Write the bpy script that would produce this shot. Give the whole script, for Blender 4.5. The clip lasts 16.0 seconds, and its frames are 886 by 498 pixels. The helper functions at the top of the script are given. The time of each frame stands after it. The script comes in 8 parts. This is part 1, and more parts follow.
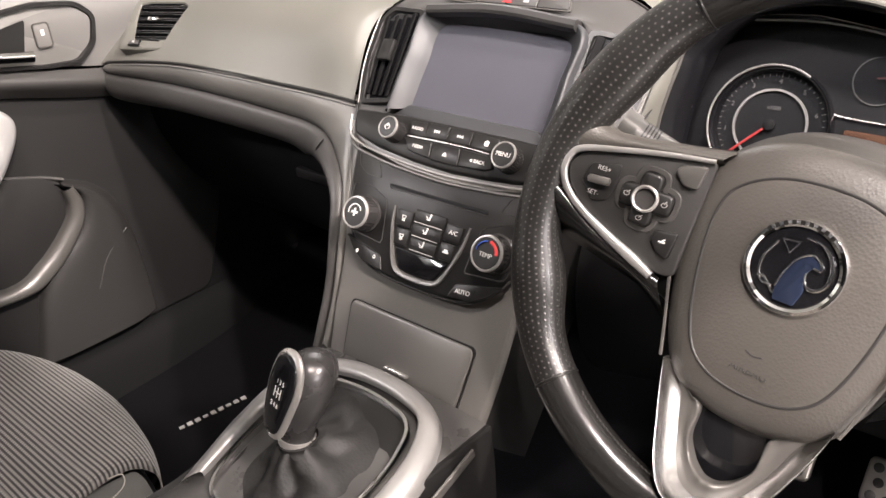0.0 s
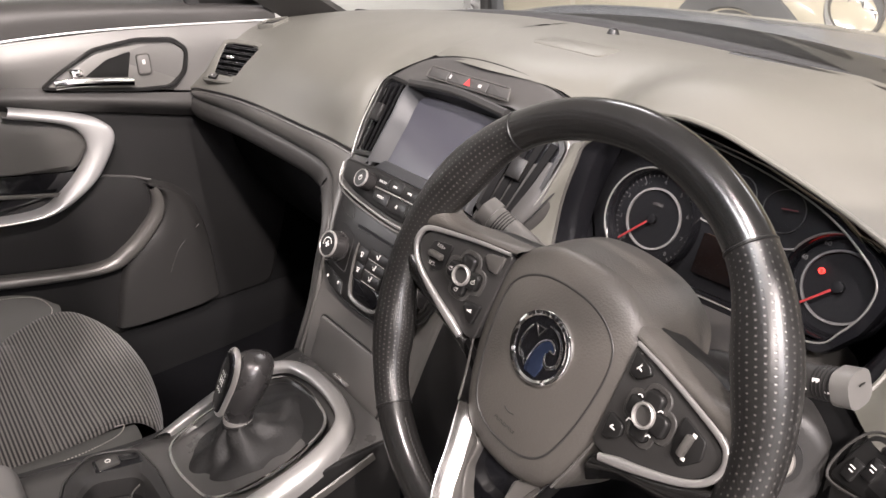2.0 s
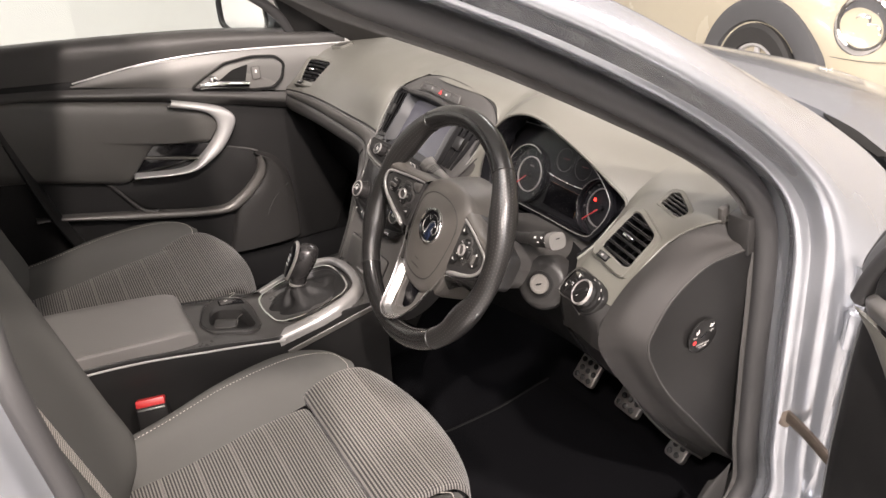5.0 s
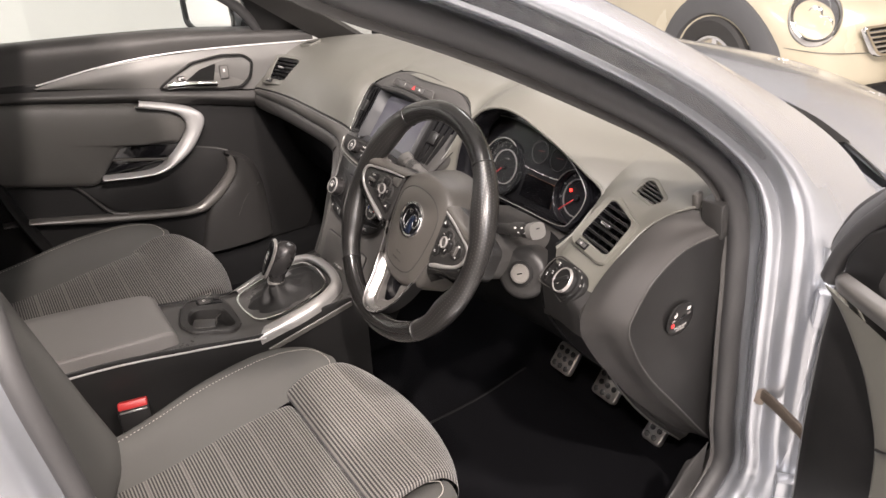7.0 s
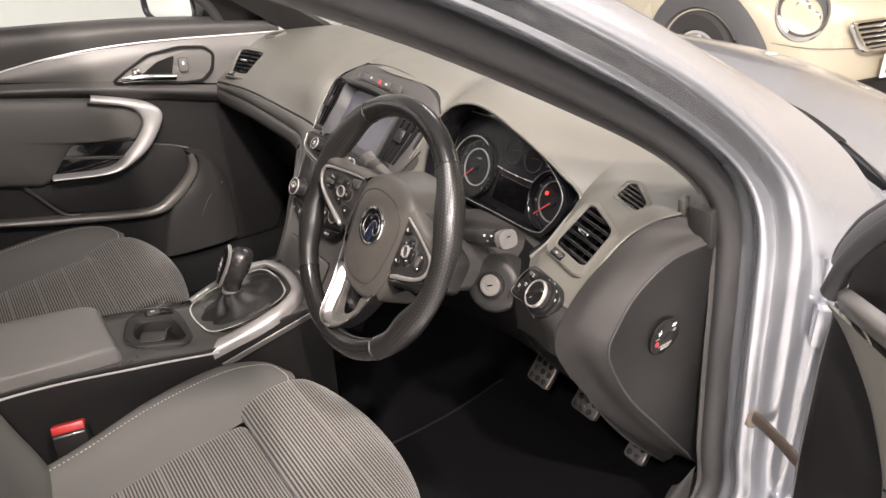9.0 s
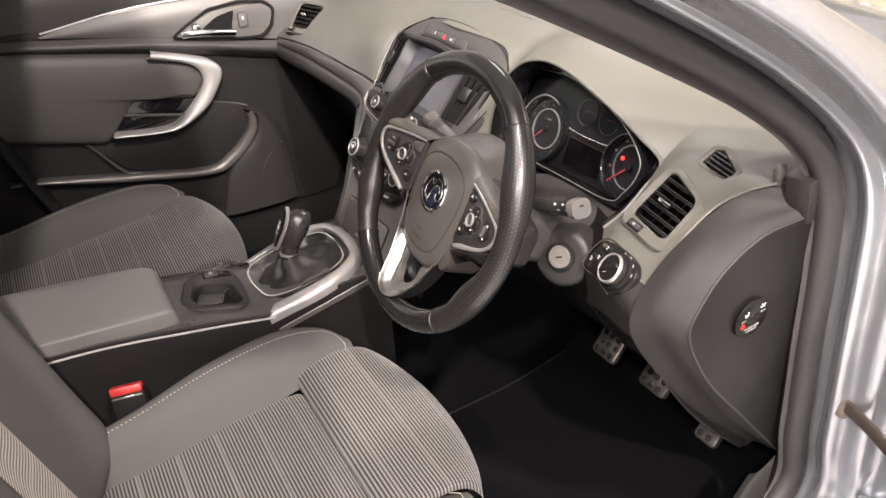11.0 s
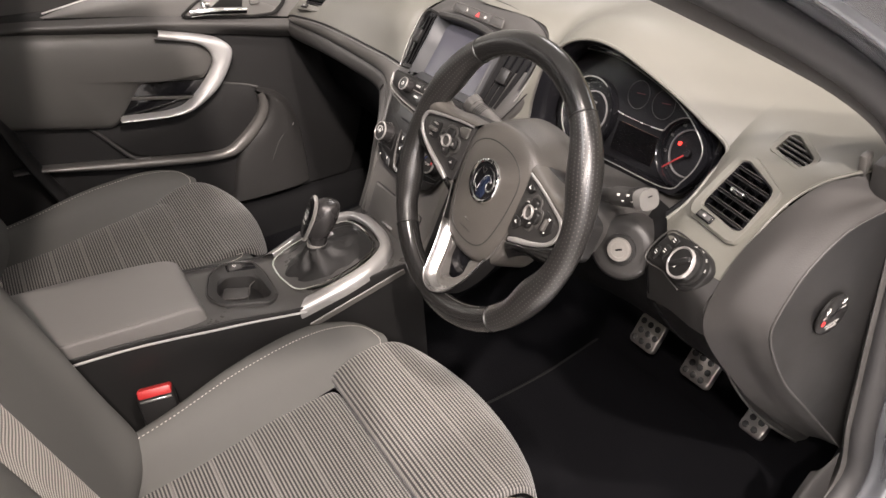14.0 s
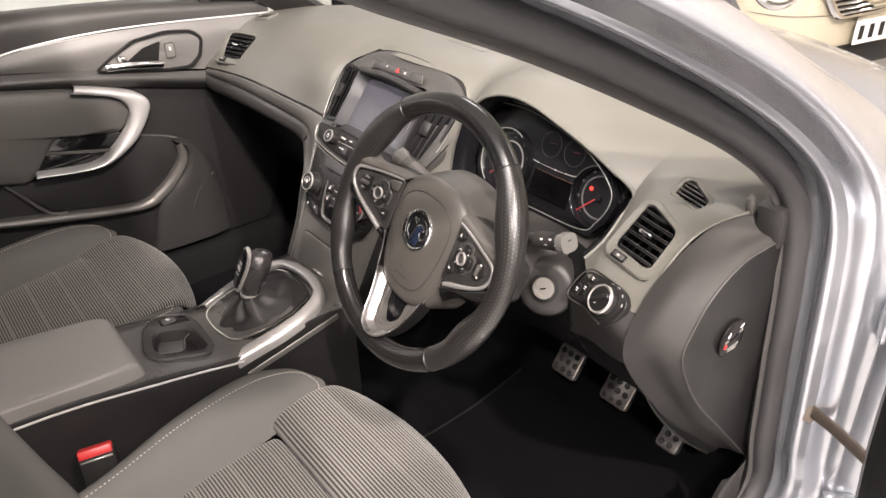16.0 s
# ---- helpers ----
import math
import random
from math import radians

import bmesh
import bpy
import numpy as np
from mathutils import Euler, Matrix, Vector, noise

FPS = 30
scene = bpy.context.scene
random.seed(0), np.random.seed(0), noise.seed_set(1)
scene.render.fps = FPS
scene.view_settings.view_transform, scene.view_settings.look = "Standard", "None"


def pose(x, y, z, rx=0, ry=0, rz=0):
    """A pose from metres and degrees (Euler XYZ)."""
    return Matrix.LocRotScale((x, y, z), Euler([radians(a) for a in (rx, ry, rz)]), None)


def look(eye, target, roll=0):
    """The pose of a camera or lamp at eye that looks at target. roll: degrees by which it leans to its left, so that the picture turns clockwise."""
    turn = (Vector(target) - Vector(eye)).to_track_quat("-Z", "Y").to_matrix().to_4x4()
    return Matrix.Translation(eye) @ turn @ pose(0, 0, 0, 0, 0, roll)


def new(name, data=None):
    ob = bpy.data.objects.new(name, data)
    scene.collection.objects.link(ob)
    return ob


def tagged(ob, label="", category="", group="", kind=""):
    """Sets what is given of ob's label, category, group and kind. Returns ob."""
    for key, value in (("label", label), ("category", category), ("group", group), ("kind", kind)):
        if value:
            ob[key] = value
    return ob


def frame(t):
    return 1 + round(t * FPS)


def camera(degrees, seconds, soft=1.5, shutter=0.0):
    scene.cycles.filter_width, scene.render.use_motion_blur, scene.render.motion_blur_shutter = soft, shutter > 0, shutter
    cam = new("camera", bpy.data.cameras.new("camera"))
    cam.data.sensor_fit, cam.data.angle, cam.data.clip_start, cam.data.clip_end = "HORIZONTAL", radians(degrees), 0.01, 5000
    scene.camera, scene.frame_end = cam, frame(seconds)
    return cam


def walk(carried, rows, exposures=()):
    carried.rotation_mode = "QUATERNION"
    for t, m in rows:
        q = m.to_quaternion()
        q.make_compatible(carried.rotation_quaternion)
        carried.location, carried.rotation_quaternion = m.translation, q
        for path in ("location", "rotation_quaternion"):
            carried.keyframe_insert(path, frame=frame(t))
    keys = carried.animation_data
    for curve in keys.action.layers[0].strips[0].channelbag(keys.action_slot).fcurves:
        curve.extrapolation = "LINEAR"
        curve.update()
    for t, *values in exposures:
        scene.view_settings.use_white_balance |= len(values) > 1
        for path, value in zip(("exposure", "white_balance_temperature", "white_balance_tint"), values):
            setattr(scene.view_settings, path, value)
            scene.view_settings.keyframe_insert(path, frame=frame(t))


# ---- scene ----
cam = camera(60.7, 16.0)
PATH = [
    (0, (0.472, -0.441, 1.138), (-0.674, 0.903, 0.199), -3.0),
    (0.5, (0.527, -0.42, 1.162), (-0.677, 0.881, 0.235), -3.1),
    (1, (0.592, -0.398, 1.186), (-0.65, 0.89, 0.292), -2.1),
    (1.5, (0.637, -0.354, 1.208), (-0.704, 0.84, 0.328), -1.3),
    (2, (0.718, -0.356, 1.237), (-0.694, 0.73, 0.329), -1.0),
    (2.5, (0.919, -0.438, 1.298), (-0.537, 0.546, 0.344), -2.2),
    (3, (1.12, -0.47, 1.39), (-0.398, 0.409, 0.429), -2.8),
    (3.5, (1.258, -0.422, 1.392), (-0.311, 0.375, 0.441), -2.5),
    (4, (1.325, -0.457, 1.42), (-0.257, 0.329, 0.482), -2.3),
    (4.2, (1.345, -0.492, 1.425), (-0.232, 0.314, 0.495), -2.2),
    (6.5, (1.341, -0.537, 1.422), (-0.178, 0.38, 0.498), -2.3),
    (7, (1.345, -0.553, 1.426), (-0.154, 0.394, 0.5), -2.3),
    (7.5, (1.37, -0.56, 1.439), (-0.109, 0.416, 0.513), -2.0),
    (8, (1.358, -0.545, 1.428), (-0.111, 0.445, 0.499), -1.7),
    (8.2, (1.335, -0.525, 1.416), (-0.133, 0.466, 0.487), -1.6),
    (10.3, (1.241, -0.449, 1.38), (-0.264, 0.419, 0.391), -2.8),
    (10.5, (1.229, -0.449, 1.376), (-0.283, 0.394, 0.374), -2.9),
    (11, (1.218, -0.443, 1.373), (-0.295, 0.37, 0.348), -3.3),
    (11.5, (1.22, -0.447, 1.383), (-0.293, 0.357, 0.35), -3.6),
    (12, (1.219, -0.464, 1.387), (-0.292, 0.331, 0.346), -4.0),
    (12.5, (1.201, -0.462, 1.383), (-0.305, 0.331, 0.333), -4.2),
    (13, (1.164, -0.458, 1.374), (-0.333, 0.337, 0.313), -4.3),
    (13.5, (1.143, -0.466, 1.374), (-0.339, 0.339, 0.299), -4.0),
    (14, (1.121, -0.485, 1.366), (-0.348, 0.337, 0.287), -3.4),
    (14.5, (1.129, -0.499, 1.37), (-0.328, 0.352, 0.296), -2.6),
    (15, (1.144, -0.504, 1.374), (-0.297, 0.391, 0.314), -1.9),
    (15.5, (1.138, -0.53, 1.395), (-0.291, 0.408, 0.358), -1.9),
    (16, (1.141, -0.54, 1.42), (-0.227, 0.507, 0.404), -1.7),
]
walk(cam, [(t, look(eye, target, roll)) for t, eye, target, roll in PATH], [(0.0, 0.62, 6450, 13), (1.0, 0.46, 6450, 13), (2.0, 0.28, 6300, 14), (2.5, 0.32, 6250, 16), (3.0, 0.34, 6250, 16), (4.0, 0.20, 6500, 13), (8.0, 0.14, 6450, 13), (11.0, 0.22, 6500, 13), (16.0, 0.28, 6500, 13)])

# ---------- light: showroom lamps behind diffusers, a dim indoor world ----------
world = bpy.data.worlds.new("showroom_air")
scene.world = world
world.use_nodes = True
world.node_tree.nodes["Background"].inputs[0].default_value = (1.0, 0.98, 0.97, 1)
world.node_tree.nodes["Background"].inputs[1].default_value = 0.06


def area_lamp(name, at, target, sx, sy, watts, colour=(1.0, 0.95, 0.945)):
    data = bpy.data.lights.new(name, "AREA")
    data.shape, data.size, data.size_y, data.energy, data.color = "RECTANGLE", sx, sy, watts, colour
    ob = new(name, data)
    ob.matrix_world = look(at, target)
    return ob


FLOOR = 0.04
# ceiling lights out of view; the last is placed to reach the passenger door
LAMPS = [(-1.9, 2.4), (0.9, 4.2), (3.4, 2.0), (-2.9, -2.9), (0.6, -1.9), (4.3, -1.2)]
for lx, ly in LAMPS:
    area_lamp("ceiling_tube_light", (lx, ly, 3.38), (lx, ly, 0), 1.2, 0.6, 32 if ly > 1.5 else 138)
# spots out of view; the last is added to brighten the driver's door
SPOTS = [(0.9, -0.72, 75), (2.7, -0.75, 195), (2.4, 0.15, 135), (2.4, -2.0, 95)]
for lx, ly, watts in SPOTS:
    area_lamp("ceiling_spot_light", (lx, ly, 3.36), (0.2, 0.1, 0.7), 0.12, 0.12, watts, (1.0, 0.89, 0.81))

# ---------- mesh tools ----------
def spline(pts, n, closed=False):
    """n points along a smooth curve through pts."""
    p = [Vector(q) for q in pts]
    k = len(p)
    if k == 1:
        return p * n
    spans = k if closed else k - 1
    out = []
    for i in range(n):
        s = i / (n if closed else n - 1) * spans
        a = min(int(s), spans - 1)
        t = s - a
        if closed:
            p0, p1, p2, p3 = p[(a - 1) % k], p[a % k], p[(a + 1) % k], p[(a + 2) % k]
        else:
            p1, p2 = p[a], p[a + 1]
            p0 = p[a - 1] if a else p1 * 2 - p2
            p3 = p[a + 2] if a + 2 < k else p2 * 2 - p1
        out.append(0.5 * ((2 * p1) + (p2 - p0) * t + (2 * p0 - 5 * p1 + 4 * p2 - p3) * t * t + (3 * p1 - p0 - 3 * p2 + p3) * t ** 3))
    return out


def grid_mesh(rows, closed_u=False, closed_v=False, thick=0.0):
    """A mesh over a grid of points, with UVs in metres; thick gives it a back and a rim."""
    nu, nv = len(rows), len(rows[0])
    bm = bmesh.new()
    uv = bm.loops.layers.uv.new("UVMap")
    vs = [[bm.verts.new(q) for q in r] for r in rows]
    du = [0.0]
    for i in range(nu):
        du.append(du[-1] + (rows[(i + 1) % nu][nv // 2] - rows[i][nv // 2]).length)
    dv = [0.0]
    for j in range(nv):
        dv.append(dv[-1] + (rows[nu // 2][(j + 1) % nv] - rows[nu // 2][j]).length)
    for i in range(nu if closed_u else nu - 1):
        for j in range(nv if closed_v else nv - 1):
            ids = ((i, j), (i + 1, j), (i + 1, j + 1), (i, j + 1))
            try:
                fc = bm.faces.new([vs[a % nu][b % nv] for a, b in ids])
            except ValueError:
                continue
            for loop, (a, b) in zip(fc.loops, ids):
                loop[uv].uv = (du[a], dv[b])
    if thick:
        bm.normal_update()
        back = [[bm.verts.new(v.co - v.normal * thick) for v in r] for r in vs]
        for i in range(nu - 1):
            for j in range(nv - 1):
                bm.faces.new([back[i][j], back[i][j + 1], back[i + 1][j + 1], back[i + 1][j]])
        edge = [(0, j) for j in range(nv)] + [(i, nv - 1) for i in range(1, nu)] + [(nu - 1, j) for j in range(nv - 2, -1, -1)] + [(i, 0) for i in range(nu - 2, 0, -1)]
        for (a, b), (c, d) in zip(edge, edge[1:] + edge[:1]):
            bm.faces.new([vs[c][d], vs[a][b], back[a][b], back[c][d]])
    return bm


def sheet(rows, nu=16, nv=24, thick=0.0):
    """A smooth surface through a few control rows."""
    fine = [spline(r, nv) for r in rows]
    cols = [spline([r[j] for r in fine], nu) for j in range(nv)]
    return grid_mesh([[cols[j][i] for j in range(nv)] for i in range(nu)], thick=thick)


def ring_shape(rx, ry=None, n=12, power=2.0):
    ry = rx if ry is None else ry
    out = []
    for k in range(n):
        a = 2 * math.pi * k / n
        c, s = math.cos(a), math.sin(a)
        out.append((rx * math.copysign(abs(c) ** (2 / power), c), ry * math.copysign(abs(s) ** (2 / power), s)))
    return out


def tube(path, shape, n=40, closed=False, scale=None, up=(0, 0, 1), smooth=True, caps=True):
    """Sweeps a 2D outline along a path; scale(s) swells it along the way."""
    pts = spline(path, n, closed) if smooth else [Vector(q) for q in path]
    n = len(pts)
    rows, last = [], Vector(up)
    for i, q in enumerate(pts):
        if closed:
            d = pts[(i + 1) % n] - pts[i - 1]
        else:
            d = pts[min(i + 1, n - 1)] - pts[max(i - 1, 0)]
        d.normalize()
        side = d.cross(last)
        if side.length < 1e-4:
            side = d.orthogonal()
        side.normalize()
        last = side.cross(d).normalized()
        k = scale(i / max(n - 1, 1)) if scale else 1.0
        rows.append([q + side * (a * k) + last * (b * k) for a, b in shape])
    bm = grid_mesh(rows, closed_u=closed, closed_v=True)
    if caps and not closed:
        bm.verts.ensure_lookup_table()
        m = len(shape)
        bm.faces.new([bm.verts[j] for j in range(m)])
        bm.faces.new([bm.verts[(n - 1) * m + j] for j in range(m - 1, -1, -1)])
    bmesh.ops.recalc_face_normals(bm, faces=bm.faces)
    return bm


def punched(bm, m, hole):
    """Cuts away the faces of a sheet that lie inside a polygon of the frame m."""
    inv = m.inverted()
    gone = []
    for fc in bm.faces:
        q = inv @ fc.calc_center_median()
        inside = False
        for (x0, y0), (x1, y1) in zip(hole, hole[1:] + hole[:1]):
            if (y0 > q.y) != (y1 > q.y) and q.x < x0 + (x1 - x0) * (q.y - y0) / (y1 - y0):
                inside = not inside
        if inside and abs(q.z) < 0.03:
            gone.append(fc)
    bmesh.ops.delete(bm, geom=gone, context="FACES")
    return bm


def outline(pts, r=0.0, n=4):
    """A closed polygon with its corners rounded by r."""
    if not r:
        return [Vector((p[0], p[1])) for p in pts]
    out, k = [], len(pts)
    for i in range(k):
        a, b, c = Vector(pts[i - 1][:2]), Vector(pts[i][:2]), Vector(pts[(i + 1) % k][:2])
        da, dc = (a - b), (c - b)
        q = min(r, da.length * 0.45, dc.length * 0.45)
        p0, p2 = b + da.normalized() * q, b + dc.normalized() * q
        for s in range(n + 1):
            t = s / n
            out.append((1 - t) ** 2 * p0 + 2 * t * (1 - t) * b + t * t * p2)
    return out


def rect(w, h, r=0.0, cx=0.0, cy=0.0):
    return outline([(cx - w / 2, cy - h / 2), (cx + w / 2, cy - h / 2), (cx + w / 2, cy + h / 2), (cx - w / 2, cy + h / 2)], r)


def plate(pts, m, depth, bevel=0.0, dome=0.0):
    """A polygon in the frame m, standing out by depth from z = 0, with a chamfered front edge; dome swells its middle."""
    bm = bmesh.new()
    cx = sum(p[0] for p in pts) / len(pts)
    cy = sum(p[1] for p in pts) / len(pts)
    c = Vector((cx, cy))

    def loop(inset, z):
        out = []
        k = len(pts)
        for i in range(k):
            a, b, d = Vector(pts[i - 1][:2]), Vector(pts[i][:2]), Vector(pts[(i + 1) % k][:2])
            e1, e2 = (b - a), (d - b)
            n1, n2 = Vector((-e1.y, e1.x)), Vector((-e2.y, e2.x))
            nn = (n1.normalized() if n1.length else n1) + (n2.normalized() if n2.length else n2)
            nn = nn.normalized() if nn.length > 1e-6 else Vector((0, 0))
            q = b + nn * inset * turn
            out.append(bm.verts.new(m @ Vector((q.x, q.y, z))))
        return out

    area = sum(pts[i - 1][0] * pts[i][1] - pts[i][0] * pts[i - 1][1] for i in range(len(pts)))
    turn = 1 if area > 0 else -1
    loops = [loop(0, 0), loop(0, max(depth - bevel, depth * 0.3))]
    if bevel:
        loops.append(loop(bevel * 0.35, depth - bevel * 0.35))
        loops.append(loop(bevel, depth))
    for a, b in zip(loops, loops[1:]):
        for i in range(len(a)):
            j = (i + 1) % len(a)
            bm.faces.new([a[i], a[j], b[j], b[i]])
    if dome:
        top = loops[-1]
        inner = []
        for f_, h in ((0.7, 0.55), (0.35, 0.9)):
            inner.append([bm.verts.new(m @ Vector((cx + (q[0] - cx) * f_, cy + (q[1] - cy) * f_, depth + dome * h))) for q in pts])
        mid = bm.verts.new(m @ Vector((cx, cy, depth + dome)))
        for a, b in ((top, inner[0]), (inner[0], inner[1])):
            for i in range(len(a)):
                j = (i + 1) % len(a)
                bm.faces.new([a[i], a[j], b[j], b[i]])
        for i in range(len(pts)):
            bm.faces.new([inner[1][i], inner[1][(i + 1) % len(pts)], mid])
    else:
        bm.faces.new(loops[-1])
    bm.faces.new(loops[0][::-1])
    bmesh.ops.recalc_face_normals(bm, faces=bm.faces)
    return bm


def frame_ring(outer, inner, m, depth, bevel=0.001):
    """A flat ring between two polygons with equally many corners."""
    bm = bmesh.new()
    k = len(outer)

    def put(pts, z):
        return [bm.verts.new(m @ Vector((p[0], p[1], z))) for p in pts]

    mid_o = [Vector(o) * 0.85 + Vector(i) * 0.15 for o, i in zip(outer, inner)]
    mid_i = [Vector(o) * 0.15 + Vector(i) * 0.85 for o, i in zip(outer, inner)]
    loops = [put(outer, 0), put(outer, depth - bevel), put(mid_o, depth), put(mid_i, depth), put(inner, depth - bevel), put(inner, 0)]
    for a, b in zip(loops, loops[1:] + loops[:1]):
        for i in range(k):
            j = (i + 1) % k
            bm.faces.new([a[i], a[j], b[j], b[i]])
    bmesh.ops.recalc_face_normals(bm, faces=bm.faces)
    return bm


def lathe(profile, m, n=32):
    """Turns (radius, height) pairs about the frame's z axis."""
    bm = bmesh.new()
    rings = []
    for r, z in profile:
        if r < 1e-6:
            rings.append([bm.verts.new(m @ Vector((0, 0, z)))])
        else:
            rings.append([bm.verts.new(m @ Vector((r * math.cos(2 * math.pi * k / n), r * math.sin(2 * math.pi * k / n), z))) for k in range(n)])
    for a, b in zip(rings, rings[1:]):
        for i in range(n):
            j = (i + 1) % n
            if len(a) == 1 and len(b) == 1:
                continue
            if len(a) == 1:
                bm.faces.new([a[0], b[i], b[j]])
            elif len(b) == 1:
                bm.faces.new([a[i], a[j], b[0]])
            else:
                bm.faces.new([a[i], a[j], b[j], b[i]])
    bmesh.ops.recalc_face_normals(bm, faces=bm.faces)
    return bm


def block(m, w, d, h, bevel=0.003, seg=2):
    """A box centred on the frame m with rounded edges."""
    bm = bmesh.new()
    bmesh.ops.create_cube(bm, size=1)
    bmesh.ops.scale(bm, vec=(w, d, h), verts=bm.verts)
    if bevel:
        bmesh.ops.bevel(bm, geom=bm.edges[:], offset=bevel, segments=seg, affect="EDGES", profile=0.5)
    bmesh.ops.transform(bm, matrix=m, verts=bm.verts)
    return bm


def join(*bms):
    """Several bmeshes as one."""
    me = bpy.data.meshes.new("join")
    out = bmesh.new()
    for b in bms:
        b.to_mesh(me)
        out.from_mesh(me)
        b.free()
    bpy.data.meshes.remove(me)
    return out


def basis(o, x, up):
    """A frame at o: x along x, y along up, z out of the face."""
    x, up = Vector(x).normalized(), Vector(up).normalized()
    n = x.cross(up).normalized()
    up = n.cross(x)
    return Matrix(((x.x, up.x, n.x, o[0]), (x.y, up.y, n.y, o[1]), (x.z, up.z, n.z, o[2]), (0, 0, 0, 1)))


def thing(name, at, label, category, group="", kind=""):
    ob = new(name)
    ob.empty_display_size = 0.05
    ob.location = at
    return tagged(ob, label, category, group, kind)


def part(name, bm, material, parent=None, label="", smooth=40):
    """One mesh object, in world coordinates, under a thing or a part."""
    me = bpy.data.meshes.new(name)
    bm.to_mesh(me)
    bm.free()
    if smooth:
        me.polygons.foreach_set("use_smooth", [True] * len(me.polygons))
        me.set_sharp_from_angle(angle=radians(smooth))
    me.materials.append(material)
    ob = new(name, me)
    if parent is not None:
        ob.parent = parent
        if parent.type == "EMPTY":
            ob.matrix_parent_inverse = Matrix.Translation(-Vector(parent.location))
    if label:
        ob["label"] = label
    return ob


def words(name, text, m, size, material, parent, align="CENTER", squash=1.0):
    """Lettering in the built-in font, laid on the frame m."""
    cu = bpy.data.curves.new(name, "FONT")
    cu.body, cu.size, cu.align_x, cu.align_y, cu.extrude = text, size, align, "CENTER", 0.00015
    cu.materials.append(material)
    ob = new(name, cu)
    ob.parent = parent
    mm = m @ Matrix.Diagonal((squash, 1, 1, 1))
    if parent.type == "EMPTY":
        ob.matrix_parent_inverse = Matrix.Translation(-Vector(parent.location))
    ob.matrix_basis = mm
    return ob

# ---------- materials ----------
def nodes_of(name):
    m = bpy.data.materials.new(name)
    m.use_nodes = True
    nt = m.node_tree
    return m, nt, nt.nodes["Principled BSDF"]


def link(nt, a, b):
    nt.links.new(a, b)


def node(nt, kind, **values):
    n = nt.nodes.new(kind)
    for key, v in values.items():
        if key in ("operation", "blend_type", "feature", "noise_dimensions", "data_type", "wave_type", "bands_direction"):
            if key == "operation":
                n.operation = v
            elif key == "blend_type":
                n.blend_type = v
            elif key == "feature":
                n.feature = v
            elif key == "data_type":
                n.data_type = v
        else:
            n.inputs[key].default_value = v
    return n


def surface(name, colour, rough=0.5, metal=0.0, var=0.18, scale=14.0, grain=500.0, bump=0.25, depth=0.0004, coat=0.0, rvar=0.12, spec=0.5, cells=False):
    """A surface with large stains, fine grain and relief at real size."""
    m, nt, b = nodes_of(name)
    co = nt.nodes.new("ShaderNodeTexCoord")
    big = node(nt, "ShaderNodeTexNoise", Scale=scale, Detail=5.0, Roughness=0.6)
    link(nt, co.outputs["Object"], big.inputs["Vector"])
    fine = node(nt, "ShaderNodeTexVoronoi" if cells else "ShaderNodeTexNoise", Scale=grain)
    link(nt, co.outputs["Object"], fine.inputs["Vector"])
    fine_out = fine.outputs["Distance"] if cells else fine.outputs["Fac"]
    mix = node(nt, "ShaderNodeMix", data_type="RGBA")
    mix.inputs[6].default_value = (*[c * (1 - var) for c in colour], 1)
    mix.inputs[7].default_value = (*[min(1, c * (1 + var)) for c in colour], 1)
    link(nt, big.outputs["Fac"], mix.inputs[0])
    speck = node(nt, "ShaderNodeMix", data_type="RGBA", blend_type="MULTIPLY")
    speck.inputs[0].default_value = min(1.0, var * 1.5)
    link(nt, mix.outputs[2], speck.inputs[6])
    link(nt, fine_out, speck.inputs[7])
    gain = node(nt, "ShaderNodeMix", data_type="RGBA")
    gain.inputs[0].default_value = 0.5
    link(nt, mix.outputs[2], gain.inputs[6])
    link(nt, speck.outputs[2], gain.inputs[7])
    link(nt, gain.outputs[2], b.inputs["Base Color"])
    rr = node(nt, "ShaderNodeMapRange")
    rr.inputs["To Min"].default_value, rr.inputs["To Max"].default_value = max(0.02, rough - rvar), min(1, rough + rvar)
    link(nt, big.outputs["Fac"], rr.inputs["Value"])
    link(nt, rr.outputs["Result"], b.inputs["Roughness"])
    b.inputs["Metallic"].default_value = metal
    b.inputs["Coat Weight"].default_value = coat
    b.inputs["Coat Roughness"].default_value = 0.08
    b.inputs["Specular IOR Level"].default_value = spec
    if bump:
        bp = node(nt, "ShaderNodeBump", Strength=bump, Distance=depth)
        link(nt, fine_out, bp.inputs["Height"])
        link(nt, bp.outputs["Normal"], b.inputs["Normal"])
    return m


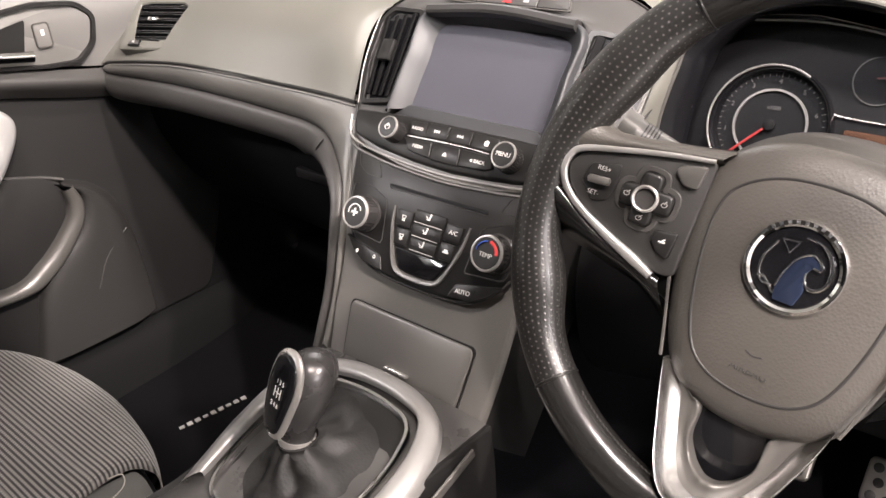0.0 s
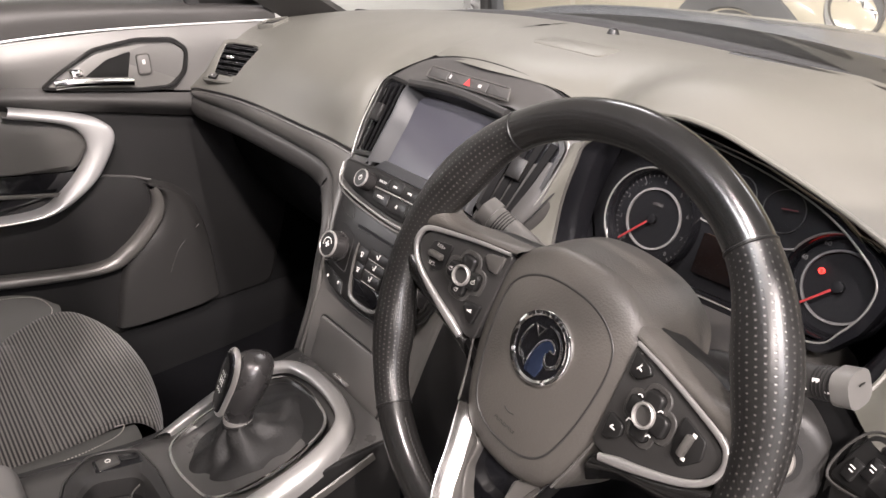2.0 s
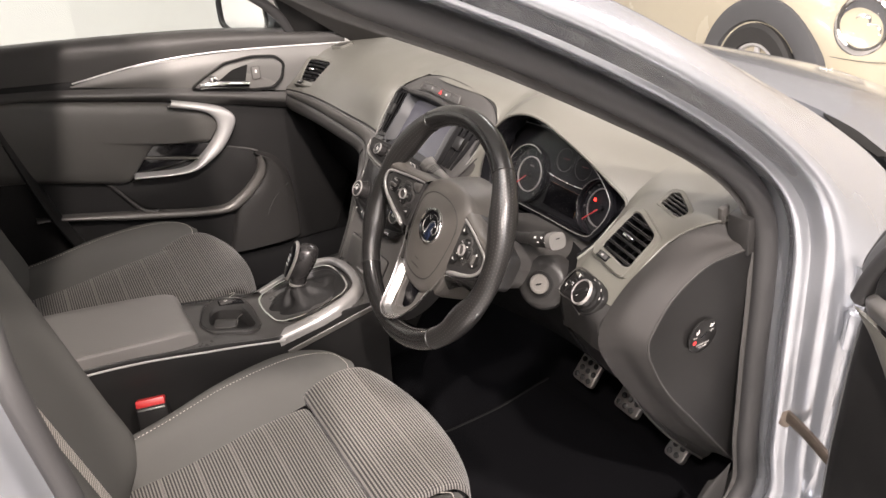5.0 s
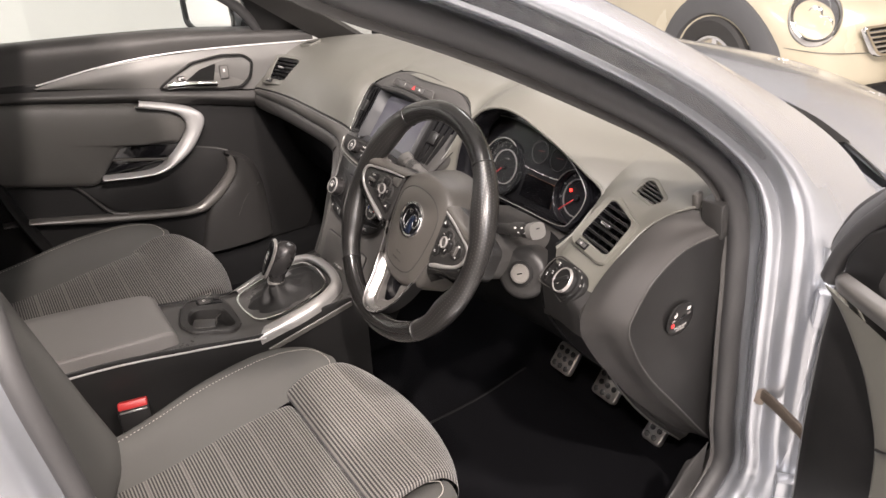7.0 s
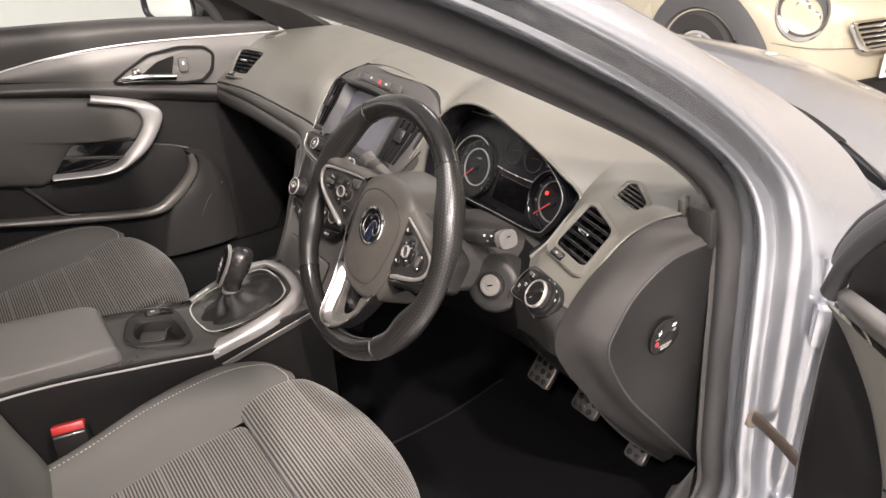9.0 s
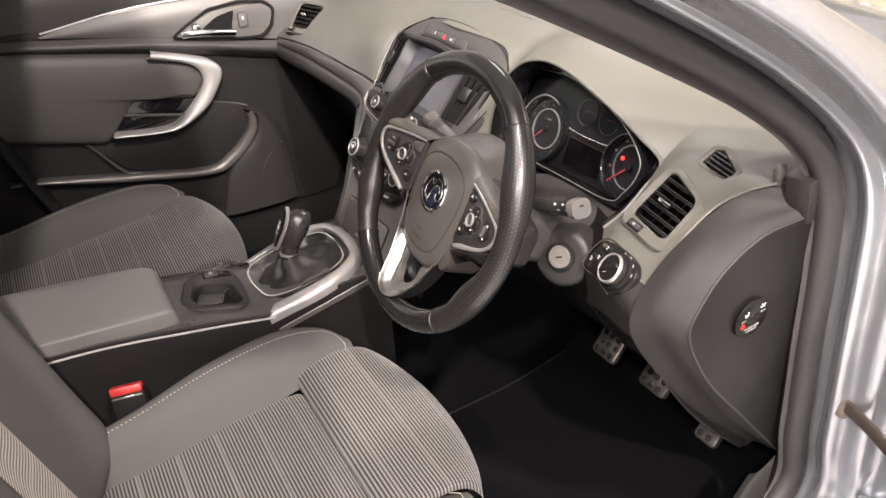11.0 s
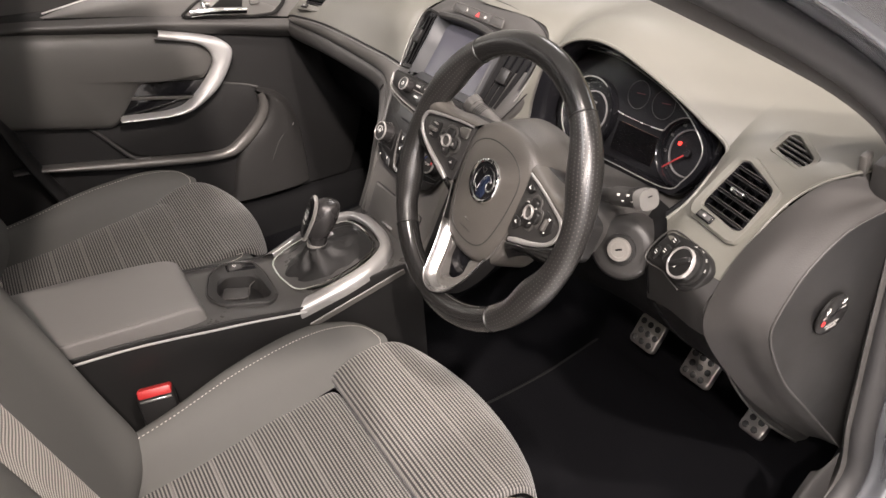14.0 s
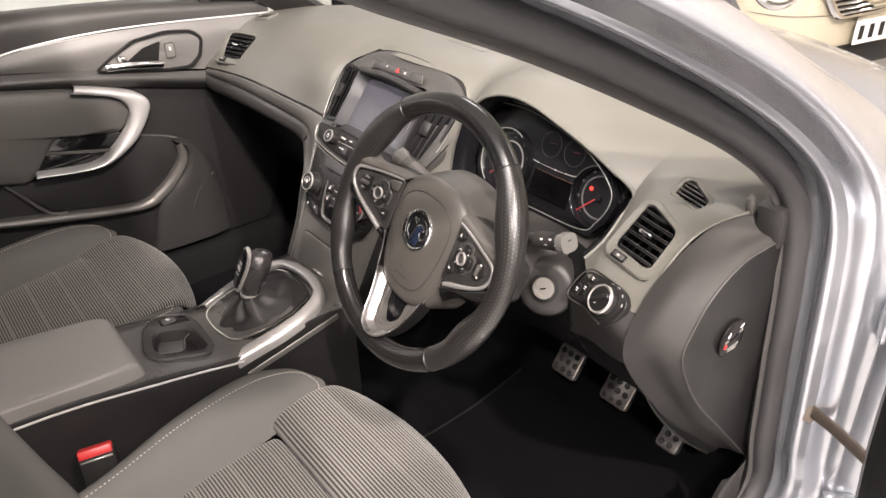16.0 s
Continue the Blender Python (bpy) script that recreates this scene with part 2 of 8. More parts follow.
def fabric_stripes(name, axis, light=(0.175, 0.166, 0.155), dark=(0.018, 0.0175, 0.0175), pitch=0.0052, across=(1, 0, 0), lines=0.062):
    """Ribbed cloth: pale and dark ribs along one direction, broken into knots, with a brighter line now and then."""
    m, nt, b = nodes_of(name)
    co = nt.nodes.new("ShaderNodeTexCoord")

    def along(vec, step):
        dot = node(nt, "ShaderNodeVectorMath", operation="DOT_PRODUCT")
        dot.inputs[1].default_value = vec
        link(nt, co.outputs["Object"], dot.inputs[0])
        mul = node(nt, "ShaderNodeMath", operation="MULTIPLY")
        mul.inputs[1].default_value = 2 * math.pi / step
        link(nt, dot.outputs["Value"], mul.inputs[0])
        sn = node(nt, "ShaderNodeMath", operation="SINE")
        link(nt, mul.outputs[0], sn.inputs[0])
        half = node(nt, "ShaderNodeMath", operation="MULTIPLY_ADD")
        half.inputs[1].default_value, half.inputs[2].default_value = 0.5, 0.5
        link(nt, sn.outputs[0], half.inputs[0])
        return half.outputs[0]

    rib, knot, rare = along(axis, pitch), along(across, 0.0042), along(axis, lines)
    sharp = node(nt, "ShaderNodeMapRange")
    sharp.inputs["From Min"].default_value, sharp.inputs["From Max"].default_value = 0.3, 0.75
    link(nt, rib, sharp.inputs["Value"])
    kn = node(nt, "ShaderNodeMapRange")
    kn.inputs["To Min"].default_value, kn.inputs["To Max"].default_value = 0.62, 1.0
    link(nt, knot, kn.inputs["Value"])
    both = node(nt, "ShaderNodeMath", operation="MULTIPLY")
    link(nt, sharp.outputs[0], both.inputs[0])
    link(nt, kn.outputs[0], both.inputs[1])
    line = node(nt, "ShaderNodeMapRange")
    line.inputs["From Min"].default_value, line.inputs["From Max"].default_value = 0.985, 0.998
    line.inputs["To Max"].default_value = 0.55
    link(nt, rare, line.inputs["Value"])
    mx = node(nt, "ShaderNodeMath", operation="MAXIMUM")
    link(nt, both.outputs[0], mx.inputs[0])
    link(nt, line.outputs[0], mx.inputs[1])
    fuzz = node(nt, "ShaderNodeTexNoise", Scale=900.0, Detail=2.0)
    link(nt, co.outputs["Object"], fuzz.inputs["Vector"])
    mix = node(nt, "ShaderNodeMix", data_type="RGBA")
    mix.inputs[6].default_value, mix.inputs[7].default_value = (*dark, 1), (*light, 1)
    link(nt, mx.outputs[0], mix.inputs[0])
    tone = node(nt, "ShaderNodeMix", data_type="RGBA", blend_type="OVERLAY")
    tone.inputs[0].default_value = 0.5
    link(nt, mix.outputs[2], tone.inputs[6])
    link(nt, fuzz.outputs["Color"], tone.inputs[7])
    bw = node(nt, "ShaderNodeMix", data_type="RGBA")
    bw.inputs[0].default_value = 0.25
    link(nt, mix.outputs[2], bw.inputs[6])
    link(nt, tone.outputs[2], bw.inputs[7])
    link(nt, bw.outputs[2], b.inputs["Base Color"])
    b.inputs["Roughness"].default_value = 0.85
    b.inputs["Specular IOR Level"].default_value = 0.2
    b.inputs["Sheen Weight"].default_value = 0.15
    bp = node(nt, "ShaderNodeBump", Strength=0.6, Distance=0.0012)
    link(nt, mx.outputs[0], bp.inputs["Height"])
    link(nt, bp.outputs["Normal"], b.inputs["Normal"])
    return m


def perforated(name, colour=(0.010, 0.0097, 0.0094), pitch=0.0044, hole=0.145):
    """Smooth black leather with staggered rows of punched holes, laid out in metres by the UVs."""
    m, nt, b = nodes_of(name)
    uv = nt.nodes.new("ShaderNodeUVMap")
    sep = nt.nodes.new("ShaderNodeSeparateXYZ")
    link(nt, uv.outputs["UV"], sep.inputs[0])

    def m2(op, a, c=None, d=None):
        n = node(nt, "ShaderNodeMath", operation=op)
        for k, v in enumerate((a, c, d)):
            if v is None:
                continue
            if isinstance(v, (int, float)):
                n.inputs[k].default_value = v
            else:
                link(nt, v, n.inputs[k])
        return n.outputs[0]

    u = m2("DIVIDE", sep.outputs[0], pitch)
    v = m2("DIVIDE", sep.outputs[1], pitch)
    row = m2("FLOOR", v)
    odd = m2("MODULO", row, 2.0)
    u2 = m2("MULTIPLY_ADD", odd, 0.5, u)
    fu = m2("SUBTRACT", m2("FRACT", u2), 0.5)
    fv = m2("SUBTRACT", m2("FRACT", v), 0.5)
    dist = m2("SQRT", m2("ADD", m2("MULTIPLY", fu, fu), m2("MULTIPLY", fv, fv)))
    step = node(nt, "ShaderNodeMapRange")
    step.inputs["From Min"].default_value, step.inputs["From Max"].default_value = hole - 0.06, hole + 0.06
    link(nt, dist, step.inputs["Value"])
    co = nt.nodes.new("ShaderNodeTexCoord")
    grain = node(nt, "ShaderNodeTexNoise", Scale=350.0, Detail=4.0)
    link(nt, co.outputs["Object"], grain.inputs["Vector"])
    mix = node(nt, "ShaderNodeMix", data_type="RGBA")
    # holes paler than the leather: their glints are put into the colour
    mix.inputs[6].default_value = (0.06, 0.057, 0.054, 1)
    mix.inputs[7].default_value = (*colour, 1)
    link(nt, step.outputs[0], mix.inputs[0])
    link(nt, mix.outputs[2], b.inputs["Base Color"])
    h = m2("MULTIPLY_ADD", grain.outputs["Fac"], 0.15, step.outputs[0])
    bp = node(nt, "ShaderNodeBump", Strength=0.32, Distance=0.0004)
    link(nt, h, bp.inputs["Height"])
    link(nt, bp.outputs["Normal"], b.inputs["Normal"])
    rr = node(nt, "ShaderNodeMapRange")
    rr.inputs["To Min"].default_value, rr.inputs["To Max"].default_value = 0.27, 0.38
    link(nt, grain.outputs["Fac"], rr.inputs["Value"])
    link(nt, rr.outputs["Result"], b.inputs["Roughness"])
    return m


def glow(name, colour, strength):
    m, nt, b = nodes_of(name)
    b.inputs["Base Color"].default_value = (*[c * 0.3 for c in colour], 1)
    b.inputs["Emission Color"].default_value = (*colour, 1)
    b.inputs["Emission Strength"].default_value = strength
    return m


def clear(name, tint=(1, 1, 1), rough=0.0, gloss=1.0):
    """Thin clear glass or plastic."""
    m, nt, b = nodes_of(name)
    out = nt.nodes["Material Output"]
    tr = nt.nodes.new("ShaderNodeBsdfTransparent")
    tr.inputs[0].default_value = (*tint, 1)
    gl = nt.nodes.new("ShaderNodeBsdfGlossy")
    gl.inputs["Roughness"].default_value = rough
    lw = nt.nodes.new("ShaderNodeLayerWeight")
    lw.inputs["Blend"].default_value = 0.5
    pw = node(nt, "ShaderNodeMath", operation="POWER")
    pw.inputs[1].default_value = 5.0
    link(nt, lw.outputs["Facing"], pw.inputs[0])
    fr = node(nt, "ShaderNodeMath", operation="MULTIPLY_ADD")
    fr.inputs[1].default_value, fr.inputs[2].default_value = 0.96 * gloss, 0.035 * gloss
    link(nt, pw.outputs[0], fr.inputs[0])
    mx = nt.nodes.new("ShaderNodeMixShader")
    link(nt, fr.outputs[0], mx.inputs[0])
    link(nt, tr.outputs[0], mx.inputs[1])
    link(nt, gl.outputs[0], mx.inputs[2])
    link(nt, mx.outputs[0], out.inputs["Surface"])
    return m


DASH = surface("grained_dash_skin", (0.084, 0.082, 0.071), 0.46, var=0.06, scale=6, grain=900, bump=0.35, depth=0.0003)
PLASTIC = surface("dark_grained_plastic", (0.037, 0.0355, 0.034), 0.45, spec=0.35, var=0.08, grain=800, bump=0.3, depth=0.0003)
LOWDASH = surface("lower_dash_plastic", (0.022, 0.0213, 0.0207), 0.45, spec=0.35, var=0.08, grain=800, bump=0.3, depth=0.0003)
CAP = surface("grained_cap_plastic", (0.026, 0.0246, 0.0235), 0.62, spec=0.3, var=0.1, grain=700, bump=0.5, depth=0.0004)
BLACK = surface("black_plastic", (0.010, 0.0098, 0.0097), 0.38, spec=0.3, var=0.12, grain=700, bump=0.08, depth=0.0001)
# blacker than the plastic itself: footwell shade is put into the colour
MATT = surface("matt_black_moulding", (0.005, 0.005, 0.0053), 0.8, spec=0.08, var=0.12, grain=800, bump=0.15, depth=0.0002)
# door plastic with the shade below the dash put into its colour
DOORSHADE = surface("shaded_door_moulding", (0.015, 0.0147, 0.0147), 0.6, spec=0.2, var=0.12, grain=800, bump=0.2, depth=0.0002)
TRIM = surface("satin_charcoal_paint", (0.078, 0.0745, 0.070), 0.34, metal=0.25, var=0.05, grain=1500, bump=0.04, depth=0.0001)
BAND = surface("satin_grey_band", (0.20, 0.195, 0.185), 0.34, metal=0.35, var=0.04, grain=1500, bump=0.03, depth=0.0001)
LINING = surface("smooth_black_lining", (0.005, 0.005, 0.006), 0.22, spec=0.3, var=0.05, bump=0.0)
FACE = surface("matt_dial_black", (0.006, 0.006, 0.007), 0.6, var=0.05, bump=0.0, spec=0.15)
SATIN = surface("satin_silver_band", (0.40, 0.39, 0.38), 0.3, metal=0.7, var=0.04, bump=0.0, rvar=0.05)
GLOSS = surface("gloss_black", (0.006, 0.006, 0.007), 0.1, var=0.1, bump=0.0, rvar=0.04)
SILVER = surface("satin_silver_trim", (0.54, 0.535, 0.53), 0.34, metal=0.55, var=0.04, grain=1200, bump=0.05, depth=0.0001, rvar=0.06)
EDGE = surface("brushed_bright_edge", (0.50, 0.48, 0.46), 0.28, metal=0.75, var=0.05, bump=0.0)
KNOB = surface("dark_metallic_knob", (0.045, 0.043, 0.043), 0.26, metal=0.5, var=0.06, bump=0.0)
WING = surface("satin_door_trim", (0.14, 0.137, 0.131), 0.38, metal=0.2, var=0.03, grain=1500, bump=0.03, depth=0.0001)
CHROME = surface("chrome", (0.8, 0.79, 0.78), 0.07, metal=1.0, var=0.03, bump=0.0, rvar=0.04)
LEATHER = surface("black_leather", (0.010, 0.0097, 0.0094), 0.22, spec=0.6, var=0.15, rvar=0.06, grain=420, bump=0.12, depth=0.0003, cells=True)
GAITER = surface("black_gaiter_leather", (0.011, 0.0107, 0.0105), 0.62, spec=0.3, var=0.25, scale=30, grain=300, bump=0.4, depth=0.0006, cells=True)
PAD = surface("airbag_pad_skin", (0.054, 0.050, 0.045), 0.44, var=0.07, grain=520, bump=0.4, depth=0.0004, cells=True)
HOLES = perforated("perforated_black_leather")
CLOTH = surface("charcoal_seat_cloth", (0.073, 0.0725, 0.0685), 0.85, var=0.08, scale=8, grain=1600, bump=0.5, depth=0.0004, spec=0.2)
ARM = surface("soft_armrest_vinyl", (0.135, 0.130, 0.124), 0.5, var=0.05, scale=8, grain=700, bump=0.25, depth=0.0003)
STRIPE_Y = fabric_stripes("ribbed_cushion_cloth", (0, 1, 0.0))
STRIPE_Z = fabric_stripes("ribbed_backrest_cloth", (0, 0.25, 0.97), light=(0.5, 0.46, 0.41), dark=(0.11, 0.10, 0.09))
THREAD = surface("pale_thread", (0.36, 0.34, 0.31), 0.8, bump=0)
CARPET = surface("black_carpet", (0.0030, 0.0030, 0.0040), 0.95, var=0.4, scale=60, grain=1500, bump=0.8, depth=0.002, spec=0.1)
RUBBER = surface("black_rubber_seal", (0.026, 0.0255, 0.026), 0.6, var=0.12, grain=600, bump=0.1, depth=0.0002)
PAINT = surface("silver_car_paint", (0.34, 0.355, 0.383), 0.22, metal=0.65, var=0.015, scale=1.2, grain=2500, bump=0.0, coat=0.5, rvar=0.015)
CREAM = surface("cream_car_paint", (0.42, 0.38, 0.285), 0.25, var=0.03, scale=4, grain=2000, bump=0.0, coat=0.8)
SCREEN = surface("dark_display_glass", (0.045, 0.045, 0.055), 0.12, var=0.05, bump=0.0, rvar=0.03)
# dark blue reflection of the badge, put into its base colour
BADGEBLUE = surface("badge_blue_reflection", (0.02, 0.028, 0.055), 0.12, metal=0.5, var=0.1, bump=0.0, rvar=0.04)
RED = glow("red_needle", (0.7, 0.05, 0.05), 0.12)
REDLAMP = glow("red_warning_lamp", (1.0, 0.03, 0.02), 6.0)
AMBER = glow("amber_display", (0.50, 0.20, 0.09), 0.05)
WHITE = surface("white_print", (0.62, 0.61, 0.59), 0.6, bump=0.0, var=0.05)
DIMWHITE = surface("grey_print", (0.32, 0.31, 0.30), 0.6, bump=0.0, var=0.05)
DIAL = surface("dim_dial_print", (0.10, 0.097, 0.095), 0.5, bump=0.0, var=0.05)
DIALRING = surface("grey_dial_ring", (0.14, 0.136, 0.133), 0.5, bump=0.0, var=0.05)
LINEDIM = surface("faint_dial_print", (0.045, 0.044, 0.043), 0.5, bump=0.0, var=0.05)
CHROMEDGE = surface("satin_chrome_edge", (0.33, 0.318, 0.306), 0.3, metal=0.55, var=0.03, bump=0.0, rvar=0.04)
BEZEL = surface("satin_dark_bezel", (0.030, 0.031, 0.033), 0.42, spec=0.25, var=0.05, grain=1500, bump=0.02, depth=0.0001)
FASCIA = surface("satin_fascia_paint", (0.108, 0.103, 0.097), 0.36, metal=0.25, var=0.06, grain=1500, bump=0.04, depth=0.0001)
STALK = surface("stalk_plastic", (0.10, 0.097, 0.092), 0.42, var=0.06, grain=800, bump=0.1, depth=0.0002)
LOCK = surface("worn_lock_metal", (0.32, 0.305, 0.285), 0.4, metal=0.7, var=0.15, bump=0.0)
ARMS = surface("polished_silver_arm", (0.56, 0.55, 0.54), 0.26, metal=1.0, var=0.04, bump=0.0, rvar=0.05)
ARCHS = surface("satin_silver_arch", (0.25, 0.244, 0.238), 0.32, metal=0.4, var=0.04, bump=0.0, rvar=0.05)
DECK = surface("dark_satin_deck", (0.045, 0.0435, 0.042), 0.30, spec=0.6, var=0.06, grain=900, bump=0.08, depth=0.0001)
DOORPAD = surface("charcoal_door_vinyl", (0.068, 0.066, 0.062), 0.5, spec=0.35, var=0.06, scale=8, grain=700, bump=0.25, depth=0.0003)
SWEEP = surface("satin_grey_sweep", (0.105, 0.101, 0.094), 0.4, metal=0.25, var=0.04, grain=1500, bump=0.04, depth=0.0001)
DIMRED = surface("faint_red_print", (0.10, 0.012, 0.012), 0.5, bump=0.0)
BLUE = surface("blue_print", (0.03, 0.10, 0.5), 0.5, bump=0.0)
REDP = surface("red_print", (0.55, 0.03, 0.03), 0.45, bump=0.0)
STEEL = surface("brushed_pedal_steel", (0.5, 0.48, 0.46), 0.35, metal=0.9, var=0.1, grain=500, bump=0.1, depth=0.0002)
OLDSTEEL = surface("greasy_bare_steel", (0.17, 0.14, 0.115), 0.4, metal=0.7, var=0.35, scale=60, grain=300, bump=0.3, depth=0.0005)
GLASS = clear("window_glass", (0.93, 0.96, 0.95))
LENS = clear("clear_cover", (0.97, 0.97, 0.97), 0.06, 0.2)
TYRE = surface("tyre_rubber", (0.025, 0.024, 0.023), 0.75, var=0.2, grain=200, bump=0.3, depth=0.001)
GREYPL = surface("weathered_grey_plastic", (0.07, 0.071, 0.074), 0.6, var=0.1, grain=600, bump=0.2, depth=0.0004)
PLASTER = surface("cream_wall_paint", (0.42, 0.36, 0.26), 0.8, var=0.04, scale=1.5, grain=120, bump=0.15, depth=0.001)
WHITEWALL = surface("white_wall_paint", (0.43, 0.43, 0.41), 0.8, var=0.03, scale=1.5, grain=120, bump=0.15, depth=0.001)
# brighter copy of the wall white, there to bounce light into the cabin
BOUNCEWALL = surface("bounce_white_wall_paint", (0.82, 0.81, 0.79), 0.8, var=0.03, scale=1.5, grain=120, bump=0.15, depth=0.001)
TILE = surface("polished_grey_floor", (0.50, 0.49, 0.475), 0.3, var=0.03, scale=1.0, grain=80, bump=0.05)
CEIL = surface("grey_ceiling_tile", (0.32, 0.315, 0.31), 0.9, var=0.04, grain=200, bump=0.2, depth=0.001)
LAMPGLOW = glow("lamp_diffuser", (1.0, 0.94, 0.86), 6.0)

# ---------- showroom ----------
def slab(name, x0, x1, y0, y1, z0, z1, material, label, category):
    ob = part(name, block(pose((x0 + x1) / 2, (y0 + y1) / 2, (z0 + z1) / 2), x1 - x0, y1 - y0, z1 - z0, 0), material, None, label, smooth=0)
    return tagged(ob, label, category, kind="structure")


slab("floor", -3.9, 5.2, -5.2, 6.3, FLOOR - 0.1, FLOOR, TILE, "polished grey showroom floor", "floor")
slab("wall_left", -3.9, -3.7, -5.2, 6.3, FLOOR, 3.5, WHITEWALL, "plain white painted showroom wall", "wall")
# unseen back and right walls, brightened to act as reflectors
slab("wall_back", -3.7, 5.0, -5.2, -5.0, FLOOR, 3.5, BOUNCEWALL, "plain white painted showroom wall", "wall")
slab("wall_right", 5.0, 5.2, -5.2, 6.3, FLOOR, 3.5, BOUNCEWALL, "plain white painted showroom wall", "wall")
slab("ceiling", -3.9, 5.2, -5.2, 6.3, 3.5, 3.6, CEIL, "pale grey showroom ceiling", "ceiling")
far = tagged(new("wall_far"), "cream painted panelled showroom wall", "wall", kind="structure")
for x0, x1 in ((-2.35, -0.9), (-0.9, 0.55), (0.55, 2.0), (2.0, 3.5), (3.5, 5.0)):
    part("panel", block(pose((x0 + x1) / 2, 6.15, (FLOOR + 3.5) / 2), x1 - x0 - 0.012, 0.2, 3.5 - FLOOR, 0.004, 1), PLASTER, far)
part("backing", block(pose(0.6, 6.28, 1.8), 9.0, 0.04, 3.3, 0), PLASTER, far)
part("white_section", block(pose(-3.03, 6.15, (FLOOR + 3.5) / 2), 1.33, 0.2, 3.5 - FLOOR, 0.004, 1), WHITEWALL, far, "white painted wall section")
for lx, ly in LAMPS:
    lamp = thing("ceiling_light", (lx, ly, 3.5), "rectangular white ceiling light with a bright diffuser", "ceiling light", group="showroom ceiling lights")
    part("housing", block(pose(lx, ly, 3.46), 1.26, 0.66, 0.08, 0.006, 1), CEIL, lamp)
    part("diffuser", block(pose(lx, ly, 3.41), 1.2, 0.6, 0.02, 0.004, 1), LAMPGLOW, lamp, "glowing opal diffuser")
for lx, ly, watts in SPOTS:
    spot = thing("spot_light", (lx, ly, 3.5), "unseen round ceiling spot light with a warm lamp", "spot light", group="showroom spot lights")
    part("can", lathe([(0.09, 0.10), (0.10, 0.0), (0.085, 0.0), (0.08, 0.06), (0, 0.06)], pose(lx, ly, 3.40), 24), CEIL, spot)
    part("lamp", lathe([(0.07, 0.0), (0.05, -0.006), (0, -0.008)], pose(lx, ly, 3.42), 20), LAMPGLOW, spot, "glowing warm lamp")

# ---------- silver car: shell round the cabin ----------
body = thing("car_body", (0, 0, FLOOR), "silver painted hatchback body with the driver's door open", "car")
# front pillar on the driver's side: inner edge, seal, flange, outer skin
INNER = [(0.60, -0.95, 1.47), (0.635, -0.45, 1.385), (0.655, -0.23, 1.29), (0.672, -0.078, 1.223), (0.692, 0.085, 1.138), (0.71, 0.201, 1.07), (0.726, 0.272, 1.01), (0.738, 0.299, 0.95), (0.747, 0.304, 0.87), (0.752, 0.309, 0.75), (0.757, 0.319, 0.60), (0.764, 0.318, 0.48), (0.775, 0.15, 0.39), (0.78, -0.2, 0.385)]


def shifted(curve, dx, dy, dz=0.0, low=None):
    out = []
    for x, y, z in curve:
        k = min(1.0, max(0.0, (z - 0.9) / 0.25))
        lx, ly, lz = low if low else (dx, dy, dz)
        out.append((x + lx * (1 - k) + dx * k, y + ly * (1 - k) + dy * k, z + lz * (1 - k) + dz * k))
    return out


def strip(curves, nu=14, nv=60, thick=0.0):
    return sheet(curves, nu, nv, thick)


trim_far = shifted(INNER, -0.05, 0.06, 0.06, (-0.03, 0.05, 0.0))
mid = shifted(INNER, 0.008, 0.012, 0.016, (0.012, 0.012, 0.0))
part("pillar_trim", strip([trim_far, INNER, mid], 8, 70), PLASTIC, body, "dark grey front pillar trim")
seal_path = shifted(INNER, 0.020, 0.018, 0.018, (0.014, 0.018, 0.0))
part("door_seal", tube(seal_path, ring_shape(0.017, 0.016, 14), 90, up=(1, 0, 0)), RUBBER, body, "black rubber door aperture seal")
f0 = shifted(INNER, 0.024, 0.036, 0.026, (0.02, 0.036, 0.0))
f1 = shifted(INNER, 0.044, 0.044, 0.026, (0.036, 0.036, 0.0))
f2 = shifted(INNER, 0.064, 0.026, 0.034, (0.055, 0.024, 0.0))
f2b = shifted(INNER, 0.074, 0.040, 0.036, (0.070, 0.036, 0.0))
f3 = shifted(INNER, 0.112, 0.056, 0.051, (0.100, 0.046, 0.0))
f4 = shifted(INNER, 0.082, 0.105, 0.062, (0.118, 0.09, 0.0))
f5 = shifted(INNER, 0.050, 0.150, 0.050, (0.118, 0.22, 0.0))
part("door_frame", strip([f0, f1, f2, f2b], 22, 80), PAINT, body, "rolled silver door frame flange")
part("pillar_skin", strip([f2b, f3, f4, f5], 30, 80), PAINT, body, "silver outer pillar skin")
# check strap between the pillar and the open door
strap = thing("door_check_strap", (0.81, 0.36, 0.66), "greasy bare steel door check strap", "door strap")
part("bracket", block(pose(0.812, 0.357, 0.664, 0, 0, 25), 0.024, 0.03, 0.034, 0.006), OLDSTEEL, strap)
part("pin", lathe([(0, 0.024), (0.007, 0.022), (0.008, 0), (0.008, -0.02)], pose(0.812, 0.352, 0.664), 14), OLDSTEEL, strap)
part("arm", tube([(0.815, 0.352, 0.668), (0.86, 0.337, 0.671), (0.915, 0.315, 0.672)], ring_shape(0.004, 0.0095, 10, 4), 12, up=(0, 0, 1)), OLDSTEEL, strap)
